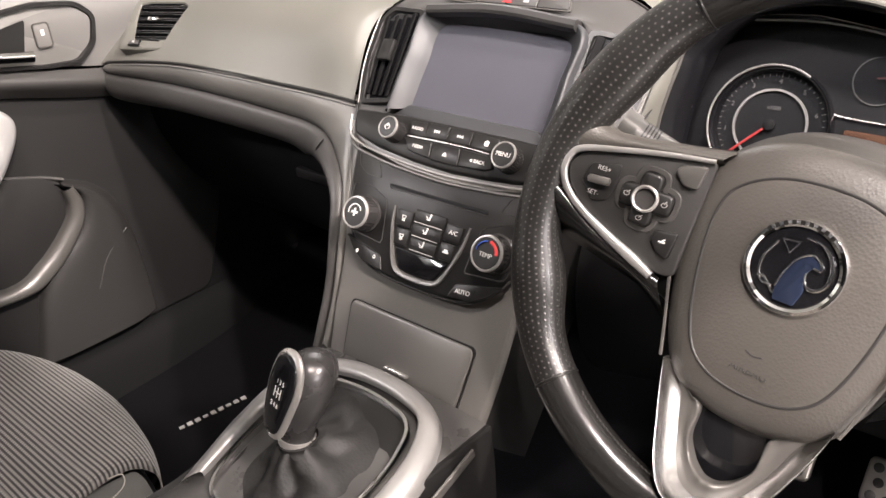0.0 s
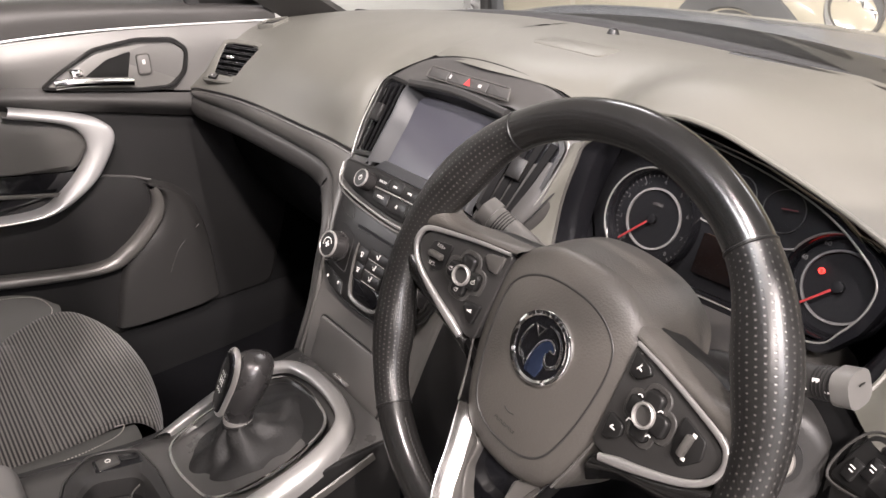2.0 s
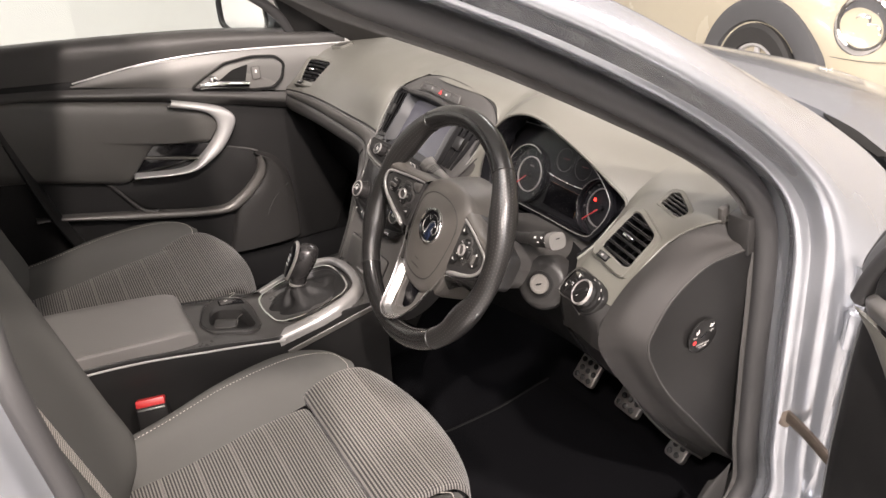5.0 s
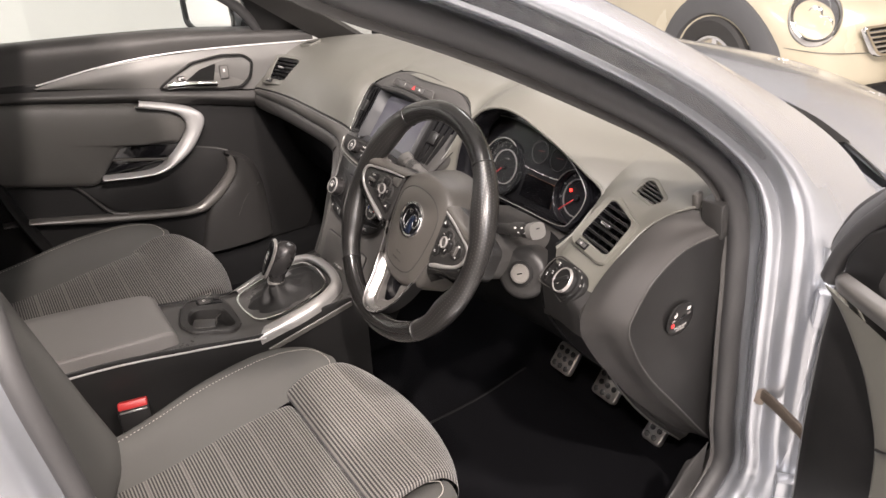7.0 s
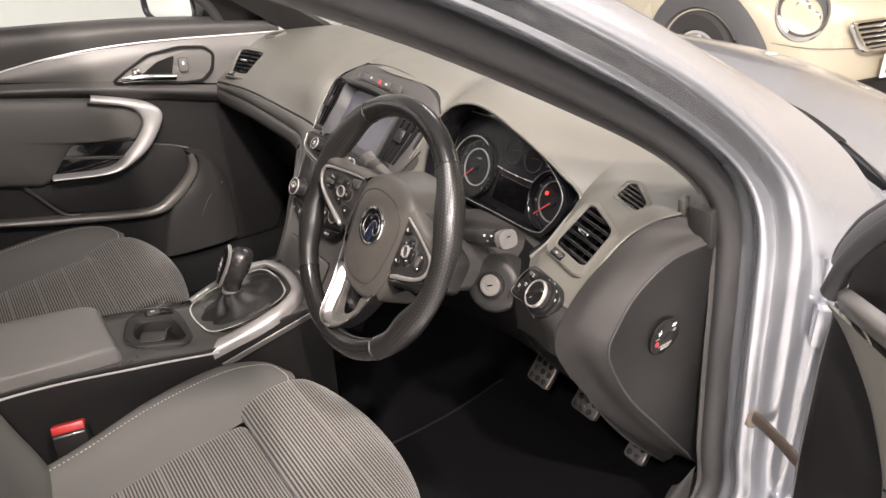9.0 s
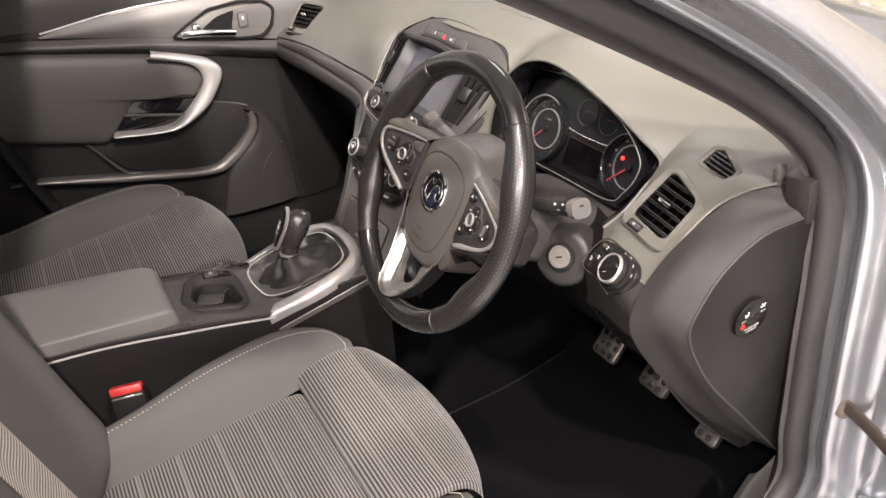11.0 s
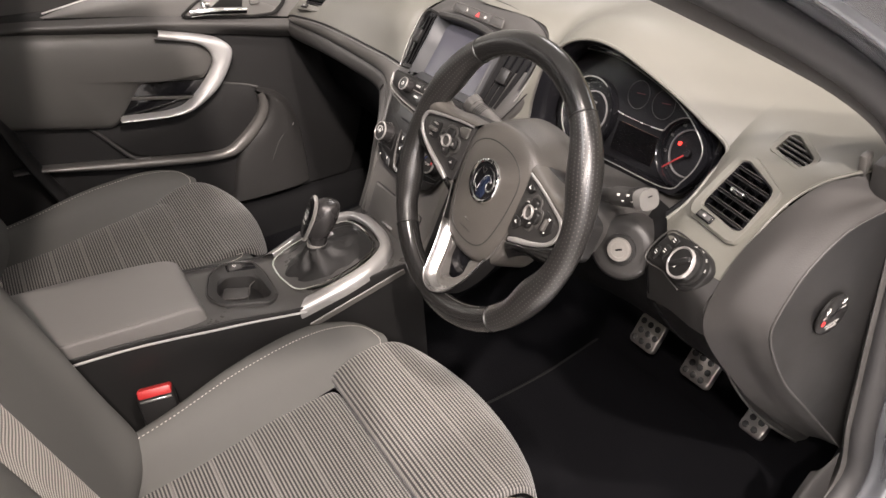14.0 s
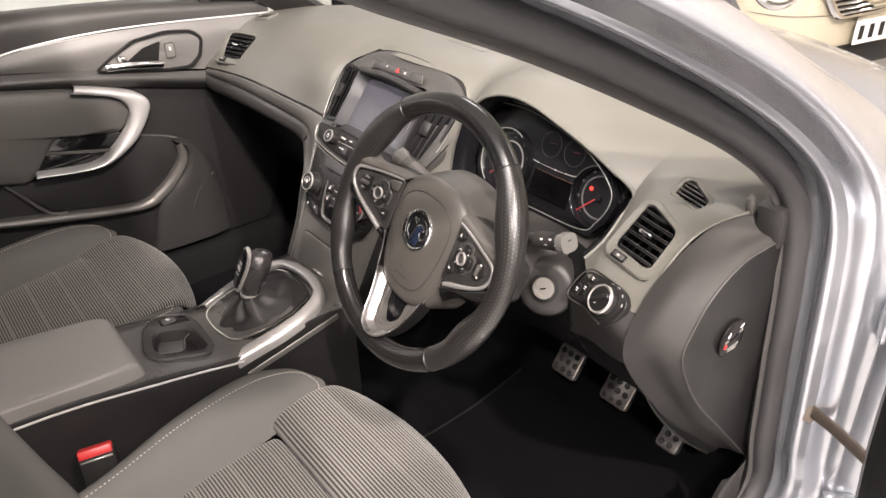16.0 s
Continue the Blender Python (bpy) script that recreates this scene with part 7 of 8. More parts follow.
TI = outline([(0.016, -0.040), (-0.018, -0.030), (-0.036, -0.010), (-0.026, 0.032), (-0.004, 0.038), (0.048, 0.040), (0.056, 0.030), (0.046, -0.032)], 0.010)
tray = part("tray_frame", frame_ring(TO, TI, TM @ pose(0, 0, -0.024), 0.029, 0.004), LOWDASH, console, "rounded storage tray")
part("tray_line", tube([TM @ Vector((x, y, 0.0035)) for x, y in TO[::2]], ring_shape(0.0012, 0.0012, 8), 70, closed=True), PLASTIC, tray, "fine edge of the tray")
part("tray_floor", plate(TI, TM @ pose(0, 0, -0.026), 0.0040, 0), BLACK, tray, "sunk tray floor")
part("tray_step", plate(outline([(0.012, -0.034), (-0.024, -0.020), (-0.012, 0.022), (0.022, 0.008)], 0.006), TM @ pose(0, 0, -0.023), 0.012, 0.002), PLASTIC, tray, "raised step in the tray")
part("tray_lip", tube([TM @ Vector(q) for q in ((0.014, -0.037, -0.009), (0.023, 0.006, -0.009), (-0.010, 0.022, -0.009), (-0.018, 0.033, -0.006))], ring_shape(0.0011, 0.0011, 8), 24), TRIM, tray, "bright lip of the tray step")
part("switch_plate", plate(outline([(-0.070, -0.004), (-0.064, 0.044), (-0.042, 0.046), (-0.046, -0.006)], 0.004), TM @ pose(0, 0, 0.0042), 0.0014, 0.0005), GLOSS, tray, "black parking brake switch plate")
eb = part("brake_switch", block(TM @ pose(-0.056, 0.010, 0.0078, 6, 0, 0), 0.017, 0.024, 0.005, 0.002), PLASTIC, tray, "parking brake switch")
part("brake_mark", frame_ring(ring_shape(0.0032, n=16), ring_shape(0.0022, n=16), TM @ pose(-0.056, 0.010, 0.0102, 6), 0.0005, 0.0001), WHITE, eb, "white ring mark")
# armrest
AR = []
for y, z, hw in ((-0.345, 0.650, 0.075), (-0.36, 0.668, 0.082), (-0.42, 0.676, 0.088), (-0.60, 0.690, 0.092), (-0.86, 0.70, 0.094)):
    AR.append([(XC - hw, y, z - 0.052), (XC - hw, y, z - 0.012), (XC - hw + 0.002, y, z - 0.003), (XC - hw + 0.009, y, z + 0.001), (XC - hw * 0.3, y, z + 0.002), (XC + hw * 0.3, y, z + 0.002), (XC + hw - 0.009, y, z + 0.001), (XC + hw - 0.002, y, z - 0.003), (XC + hw, y, z - 0.012), (XC + hw, y, z - 0.052)])
AR.insert(0, [(x, y - 0.002, min(z, 0.632)) for x, y, z in AR[0]])
part("armrest", sheet(AR, 30, 36), ARM, console, "padded grey armrest lid")
# gear lever
lever = thing("gear_lever", (XC, -0.11, 0.63), "gear lever with dark glossy knob and black leather gaiter", "gear lever")
rows = []
for h, k in ((-0.002, 1.04), (0.001, 0.93), (0.004, 0.80), (0.008, 0.67), (0.013, 0.54), (0.019, 0.43), (0.026, 0.34), (0.033, 0.28)):
    ring_pts = []
    for j in range(56):
        a = 2 * math.pi * j / 56
        w = 1 + (0.15 * math.sin(a * 4 + h * 110) + 0.09 * math.sin(a * 7 + h * 190 + 0.7)) * (1 - k * 0.75) + 0.09 * math.sin(a * 3 + 1.0 + h * 90)
        fold = 0.0058 * (0.7 * math.sin(a * 5 + k * 6) + 0.3 * math.sin(a * 9 - k * 11)) * max(0.0, 1 - ((k - 0.55) / 0.36) ** 2)
        ring_pts.append(GM @ Vector((0.060 * k * math.cos(a) * w - 0.002 * (1 - k), 0.080 * k * math.sin(a) * w * (1.0 if k > 0.3 else 0.8) - 0.007 * (1 - k), h - 0.004 + fold)))
    rows.append(ring_pts)
part("gaiter", grid_mesh([spline(r, 112, True) for r in rows], closed_v=True), GAITER, lever, "creased black leather gaiter", smooth=80)
part("gaiter_neck", tube([(0.011, -0.119, 0.606), (0.010, -0.119, 0.622), (0.0075, -0.1185, 0.638), (0.006, -0.118, 0.653)], ring_shape(0.0205, 0.0205, 24), 30, scale=lambda q: 1.5 - 0.55 * q + 0.07 * math.sin(q * 19)), GAITER, lever, "bunched leather neck")
FM = basis((0.006, -0.109, 0.697), (0.97, -0.20, 0.0), (0.0, 0.21, 0.978))
PM = FM @ pose(0, 0, 0, -12)
part("collar", tube([FM @ Vector((0, -0.048, 0)), FM @ Vector((0, -0.041, 0))], ring_shape(0.0178, 0.0178, 20), 6), EDGE, lever, "satin collar")
SHAPE = [(-0.0435, 0.0165, 0.0165, 0.0), (-0.036, 0.0168, 0.0172, 0.0), (-0.025, 0.0190, 0.0200, 0.001), (-0.008, 0.0245, 0.0250, -0.002), (0.010, 0.0272, 0.0272, -0.006), (0.028, 0.0250, 0.0250, -0.011), (0.039, 0.0170, 0.0180, -0.014), (0.0428, 0.006, 0.007, -0.015), (0.0434, 0.0004, 0.0004, -0.015)]
kb = [[FM @ Vector((rx * math.cos(2 * math.pi * j / 28), y, oz + rz * math.sin(2 * math.pi * j / 28))) for j in range(28)] for y, rx, rz, oz in SHAPE]
cols = [spline([r[j] for r in kb], 26) for j in range(28)]
knobm = part("knob", grid_mesh([[cols[j][i] for j in range(28)] for i in range(26)], closed_v=True), KNOB, lever, "dark metallic gear knob", smooth=80)
part("knob_stem", tube([(0.009, -0.119, 0.630), FM @ Vector((0, -0.045, 0)), FM @ Vector((0, -0.030, 0))], ring_shape(0.0145, 0.0145, 18), 10), KNOB, knobm)
PL = outline([(-0.012, -0.034), (0.006, -0.034), (0.013, -0.010), (0.0165, 0.010), (0.012, 0.026), (0.0, 0.031), (-0.013, 0.026), (-0.0185, 0.008), (-0.0175, -0.012)], 0.010)
part("shift_plate", plate([(x * 1.22, y * 1.22 + 0.003) for x, y in PL], PM @ pose(-0.001, 0.002, 0.0168), 0.0055, 0.002, 0.0015), GLOSS, knobm, "gloss black shift pattern plate")
part("chrome_loop", tube([PM @ Vector((x * 1.32 - 0.001, y * 1.28 + 0.005, 0.0172)) for x, y in PL[::4]], ring_shape(0.0026, 0.0036, 8), 70, closed=True), EDGE, knobm, "satin loop round the plate")
words("shift_text", "1 3 5", PM @ pose(0.001, 0.016, 0.0248), 0.0062, WHITE, knobm)
words("shift_text", "2 4 6", PM @ pose(-0.001, -0.006, 0.0248), 0.0062, WHITE, knobm)
for dx in (-0.005, 0, 0.005):
    part("shift_line", block(PM @ pose(dx, 0.006, 0.0248), 0.0006, 0.010, 0.0005, 0), WHITE, knobm)
part("shift_line", block(PM @ pose(0, 0.006, 0.0248), 0.0105, 0.0006, 0.0005, 0), WHITE, knobm)

# ---------- pedals ----------
def pedal(name, at, w, h, label, tilt=35):
    p = thing(name, (at[0], at[1], at[2] - 0.05), label, "pedal", group="foot pedals")
    m = basis(at, (1, 0, 0), (0, math.sin(radians(tilt)), math.cos(radians(tilt))))
    part("pad", plate(rect(w, h, 0.010), m @ pose(0, 0, -0.006), 0.012, 0.003), STEEL, p, "brushed steel pad")
    k = 0
    for iy in range(int(h / 0.019)):
        for ix in range(int(w / 0.019)):
            ox = 0.0085 * (iy % 2)
            px, py = -w / 2 + 0.012 + ix * 0.018 + ox * 0.5, -h / 2 + 0.012 + iy * 0.018
            if abs(px) < w / 2 - 0.006 and abs(py) < h / 2 - 0.006:
                part("stud", lathe([(0.0062, 0.004), (0.0062, 0.0072), (0.0046, 0.0080), (0, 0.0080)], m @ pose(px, py, 0), 12), RUBBER, p)
    part("arm", tube([(at[0], at[1] + 0.01, at[2]), (at[0], at[1] + 0.06, at[2] + 0.06), (at[0], at[1] + 0.05, at[2] + 0.22)], ring_shape(0.009, 0.012, 10), 14), BLACK, p)


pedal("clutch_pedal", (0.328, 0.400, 0.425), 0.062, 0.062, "steel clutch pedal with black rubber studs")
pedal("brake_pedal", (0.447, 0.415, 0.418), 0.066, 0.060, "steel brake pedal with black rubber studs")
pedal("accelerator_pedal", (0.560, 0.455, 0.375), 0.048, 0.090, "steel accelerator pedal with black rubber studs", 40)

# ---------- mats ----------
matp = thing("floor_mat", (-0.42, 0.1, 0.27), "black carpet floor mat with a woven pale name strip", "floor mat", group="floor mats")
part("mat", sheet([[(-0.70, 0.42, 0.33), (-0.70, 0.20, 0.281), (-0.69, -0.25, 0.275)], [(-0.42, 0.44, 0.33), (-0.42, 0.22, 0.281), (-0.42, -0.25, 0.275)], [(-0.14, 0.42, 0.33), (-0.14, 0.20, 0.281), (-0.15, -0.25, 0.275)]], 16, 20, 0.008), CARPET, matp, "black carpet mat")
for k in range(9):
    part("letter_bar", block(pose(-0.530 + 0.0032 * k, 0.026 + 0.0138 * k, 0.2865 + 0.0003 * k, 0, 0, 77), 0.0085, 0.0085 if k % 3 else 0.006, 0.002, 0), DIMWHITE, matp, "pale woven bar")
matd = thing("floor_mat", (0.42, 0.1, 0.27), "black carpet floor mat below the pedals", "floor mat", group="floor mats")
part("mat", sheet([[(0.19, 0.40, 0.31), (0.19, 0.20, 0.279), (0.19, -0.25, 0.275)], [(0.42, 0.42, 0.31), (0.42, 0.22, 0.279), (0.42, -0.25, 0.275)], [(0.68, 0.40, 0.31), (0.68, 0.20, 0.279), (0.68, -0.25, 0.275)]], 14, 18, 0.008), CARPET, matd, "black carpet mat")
part("edging", tube([(0.19, 0.40, 0.318), (0.19, 0.20, 0.287), (0.19, -0.25, 0.283)], ring_shape(0.003, 0.002, 8), 20), BLACK, matd, "sewn dark edging")

# ---------- seats ----------
def seat(name, s, ox, oy, label, back_y=0.0, rise=0.0):
    st = thing(name, (ox + s * 0.40, oy - 0.4, 0.27), label, "car seat", group="front seats")

    def at(x, y, z):
        return (ox + s * x, oy + y, z)

    def mirror_x(row):
        return [(0.80 - x, y, z) for x, y, z in row]

    BOL = [
        [(0.150, -0.095, 0.46), (0.158, -0.093, 0.52), (0.178, -0.090, 0.553), (0.205, -0.090, 0.556), (0.226, -0.098, 0.540)],
        [(0.102, -0.130, 0.45), (0.112, -0.130, 0.535), (0.146, -0.128, 0.572), (0.190, -0.128, 0.570), (0.228, -0.132, 0.545)],
        [(0.085, -0.205, 0.45), (0.094, -0.205, 0.545), (0.135, -0.205, 0.583), (0.192, -0.205, 0.573), (0.232, -0.205, 0.528)],
        [(0.108, -0.33, 0.45), (0.122, -0.33, 0.546), (0.160, -0.33, 0.586), (0.210, -0.33, 0.571), (0.246, -0.33, 0.516)],
        [(0.155, -0.46, 0.45), (0.168, -0.46, 0.540), (0.200, -0.46, 0.578), (0.236, -0.46, 0.566), (0.264, -0.46, 0.512)],
        [(0.185, -0.60, 0.45), (0.198, -0.60, 0.530), (0.222, -0.60, 0.566), (0.252, -0.60, 0.556), (0.276, -0.60, 0.508)],
    ]
    for k in range(2):
        rows = [mirror_x(r) if k else r for r in BOL]
        b = part("cushion_bolster", sheet([[at(*p) for p in r] for r in rows], 40, 26), CLOTH, st, "plain charcoal cloth bolster", smooth=80)
        line = [at(*(mirror_x([p])[0] if k else p)) for p in ((0.222, -0.112, 0.5535), (0.200, -0.104, 0.5655), (0.166, -0.128, 0.5775), (0.154, -0.205, 0.5855), (0.178, -0.33, 0.5880), (0.214, -0.46, 0.5795), (0.236, -0.60, 0.567))]
        fine = spline(line, 480)
        pieces = []
        for i in range(0, 476, 4):
            a, c = fine[i], fine[i + 2]
            d = (c - a)
            pieces.append(block(basis((a + c) / 2, d, (0, 0, 1)) @ pose(0, 0, 0), d.length * 0.9, 0.0009, 0.0012, 0))
        part("stitching", join(*pieces), THREAD, b, "pale stitching", smooth=0)
    front = ((-0.130, 0.528), (-0.165, 0.5445), (-0.210, 0.5420), (-0.30, 0.530), (-0.38, 0.519), (-0.46, 0.512), (-0.62, 0.508)) if rise else ((-0.196, 0.506), (-0.203, 0.524), (-0.224, 0.531), (-0.30, 0.526), (-0.38, 0.517), (-0.46, 0.512), (-0.62, 0.508))
    CEN = [[(0.224 + 0.004 * k, y, z - 0.012), (0.245, y, z - 0.001), (0.30, y, z + 0.004), (0.40, y, z + 0.003), (0.50, y, z + 0.004), (0.555, y, z - 0.001), (0.576 - 0.004 * k, y, z - 0.012)] for k, (y, z) in enumerate(front)]
    part("cushion_centre", sheet([[at(*p) for p in r] for r in CEN], 50, 40), STRIPE_Y, st, "cushion centre in pale and dark ribbed cloth", smooth=80)
    EXT = []
    for x, f in ((0.222, 0.0), (0.226, 0.004), (0.27, 0.022), (0.34, 0.036), (0.40, 0.040), (0.47, 0.036), (0.535, 0.022), (0.576, 0.004), (0.582, 0.0)):
        e = 0.012 if x in (0.222, 0.582) else 0.0
        EXT.append([(x, -0.190, 0.500), (x, -0.203, 0.535 - e - rise), (x, -0.193, 0.552 - e - rise), (x, -0.165, 0.565 - e - rise), (x, -0.125 + f * 0.4, 0.571 - e - rise * 0.6), (x, -0.090 + f * 0.8, 0.564 - e - rise * 0.3), (x, -0.068 + f, 0.542 - e), (x, -0.060 + f, 0.505), (x, -0.070 + f, 0.455)])
    part("thigh_support", sheet([[at(*p) for p in r] for r in EXT], 50, 46), STRIPE_Y, st, "padded thigh support in ribbed cloth", smooth=80)
    part("cushion_side", sheet([[at(*p) for p in r] for r in ([(0.10, -0.60, 0.46), (0.086, -0.3, 0.46), (0.10, -0.13, 0.46), (0.22, -0.07, 0.46), (0.40, -0.03, 0.46), (0.58, -0.07, 0.46), (0.70, -0.13, 0.46), (0.714, -0.3, 0.46), (0.70, -0.60, 0.46)], [(0.12, -0.60, 0.34), (0.11, -0.3, 0.34), (0.13, -0.15, 0.34), (0.23, -0.10, 0.34), (0.40, -0.07, 0.34), (0.57, -0.10, 0.34), (0.67, -0.15, 0.34), (0.69, -0.3, 0.34), (0.68, -0.60, 0.34)], [(0.14, -0.60, 0.285), (0.14, -0.3, 0.285), (0.16, -0.2, 0.285), (0.24, -0.15, 0.285), (0.40, -0.13, 0.285), (0.56, -0.15, 0.285), (0.64, -0.2, 0.285), (0.66, -0.3, 0.285), (0.66, -0.60, 0.285)])], 8, 50), BLACK, st, "black plastic seat base")
    lean = 0.27
    ROWS = []
    for z in (0.50, 0.56, 0.66, 0.78, 0.92, 1.05, 1.12):
        d = -lean * (z - 0.56) + back_y
        q = 0.03 if z < 0.53 else 0.0
        ROWS.append([(0.165, -0.66 + d, z), (0.155, -0.575 + d, z), (0.168, -0.520 + d - q, z), (0.215, -0.495 + d - q, z), (0.275, -0.518 + d - q, z), (0.325, -0.556 + d, z)])
    for k in range(2):
        part("backrest_bolster", sheet([[at(*p) for p in (mirror_x(r) if k else r)] for r in ROWS], 30, 30), CLOTH, st, "plain charcoal backrest bolster", smooth=80)
    BC = [[(x, -0.556 + c - lean * (z - 0.56) + back_y, z) for x, c in ((0.316, -0.012), (0.325, 0.004), (0.355, 0.005), (0.40, 0.002), (0.445, 0.005), (0.475, 0.004), (0.484, -0.012))] for z in (0.50, 0.56, 0.66, 0.78, 0.92, 1.05, 1.12)]
    part("backrest_centre", sheet([[at(*p) for p in r] for r in BC], 40, 36), STRIPE_Z, st, "backrest centre in pale ribbed cloth", smooth=80)
    part("backrest_shell", sheet([[at(x, -0.60 - t - lean * (z - 0.56) + back_y, z) for x, t in ((0.165, 0.04), (0.20, 0.10), (0.40, 0.13), (0.60, 0.10), (0.635, 0.04))] for z in (0.45, 0.7, 0.95, 1.12)], 12, 20, 0.01), CLOTH, st)
    part("recliner_cover", lathe([(0.05, 0), (0.05, 0.012), (0.04, 0.02), (0, 0.022)], basis(at(0.165, -0.58, 0.50), (0, s, 0), (0, 0, 1)), 24), GREYPL, st, "grey hinge cover")
    return st


seat("driver_seat", 1, 0.0, 0.0, "driver's seat in charcoal cloth with ribbed centre and pale stitching")
seat("passenger_seat", -1, 0.012, -0.105, "passenger seat in charcoal cloth with ribbed centre and pale stitching", rise=0.014)
buckle = thing("seat_belt_buckle", (0.148, -0.462, 0.50), "black seat belt buckle with a red release button", "seat belt buckle")
BM = basis((0.150, -0.455, 0.553), (0.22, 0.97, 0.02), (-0.12, 0.06, 0.99))
part("housing", block(BM @ pose(0, -0.018, 0), 0.054, 0.105, 0.026, 0.006), BLACK, buckle, "black housing")
# plastic button with a faint glow added to keep its red bright
part("button", block(BM @ pose(0, 0.034, 0.001, -20, 0, 0), 0.049, 0.014, 0.023, 0.003), glow("glowing_red_plastic", (0.75, 0.03, 0.03), 0.12), buckle, "red release button")
part("slot", block(BM @ pose(0, 0.0265, 0.0135), 0.046, 0.003, 0.002, 0.0005, 1), STEEL, buckle)

# ---------- passenger door ----------
pdoor = thing("passenger_door", (-0.79, -0.3, 0.36), "closed passenger door with silver trim, chrome handle and map pocket", "car door")
DM = basis((-0.795, 0, 0), (0, 1, 0), (0, 0, 1))


def dz(x):
    return DM @ pose(0, 0, x + 0.795)


# dark grey panel coloured nearly black for the shade on it
part("lower_panel", plate(outline([(-0.95, 0.37), (0.27, 0.37), (0.33, 0.55), (0.34, 0.84), (0.32, 0.93), (-0.95, 0.99)], 0.03), dz(-0.80), 0.052, 0.012), DOORSHADE, pdoor, "lower door panel darkened for shade")
part("window_ledge", sheet([[(-0.715, 0.335, 0.958), (-0.738, 0.0, 0.978), (-0.742, -0.211, 0.978), (-0.752, -0.40, 0.955), (-0.755, -0.95, 0.985)], [(-0.718, 0.335, 0.985), (-0.742, 0.0, 1.015), (-0.748, -0.211, 1.022), (-0.756, -0.40, 1.02), (-0.760, -0.95, 1.035)], [(-0.735, 0.34, 0.990), (-0.765, 0.0, 1.030), (-0.772, -0.211, 1.045), (-0.776, -0.40, 1.05), (-0.78, -0.95, 1.06)], [(-0.80, 0.34, 0.990), (-0.82, 0.0, 1.030), (-0.83, -0.4, 1.05), (-0.83, -0.7, 1.055), (-0.83, -0.95, 1.06)]], 14, 50), PLASTIC, pdoor, "dark grey ledge below the window")
part("chrome_line", tube([(-0.708, 0.335, 0.966), (-0.732, 0.0, 0.984), (-0.738, -0.211, 0.981), (-0.748, -0.395, 0.955)], ring_shape(0.0018, 0.0018, 8), 40), SILVER, pdoor, "thin bright line above the trim")
W0 = [(-0.748, -0.402, 0.948), (-0.742, -0.32, 0.966), (-0.737, -0.211, 0.976), (-0.733, -0.05, 0.981), (-0.728, 0.08, 0.978), (-0.718, 0.20, 0.972), (-0.704, 0.335, 0.962)]
W1 = [(-0.744, -0.395, 0.946), (-0.736, -0.32, 0.946), (-0.728, -0.211, 0.944), (-0.722, -0.05, 0.943), (-0.718, 0.08, 0.935), (-0.712, 0.20, 0.925), (-0.704, 0.335, 0.915)]
W2 = [(-0.744, -0.388, 0.944), (-0.740, -0.32, 0.934), (-0.733, -0.211, 0.918), (-0.728, -0.05, 0.890), (-0.724, 0.08, 0.866), (-0.718, 0.20, 0.845), (-0.71, 0.335, 0.83)]
part("trim_wing", sheet([W0, W1, W2], 14, 60, 0.006), WING, pdoor, "satin silver wing-shaped trim")
M1 = [(-0.745, -0.95, 0.975), (-0.742, -0.53, 0.955), (-0.735, -0.32, 0.932), (-0.728, -0.15, 0.908), (-0.722, 0.0, 0.878), (-0.718, 0.15, 0.850), (-0.71, 0.335, 0.828)]
M2 = [(-0.732, -0.95, 0.955), (-0.730, -0.53, 0.938), (-0.722, -0.32, 0.912), (-0.716, -0.15, 0.886), (-0.712, 0.0, 0.858), (-0.71, 0.15, 0.826), (-0.71, 0.335, 0.795)]
M3 = [(-0.748, -0.95, 0.935), (-0.746, -0.53, 0.922), (-0.742, -0.32, 0.895), (-0.740, -0.15, 0.865), (-0.738, 0.0, 0.835), (-0.738, 0.15, 0.80), (-0.738, 0.335, 0.77)]
part("middle_rail", sheet([M1, M2, M3], 10, 50, 0.004), PLASTIC, pdoor, "dark rolled middle rail")
# handle bowl
HB = [(-0.118, 0.902), (-0.085, 0.924), (-0.02, 0.958), (0.06, 0.966), (0.125, 0.958), (0.15, 0.935), (0.140, 0.890), (0.112, 0.866), (0.06, 0.869), (-0.02, 0.883)]
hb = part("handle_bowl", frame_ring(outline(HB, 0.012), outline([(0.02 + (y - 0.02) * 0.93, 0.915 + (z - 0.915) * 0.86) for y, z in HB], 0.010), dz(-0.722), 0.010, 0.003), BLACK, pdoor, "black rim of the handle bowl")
part("bowl_floor", plate(outline([(0.02 + (y - 0.02) * 0.95, 0.915 + (z - 0.915) * 0.90) for y, z in HB], 0.010), dz(-0.728), 0.008, 0.001), BAND, hb, "grey bowl floor")
# flat black plate put in for the shade behind the handle
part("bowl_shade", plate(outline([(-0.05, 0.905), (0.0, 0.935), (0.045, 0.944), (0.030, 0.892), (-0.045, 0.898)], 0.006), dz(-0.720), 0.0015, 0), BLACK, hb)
part("door_handle", tube([(-0.712, -0.092, 0.906), (-0.704, -0.06, 0.907), (-0.700, -0.02, 0.903), (-0.702, 0.036, 0.894)], ring_shape(0.0055, 0.008, 10), 24), CHROME, hb, "chrome pull handle")
part("handle_pivot", block(pose(-0.712, -0.055, 0.918, 0, 0, 0), 0.018, 0.022, 0.020, 0.005), CHROME, hb)
part("lock_button", plate(rect(0.022, 0.034, 0.005, 0.064, 0.918), dz(-0.720), 0.004, 0.001), ARM, hb, "grey lock button")
part("lock_rim", frame_ring(rect(0.025, 0.037, 0.006, 0.064, 0.918), rect(0.021, 0.033, 0.005, 0.064, 0.918), dz(-0.720), 0.005, 0.001), TRIM, hb)
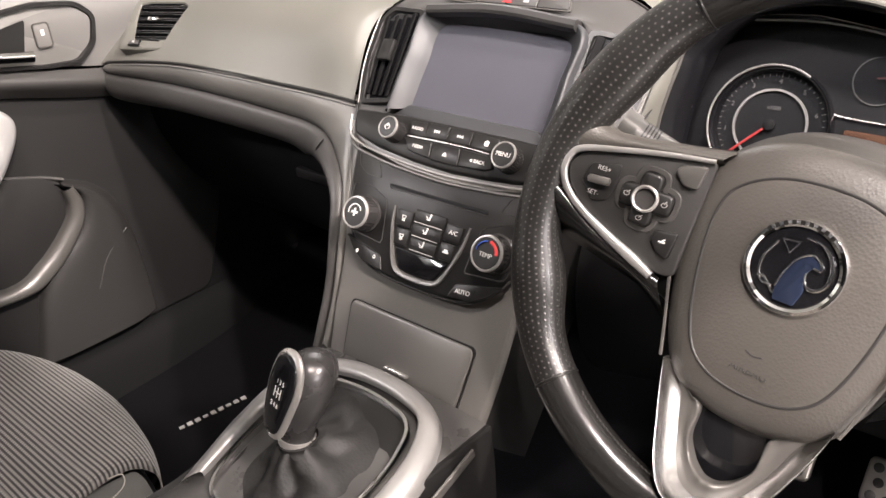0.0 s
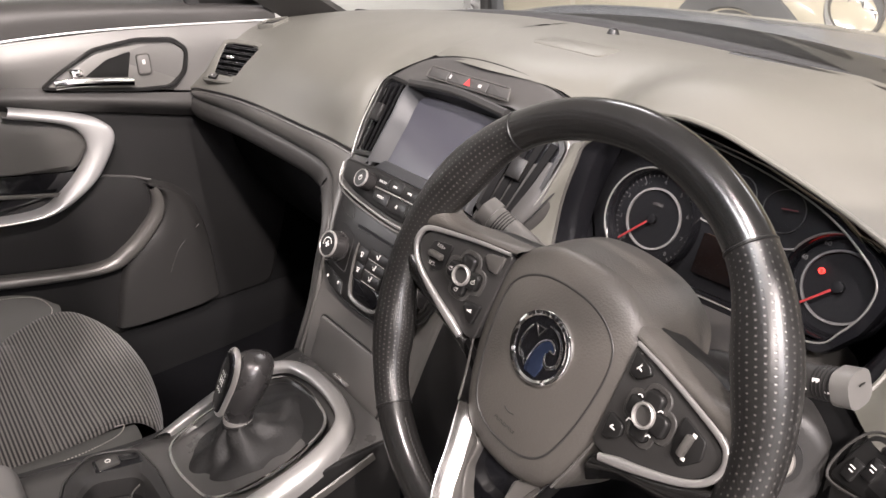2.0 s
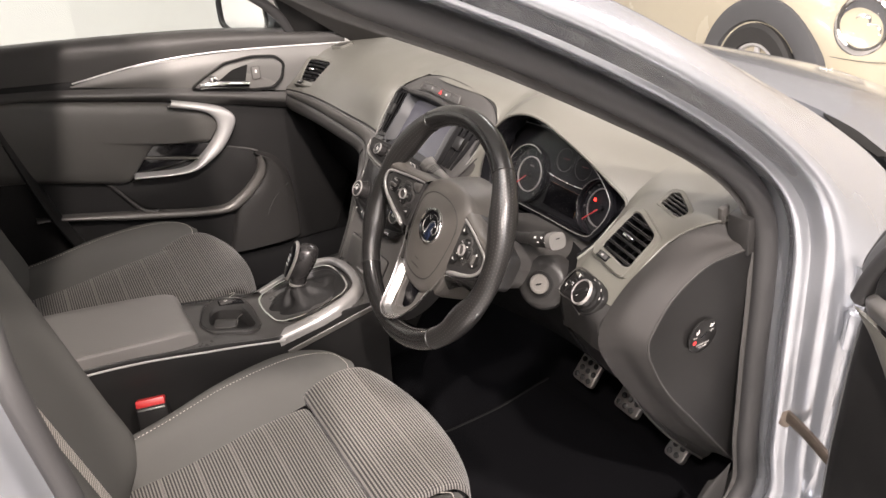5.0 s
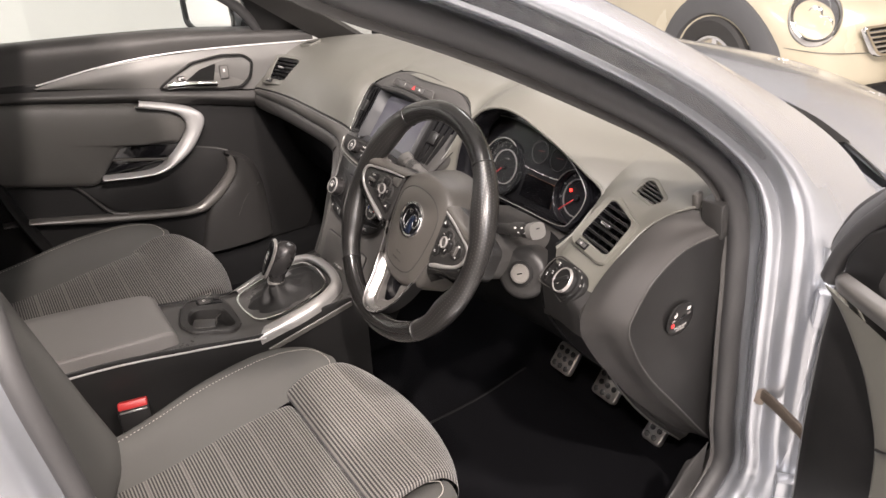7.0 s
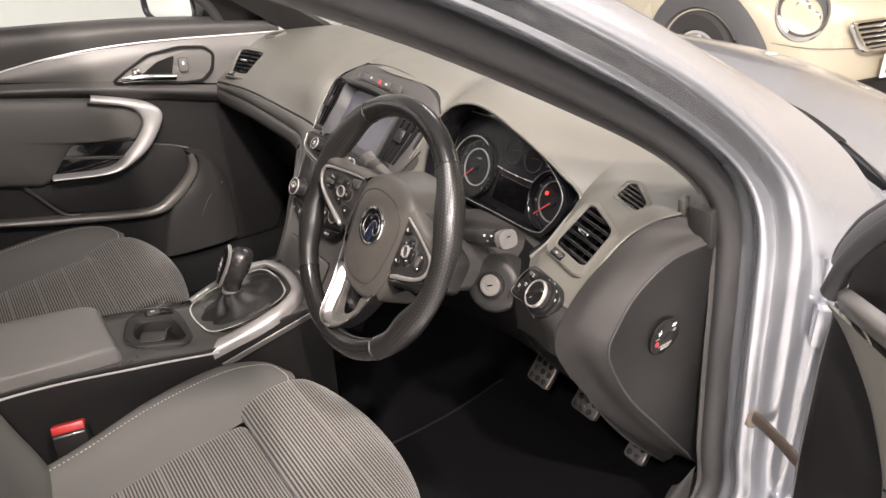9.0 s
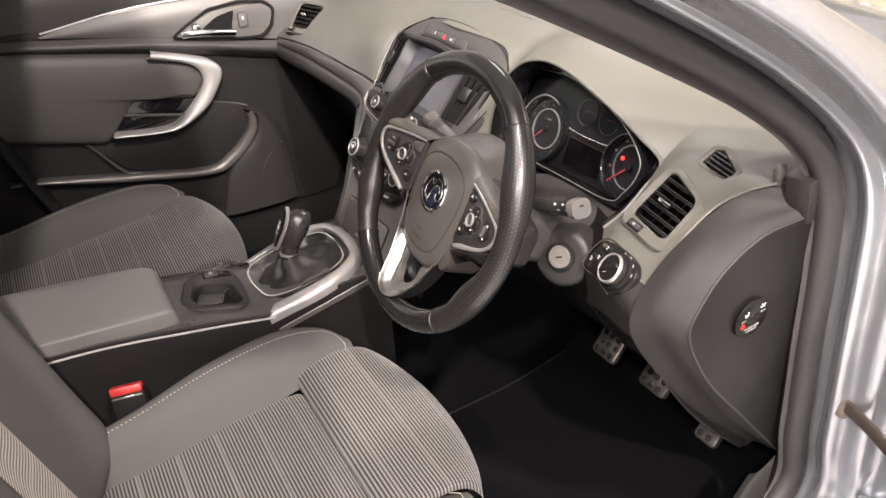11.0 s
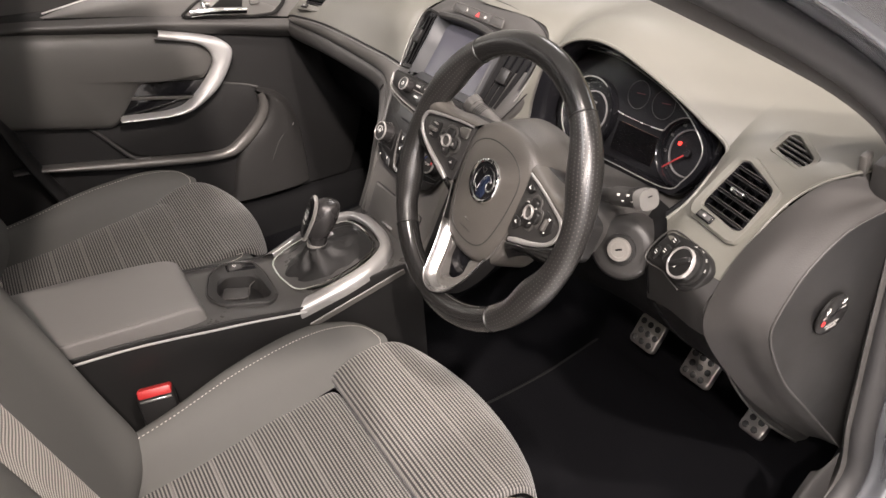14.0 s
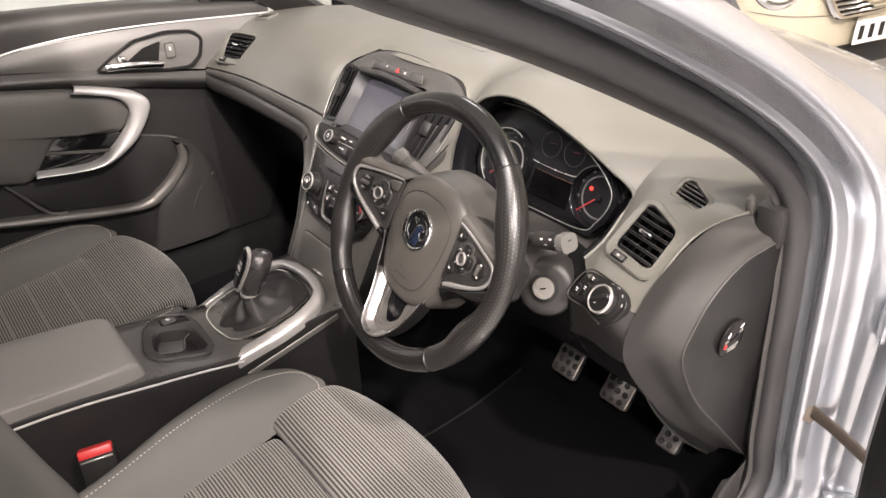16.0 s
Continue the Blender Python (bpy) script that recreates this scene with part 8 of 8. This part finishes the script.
part("lock_mark", block(dz(-0.7155) @ pose(0.064, 0.922, 0), 0.005, 0.008, 0.0005, 0), WHITE, hb)
# padded insert, pull trim, bins
part("padded_insert", plate(outline([(-0.95, 0.955), (-0.53, 0.935), (-0.18, 0.872), (-0.06, 0.838), (-0.045, 0.80), (-0.09, 0.742), (-0.238, 0.766), (-0.318, 0.672), (-0.54, 0.725), (-0.95, 0.78)], 0.02), dz(-0.752), 0.030, 0.014, 0.010), DOORPAD, pdoor, "padded charcoal insert", smooth=75)
PULL_OUT = [(-0.174, 0.881), (-0.097, 0.857), (-0.036, 0.832), (-0.016, 0.799), (-0.045, 0.746), (-0.080, 0.712), (-0.138, 0.682), (-0.197, 0.679), (-0.306, 0.692)]
PULL_IN = [(-0.184, 0.866), (-0.100, 0.840), (-0.069, 0.814), (-0.064, 0.781), (-0.085, 0.746), (-0.123, 0.711), (-0.157, 0.690), (-0.207, 0.687), (-0.304, 0.699)]
part("pull_trim", sheet([[(-0.742, y, z) for y, z in PULL_OUT], [(-0.708, y, z) for y, z in PULL_OUT], [(-0.699, a * 0.5 + c * 0.5, b * 0.5 + e * 0.5) for (a, b), (c, e) in zip(PULL_OUT, PULL_IN)], [(-0.708, y, z) for y, z in PULL_IN], [(-0.738, y, z) for y, z in PULL_IN]], 24, 80), SILVER, pdoor, "curved satin silver pull trim", smooth=75)
part("grip_shelf", plate(outline([(-0.245, 0.765), (-0.09, 0.742), (-0.118, 0.704), (-0.30, 0.692), (-0.272, 0.735)], 0.005), dz(-0.748), 0.012, 0.002), GLOSS, pdoor, "dark pull recess")
part("grip_line", tube([(-0.730, -0.272, 0.737), (-0.728, -0.20, 0.722), (-0.728, -0.123, 0.706)], ring_shape(0.0025, 0.004, 8), 14), TRIM, pdoor, "satin edge line")
LIP_OUT = [(-0.56, 0.622), (-0.495, 0.612), (-0.307, 0.567), (-0.093, 0.530), (-0.018, 0.550), (0.040, 0.606), (0.054, 0.646), (0.045, 0.683)]
LIP_IN = [(-0.56, 0.628), (-0.492, 0.622), (-0.281, 0.581), (-0.102, 0.549), (-0.037, 0.569), (0.018, 0.616), (0.033, 0.646), (0.031, 0.676)]
part("pocket_lip", sheet([[(-0.746, y, z) for y, z in LIP_IN], [(-0.726, y, z) for y, z in LIP_IN], [(-0.718, (a + c) / 2, (b + e) / 2) for (a, b), (c, e) in zip(LIP_OUT, LIP_IN)], [(-0.722, y, z) for y, z in LIP_OUT], [(-0.746, y, z - 0.008) for y, z in LIP_OUT]], 20, 70), TRIM, pdoor, "satin grey lip of the map pocket", smooth=75)
BU = [(0.030, 0.688), (0.072, 0.668), (0.104, 0.630), (0.123, 0.562), (0.130, 0.470), (0.130, 0.395)]
BL = [(0.030, 0.686), (0.052, 0.664), (0.052, 0.632), (0.030, 0.592), (-0.030, 0.535), (-0.075, 0.395)]
part("pocket_bulge", sheet([[(-0.750, y + 0.012, z) for y, z in BU], [(-0.735, y + 0.002, z) for y, z in BU]] + [[(-0.719 - 0.005 * abs(2 * k - 1) ** 2, p + (q - p) * k, a + (e - a) * k) for (p, a), (q, e) in zip(BU, BL)] for k in (0.2, 0.5, 0.8)] + [[(-0.730, y, z) for y, z in BL], [(-0.750, y - 0.010, z) for y, z in BL]], 30, 50), LOWDASH, pdoor, "bulging front of the map pocket", smooth=75)
part("bulge_seam", tube([(-0.7225, 0.113, 0.577), (-0.7185, 0.066, 0.541), (-0.7160, 0.037, 0.493)], ring_shape(0.001, 0.001, 6), 16), PLASTIC, pdoor, "fine seam")
part("pocket_edge", tube([(-0.744, -0.385, 0.698), (-0.742, -0.350, 0.653), (-0.738, -0.302, 0.590), (-0.734, -0.262, 0.577)], ring_shape(0.0045, 0.0045, 8), 20), PLASTIC, pdoor, "rounded rear edge of the pocket")
part("pocket_top", tube([(-0.745, -0.056, 0.722), (-0.744, 0.01, 0.702), (-0.738, 0.040, 0.690)], ring_shape(0.003, 0.003, 8), 14), PLASTIC, pdoor)
part("pocket", plate(outline([(-0.375, 0.684), (-0.290, 0.588), (-0.24, 0.574), (-0.062, 0.542), (-0.005, 0.565), (0.035, 0.617), (0.048, 0.660), (0.028, 0.700), (-0.056, 0.720), (-0.31, 0.670)], 0.02), dz(-0.748), 0.006, 0.002), DOORSHADE, pdoor, "dark map pocket")
part("shut_edge", tube([(-0.74, -0.60, 0.99), (-0.735, -0.585, 0.90), (-0.73, -0.56, 0.80), (-0.73, -0.515, 0.63), (-0.73, -0.44, 0.45)], ring_shape(0.026, 0.012, 12), 30), BLACK, body, "black rubber seal")
wg = part("window", plate([(-0.95, 1.03), (0.20, 1.00), (0.06, 1.13), (-0.28, 1.32), (-0.50, 1.40), (-0.95, 1.44)], DM @ pose(0, 0, -0.002, 0, 0, 0), 0.003, 0), GLASS, pdoor, "clear side window")
wg.visible_shadow = False
tri = part("mirror_triangle", plate(outline([(0.19, 0.99), (0.34, 0.985), (0.14, 1.135)], 0.008), DM @ pose(0, 0, 0.03), 0.02, 0.004), BLACK, pdoor, "black triangular mirror trim")
part("frame_bar", tube([(-0.755, 0.20, 0.99), (-0.735, 0.12, 1.09), (-0.70, -0.10, 1.23), (-0.655, -0.42, 1.39)], ring_shape(0.010, 0.014, 10), 24), RUBBER, pdoor, "black window frame")
mir = thing("door_mirror", (-0.80, 0.23, 0.99), "silver door mirror with black surround", "door mirror")
MI = basis((-0.945, 0.115, 1.045), (0.906, 0.42, 0), (0, 0, 1))
MIO = outline([(-0.105, -0.050), (-0.060, -0.068), (0.095, -0.060), (0.108, -0.030), (0.100, 0.058), (-0.080, 0.066), (-0.108, 0.030)], 0.03, 6)
part("shell", grid_mesh([[MI @ Vector((x * k, y * k, z)) for x, y in MIO] for k, z in ((1.0, 0.0), (1.03, -0.020), (1.0, -0.050), (0.85, -0.080), (0.55, -0.100), (0.05, -0.108))], closed_v=True), PAINT, mir, "silver mirror shell", smooth=70)
part("surround", frame_ring(MIO, [(x * 0.90, y * 0.86) for x, y in MIO], MI @ pose(0, 0, -0.006), 0.014, 0.004), BLACK, mir, "black surround")
part("mirror_glass", plate([(x * 0.92, y * 0.88) for x, y in MIO], MI @ pose(0, 0, -0.006), 0.006, 0), CHROME, mir, "mirror glass")
part("foot", tube([(-0.785, 0.235, 0.995), (-0.82, 0.215, 0.995), (-0.875, 0.19, 1.005)], ring_shape(0.022, 0.028, 12), 10), BLACK, mir, "black mirror foot")

# ---------- driver's door, open ----------
ddoor = thing("driver_door", (0.93, 0.31, 0.36), "open driver's door with dark grey trim and black seals", "car door")
OM = basis((0.926, 0.305, 0), (0.90, -0.435, 0), (0, 0, 1))
part("shell", plate(outline([(0.012, 0.40), (1.02, 0.40), (1.02, 1.02), (-0.005, 0.95), (-0.012, 0.83)], 0.02), OM @ pose(0, 0, -0.07), 0.058, 0.006), PAINT, ddoor, "silver door skin")
part("inner_face", plate(outline([(0.010, 0.41), (1.0, 0.41), (1.0, 0.95), (0.02, 0.915), (-0.018, 0.915), (-0.021, 0.83), (-0.016, 0.69), (-0.002, 0.56)], 0.012), OM @ pose(0, 0, -0.012), 0.010, 0.002), BLACK, ddoor, "black inner door face")
part("face_edge", tube([OM @ Vector(q) for q in ((-0.018, 0.915, -0.004), (-0.0215, 0.83, -0.004), (-0.0165, 0.69, -0.004), (-0.003, 0.56, -0.004), (0.010, 0.41, -0.004))], ring_shape(0.0025, 0.0025, 8), 30), GREYPL, ddoor, "thin pale edge of the door face")
WEDGE = [(0.010, 0.926), (0.049, 0.908), (0.094, 0.872), (0.120, 0.8385), (0.146, 0.790), (0.159, 0.707), (0.163, 0.58), (0.160, 0.42)]
part("trim_panel", sheet([[OM @ Vector((x, z, 0.000)) for x, z in WEDGE], [OM @ Vector((x + 0.010, z + 0.004, 0.018)) for x, z in WEDGE], [OM @ Vector((x + 0.04, z + 0.010, 0.034)) for x, z in WEDGE], [OM @ Vector((0.55, 0.42 + (z - 0.42) * 1.02, 0.040)) for x, z in WEDGE], [OM @ Vector((0.98, 0.42 + (z - 0.42) * 1.04, 0.036)) for x, z in WEDGE]], 30, 30), DASH, ddoor, "dark grey grained door trim panel", smooth=70)
part("top_rail", sheet([[OM @ Vector(q) for q in ((-0.004, 0.945, 0.000), (0.075, 0.972, 0.030), (0.40, 1.000, 0.044), (0.98, 1.030, 0.040))], [OM @ Vector(q) for q in ((-0.003, 0.938, 0.012), (0.077, 0.964, 0.044), (0.40, 0.992, 0.058), (0.98, 1.020, 0.054))], [OM @ Vector(q) for q in ((0.000, 0.920, 0.008), (0.083, 0.948, 0.040), (0.40, 0.970, 0.054), (0.98, 1.000, 0.050))]], 10, 30, 0.004), TRIM, ddoor, "satin grey top rail")
CUP = outline([(0.176, 0.905), (0.184, 0.935), (0.205, 0.948), (0.330, 0.948), (0.345, 0.905), (0.320, 0.862), (0.215, 0.858), (0.188, 0.874)], 0.012)
cup = part("pull_cup", frame_ring(CUP, [(0.26 + (x - 0.26) * 0.90, 0.905 + (y - 0.905) * 0.84) for x, y in CUP], OM @ pose(0, 0, 0.028), 0.018, 0.004), LOWDASH, ddoor, "moulded pull cup in the door trim")
part("cup_floor", plate([(0.26 + (x - 0.26) * 0.93, 0.905 + (y - 0.905) * 0.88) for x, y in CUP], OM @ pose(0, 0, 0.034), 0.006, 0.001), PLASTIC, cup)
part("trim_seam", tube([OM @ Vector(q) for q in ((0.160, 0.806, 0.036), (0.236, 0.842, 0.0405), (0.36, 0.850, 0.042), (0.60, 0.858, 0.042))], ring_shape(0.002, 0.002, 8), 24), BLACK, ddoor, "dark seam across the trim")
part("speaker_ring", lathe([(0.085, 0), (0.084, 0.008), (0.078, 0.010), (0.072, 0.004), (0.0, 0.001)], OM @ pose(0.29, 0.66, 0.038), 36), PLASTIC, ddoor, "round speaker")
part("corner_panel", plate(outline([(0.012, 0.948), (0.34, 0.968), (0.33, 1.02), (0.22, 1.085), (0.10, 1.070), (0.035, 1.020), (0.010, 0.975)], 0.012), OM @ pose(0, 0, -0.004), 0.020, 0.006), BLACK, ddoor, "black mirror corner panel")
part("tweeter_cover", plate(outline([(0.075, 0.965), (0.24, 0.975), (0.23, 1.035), (0.15, 1.05), (0.09, 1.015)], 0.02), OM @ pose(0, 0, 0.014), 0.006, 0.002), PLASTIC, ddoor, "dark moulded tweeter cover")
part("frame_seal", tube([OM @ Vector(q) for q in ((-0.024, 0.926, 0.004), (-0.004, 0.975, 0.006), (0.040, 1.040, 0.006), (0.14, 1.135, 0.004), (0.45, 1.33, -0.02), (0.80, 1.42, -0.05))], ring_shape(0.011, 0.013, 12), 40, up=(0, 0, 1)), RUBBER, ddoor, "black rubber window frame seal")
# grey here is the glass reflection between the seals, put into the bar
part("frame_bar", tube([OM @ Vector(q) for q in ((-0.036, 0.955, -0.006), (-0.020, 0.995, -0.006), (0.018, 1.046, -0.006), (0.13, 1.152, -0.010), (0.45, 1.355, -0.035), (0.80, 1.445, -0.065))], ring_shape(0.006, 0.010, 12), 40, up=(0, 0, 1)), GREYPL, ddoor, "window frame coloured as a grey glass reflection")
part("outer_seal", tube([OM @ Vector(q) for q in ((-0.044, 0.958, -0.012), (-0.041, 0.972, -0.012), (-0.022, 1.012, -0.012), (0.001, 1.041, -0.012), (0.030, 1.069, -0.012), (0.13, 1.168, -0.016), (0.45, 1.37, -0.04), (0.80, 1.46, -0.07))], ring_shape(0.007, 0.008, 12), 50, up=(0, 0, 1)), RUBBER, ddoor, "black outer window seal")

# ---------- small cream car parked behind ----------
compact = thing("small_car", (-0.9, 2.9, FLOOR), "cream compact hatchback with round headlamps and grey wheel arches", "car")
FWD = Vector((0.9806, -0.196, 0)).normalized()
NEAR = Vector((-0.196, -0.9806, 0)).normalized()
LO = Vector((-0.75, 2.86, 0.0))


def mp(a, b, h):
    """a ahead of the headlamp, b towards the near side of it, h over the floor."""
    q = LO + FWD * a + NEAR * b
    return Vector((q.x, q.y, FLOOR + h))


BODY = [(0.200, -0.36, 0.25, 0.585), (0.185, -0.18, 0.25, 0.61), (0.13, -0.01, 0.24, 0.655), (0.03, 0.10, 0.23, 0.715), (-0.12, 0.145, 0.22, 0.80), (-0.30, 0.16, 0.22, 0.855), (-0.60, 0.165, 0.22, 0.895), (-0.95, 0.165, 0.22, 0.92), (-1.7, 0.165, 0.24, 0.93), (-2.6, 0.15, 0.26, 0.93), (-3.15, 0.05, 0.34, 0.86)]
rows = []
for a, bn, z0, z1 in BODY:
    bf = -1.12 - bn
    rows.append([mp(a, bn - 0.02, z0), mp(a, bn, z0 + (z1 - z0) * 0.45), mp(a, bn - 0.01, z0 + (z1 - z0) * 0.75), mp(a, bn - 0.09, z1 - 0.05), mp(a, bn - 0.28, z1), mp(a, -0.56, z1 + 0.02), mp(a, bf + 0.28, z1), mp(a, bf + 0.09, z1 - 0.05), mp(a, bf + 0.01, z0 + (z1 - z0) * 0.75), mp(a, bf, z0 + (z1 - z0) * 0.45), mp(a, bf + 0.02, z0)])
part("body", sheet(rows, 60, 60), CREAM, compact, "cream painted body")
part("nose_cap", sheet([[mp(0.196, -0.35, 0.58), mp(0.206, -0.56, 0.59), mp(0.196, -0.77, 0.58)], [mp(0.225, -0.33, 0.44), mp(0.238, -0.56, 0.44), mp(0.225, -0.79, 0.44)], [mp(0.205, -0.33, 0.26), mp(0.215, -0.56, 0.26), mp(0.205, -0.79, 0.26)]], 8, 14), CREAM, compact, "cream bumper nose")
CAB = []
for a, bn, z in ((-0.80, 0.20, 0.96), (-1.10, 0.16, 1.20), (-1.40, 0.12, 1.40), (-2.4, 0.10, 1.42), (-2.9, 0.12, 1.30), (-3.05, 0.14, 0.95)):
    bf = -1.12 - bn
    CAB.append([mp(a, bn + 0.05, 0.93), mp(a, bn, max(0.94, z - 0.06)), mp(a, bn - 0.15, z), mp(a, -0.56, z + 0.02), mp(a, bf + 0.15, z), mp(a, bf, max(0.94, z - 0.06)), mp(a, bf - 0.05, 0.93)])
part("cabin", sheet(CAB, 24, 24), GLOSS, compact, "dark glazed cabin")
for a in (-0.44, -2.90):
    wm = basis(mp(a, 0.150, 0.31), FWD, (0, 0, 1))
    am = basis(mp(a, 0.150, 0.262), FWD, (0, 0, 1))
    arch = []
    for r, z in ((0.340, 0.010), (0.352, 0.030), (0.425, 0.034), (0.460, 0.018), (0.466, -0.02)):
        arch.append([am @ Vector((r * math.cos(radians(q)), r * math.sin(radians(q)), z - 0.05 * (abs(math.cos(radians(q))) > 0.97 and r > 0.43))) for q in range(-15, 196, 7)])
    part("wheel_arch", grid_mesh(arch), GREYPL, compact, "weathered grey plastic wheel arch")
    part("arch_inside", lathe([(0.345, 0.006), (0.0, 0.006)], am, 40), TYRE, compact)
    tyre = part("wheel", lathe([(0.19, 0.02), (0.20, 0.040), (0.27, 0.044), (0.288, 0.030), (0.290, -0.05)], wm, 48), TYRE, compact, "black tyre on a pale alloy rim")
    part("rim", lathe([(0.192, 0.030), (0.180, 0.034), (0.172, 0.010), (0.0, 0.008)], wm, 40), SILVER, tyre, "pale alloy rim")
    for k in range(8):
        part("rim_spoke", block(wm @ pose(0.10 * math.cos(k * math.pi / 4), 0.10 * math.sin(k * math.pi / 4), 0.022, 0, 0, k * 45), 0.15, 0.032, 0.016, 0.005), SILVER, tyre)
    part("rim_hub", lathe([(0.045, 0.01), (0.042, 0.034), (0, 0.038)], wm, 20), SILVER, tyre)
# headlamps, grille, bumper
for b in (0.0, -1.12):
    side = 1 if b == 0 else -1
    out = (FWD * 0.62 + NEAR * 0.46 * side + Vector((0, 0, 0.52))).normalized()
    hm = basis(mp(0.012, b + side * 0.004, 0.645) + out * 0.022, Vector((0, 0, 1)).cross(out), Vector((0, 0, 1)) - out * out.z)
    hl = part("headlamp", lathe([(0.132, -0.06), (0.130, 0.006), (0.120, 0.020), (0.110, 0.016), (0.108, -0.01)], hm @ Matrix.Diagonal((0.92, 1.1, 1, 1)), 44), CHROME, compact, "round headlamp with chrome ring")
    part("reflector", lathe([(0.108, 0.008), (0.08, -0.015), (0.03, -0.03), (0, -0.032)], hm @ Matrix.Diagonal((0.92, 1.1, 1, 1)), 36), GREYPL, hl)
    lens = part("lens", lathe([(0.110, 0.016), (0.085, 0.034), (0.045, 0.044), (0, 0.046)], hm @ Matrix.Diagonal((0.92, 1.1, 1, 1)), 36), LENS, hl, "clear lens")
    lens.visible_shadow = False
    for q in ((0.0, 0.02), (-0.05, -0.02), (0.045, -0.03)):
        part("lamp_bowl", lathe([(0.034, 0.0), (0.032, 0.010), (0.02, 0.004), (0, 0.0)], hm @ pose(q[0], q[1], -0.006), 20), CHROME, hl)
gm = basis(mp(0.205, -0.56, 0.545), Vector((0, 0, 1)).cross(FWD), (-0.38 * FWD + Vector((0, 0, 0.92))))
gr = part("grille", frame_ring(outline([(-0.46, 0.080), (0.46, 0.080), (0.40, -0.065), (-0.40, -0.065)], 0.04), outline([(-0.435, 0.065), (0.435, 0.065), (0.38, -0.050), (-0.38, -0.050)], 0.03), gm, 0.025, 0.006), CHROME, compact, "wide chrome grille")
part("grille_back", plate(outline([(-0.445, 0.070), (0.445, 0.070), (0.39, -0.055), (-0.39, -0.055)], 0.03), gm @ pose(0, 0, -0.01), 0.012, 0), GLOSS, gr)
for k in range(5):
    part("bar", block(gm @ pose(0, 0.050 - k * 0.0225, 0.012, 18, 0, 0), 0.85 - k * 0.022, 0.012, 0.010, 0.003, 1), CHROME, gr, "chrome bar")
part("bonnet_line", tube([mp(0.198, -0.20, 0.500), mp(0.140, -0.003, 0.508), mp(0.036, 0.100, 0.515), mp(-0.10, 0.143, 0.520)], ring_shape(0.0016, 0.0016, 6), 24), GREYPL, compact)
pl = part("number_plate", block(basis(mp(0.242, -0.56, 0.415), Vector((0, 0, 1)).cross(FWD), (0, 0, 1)), 0.52, 0.11, 0.010, 0.003, 1), WHITE, compact, "white number plate with dark bars")
for k in range(7):
    part("plate_bar", block(basis(mp(0.248, -0.56, 0.415), Vector((0, 0, 1)).cross(FWD), (0, 0, 1)) @ pose(-0.21 + k * 0.07 + (0.012 if k > 3 else -0.012), 0, 0), 0.030, 0.064, 0.002, 0), BLACK, pl)
part("lower_intake", block(basis(mp(0.212, -0.56, 0.30), Vector((0, 0, 1)).cross(FWD), (0, 0, 1)), 0.86, 0.11, 0.05, 0.02), BLACK, compact, "black lower intake")
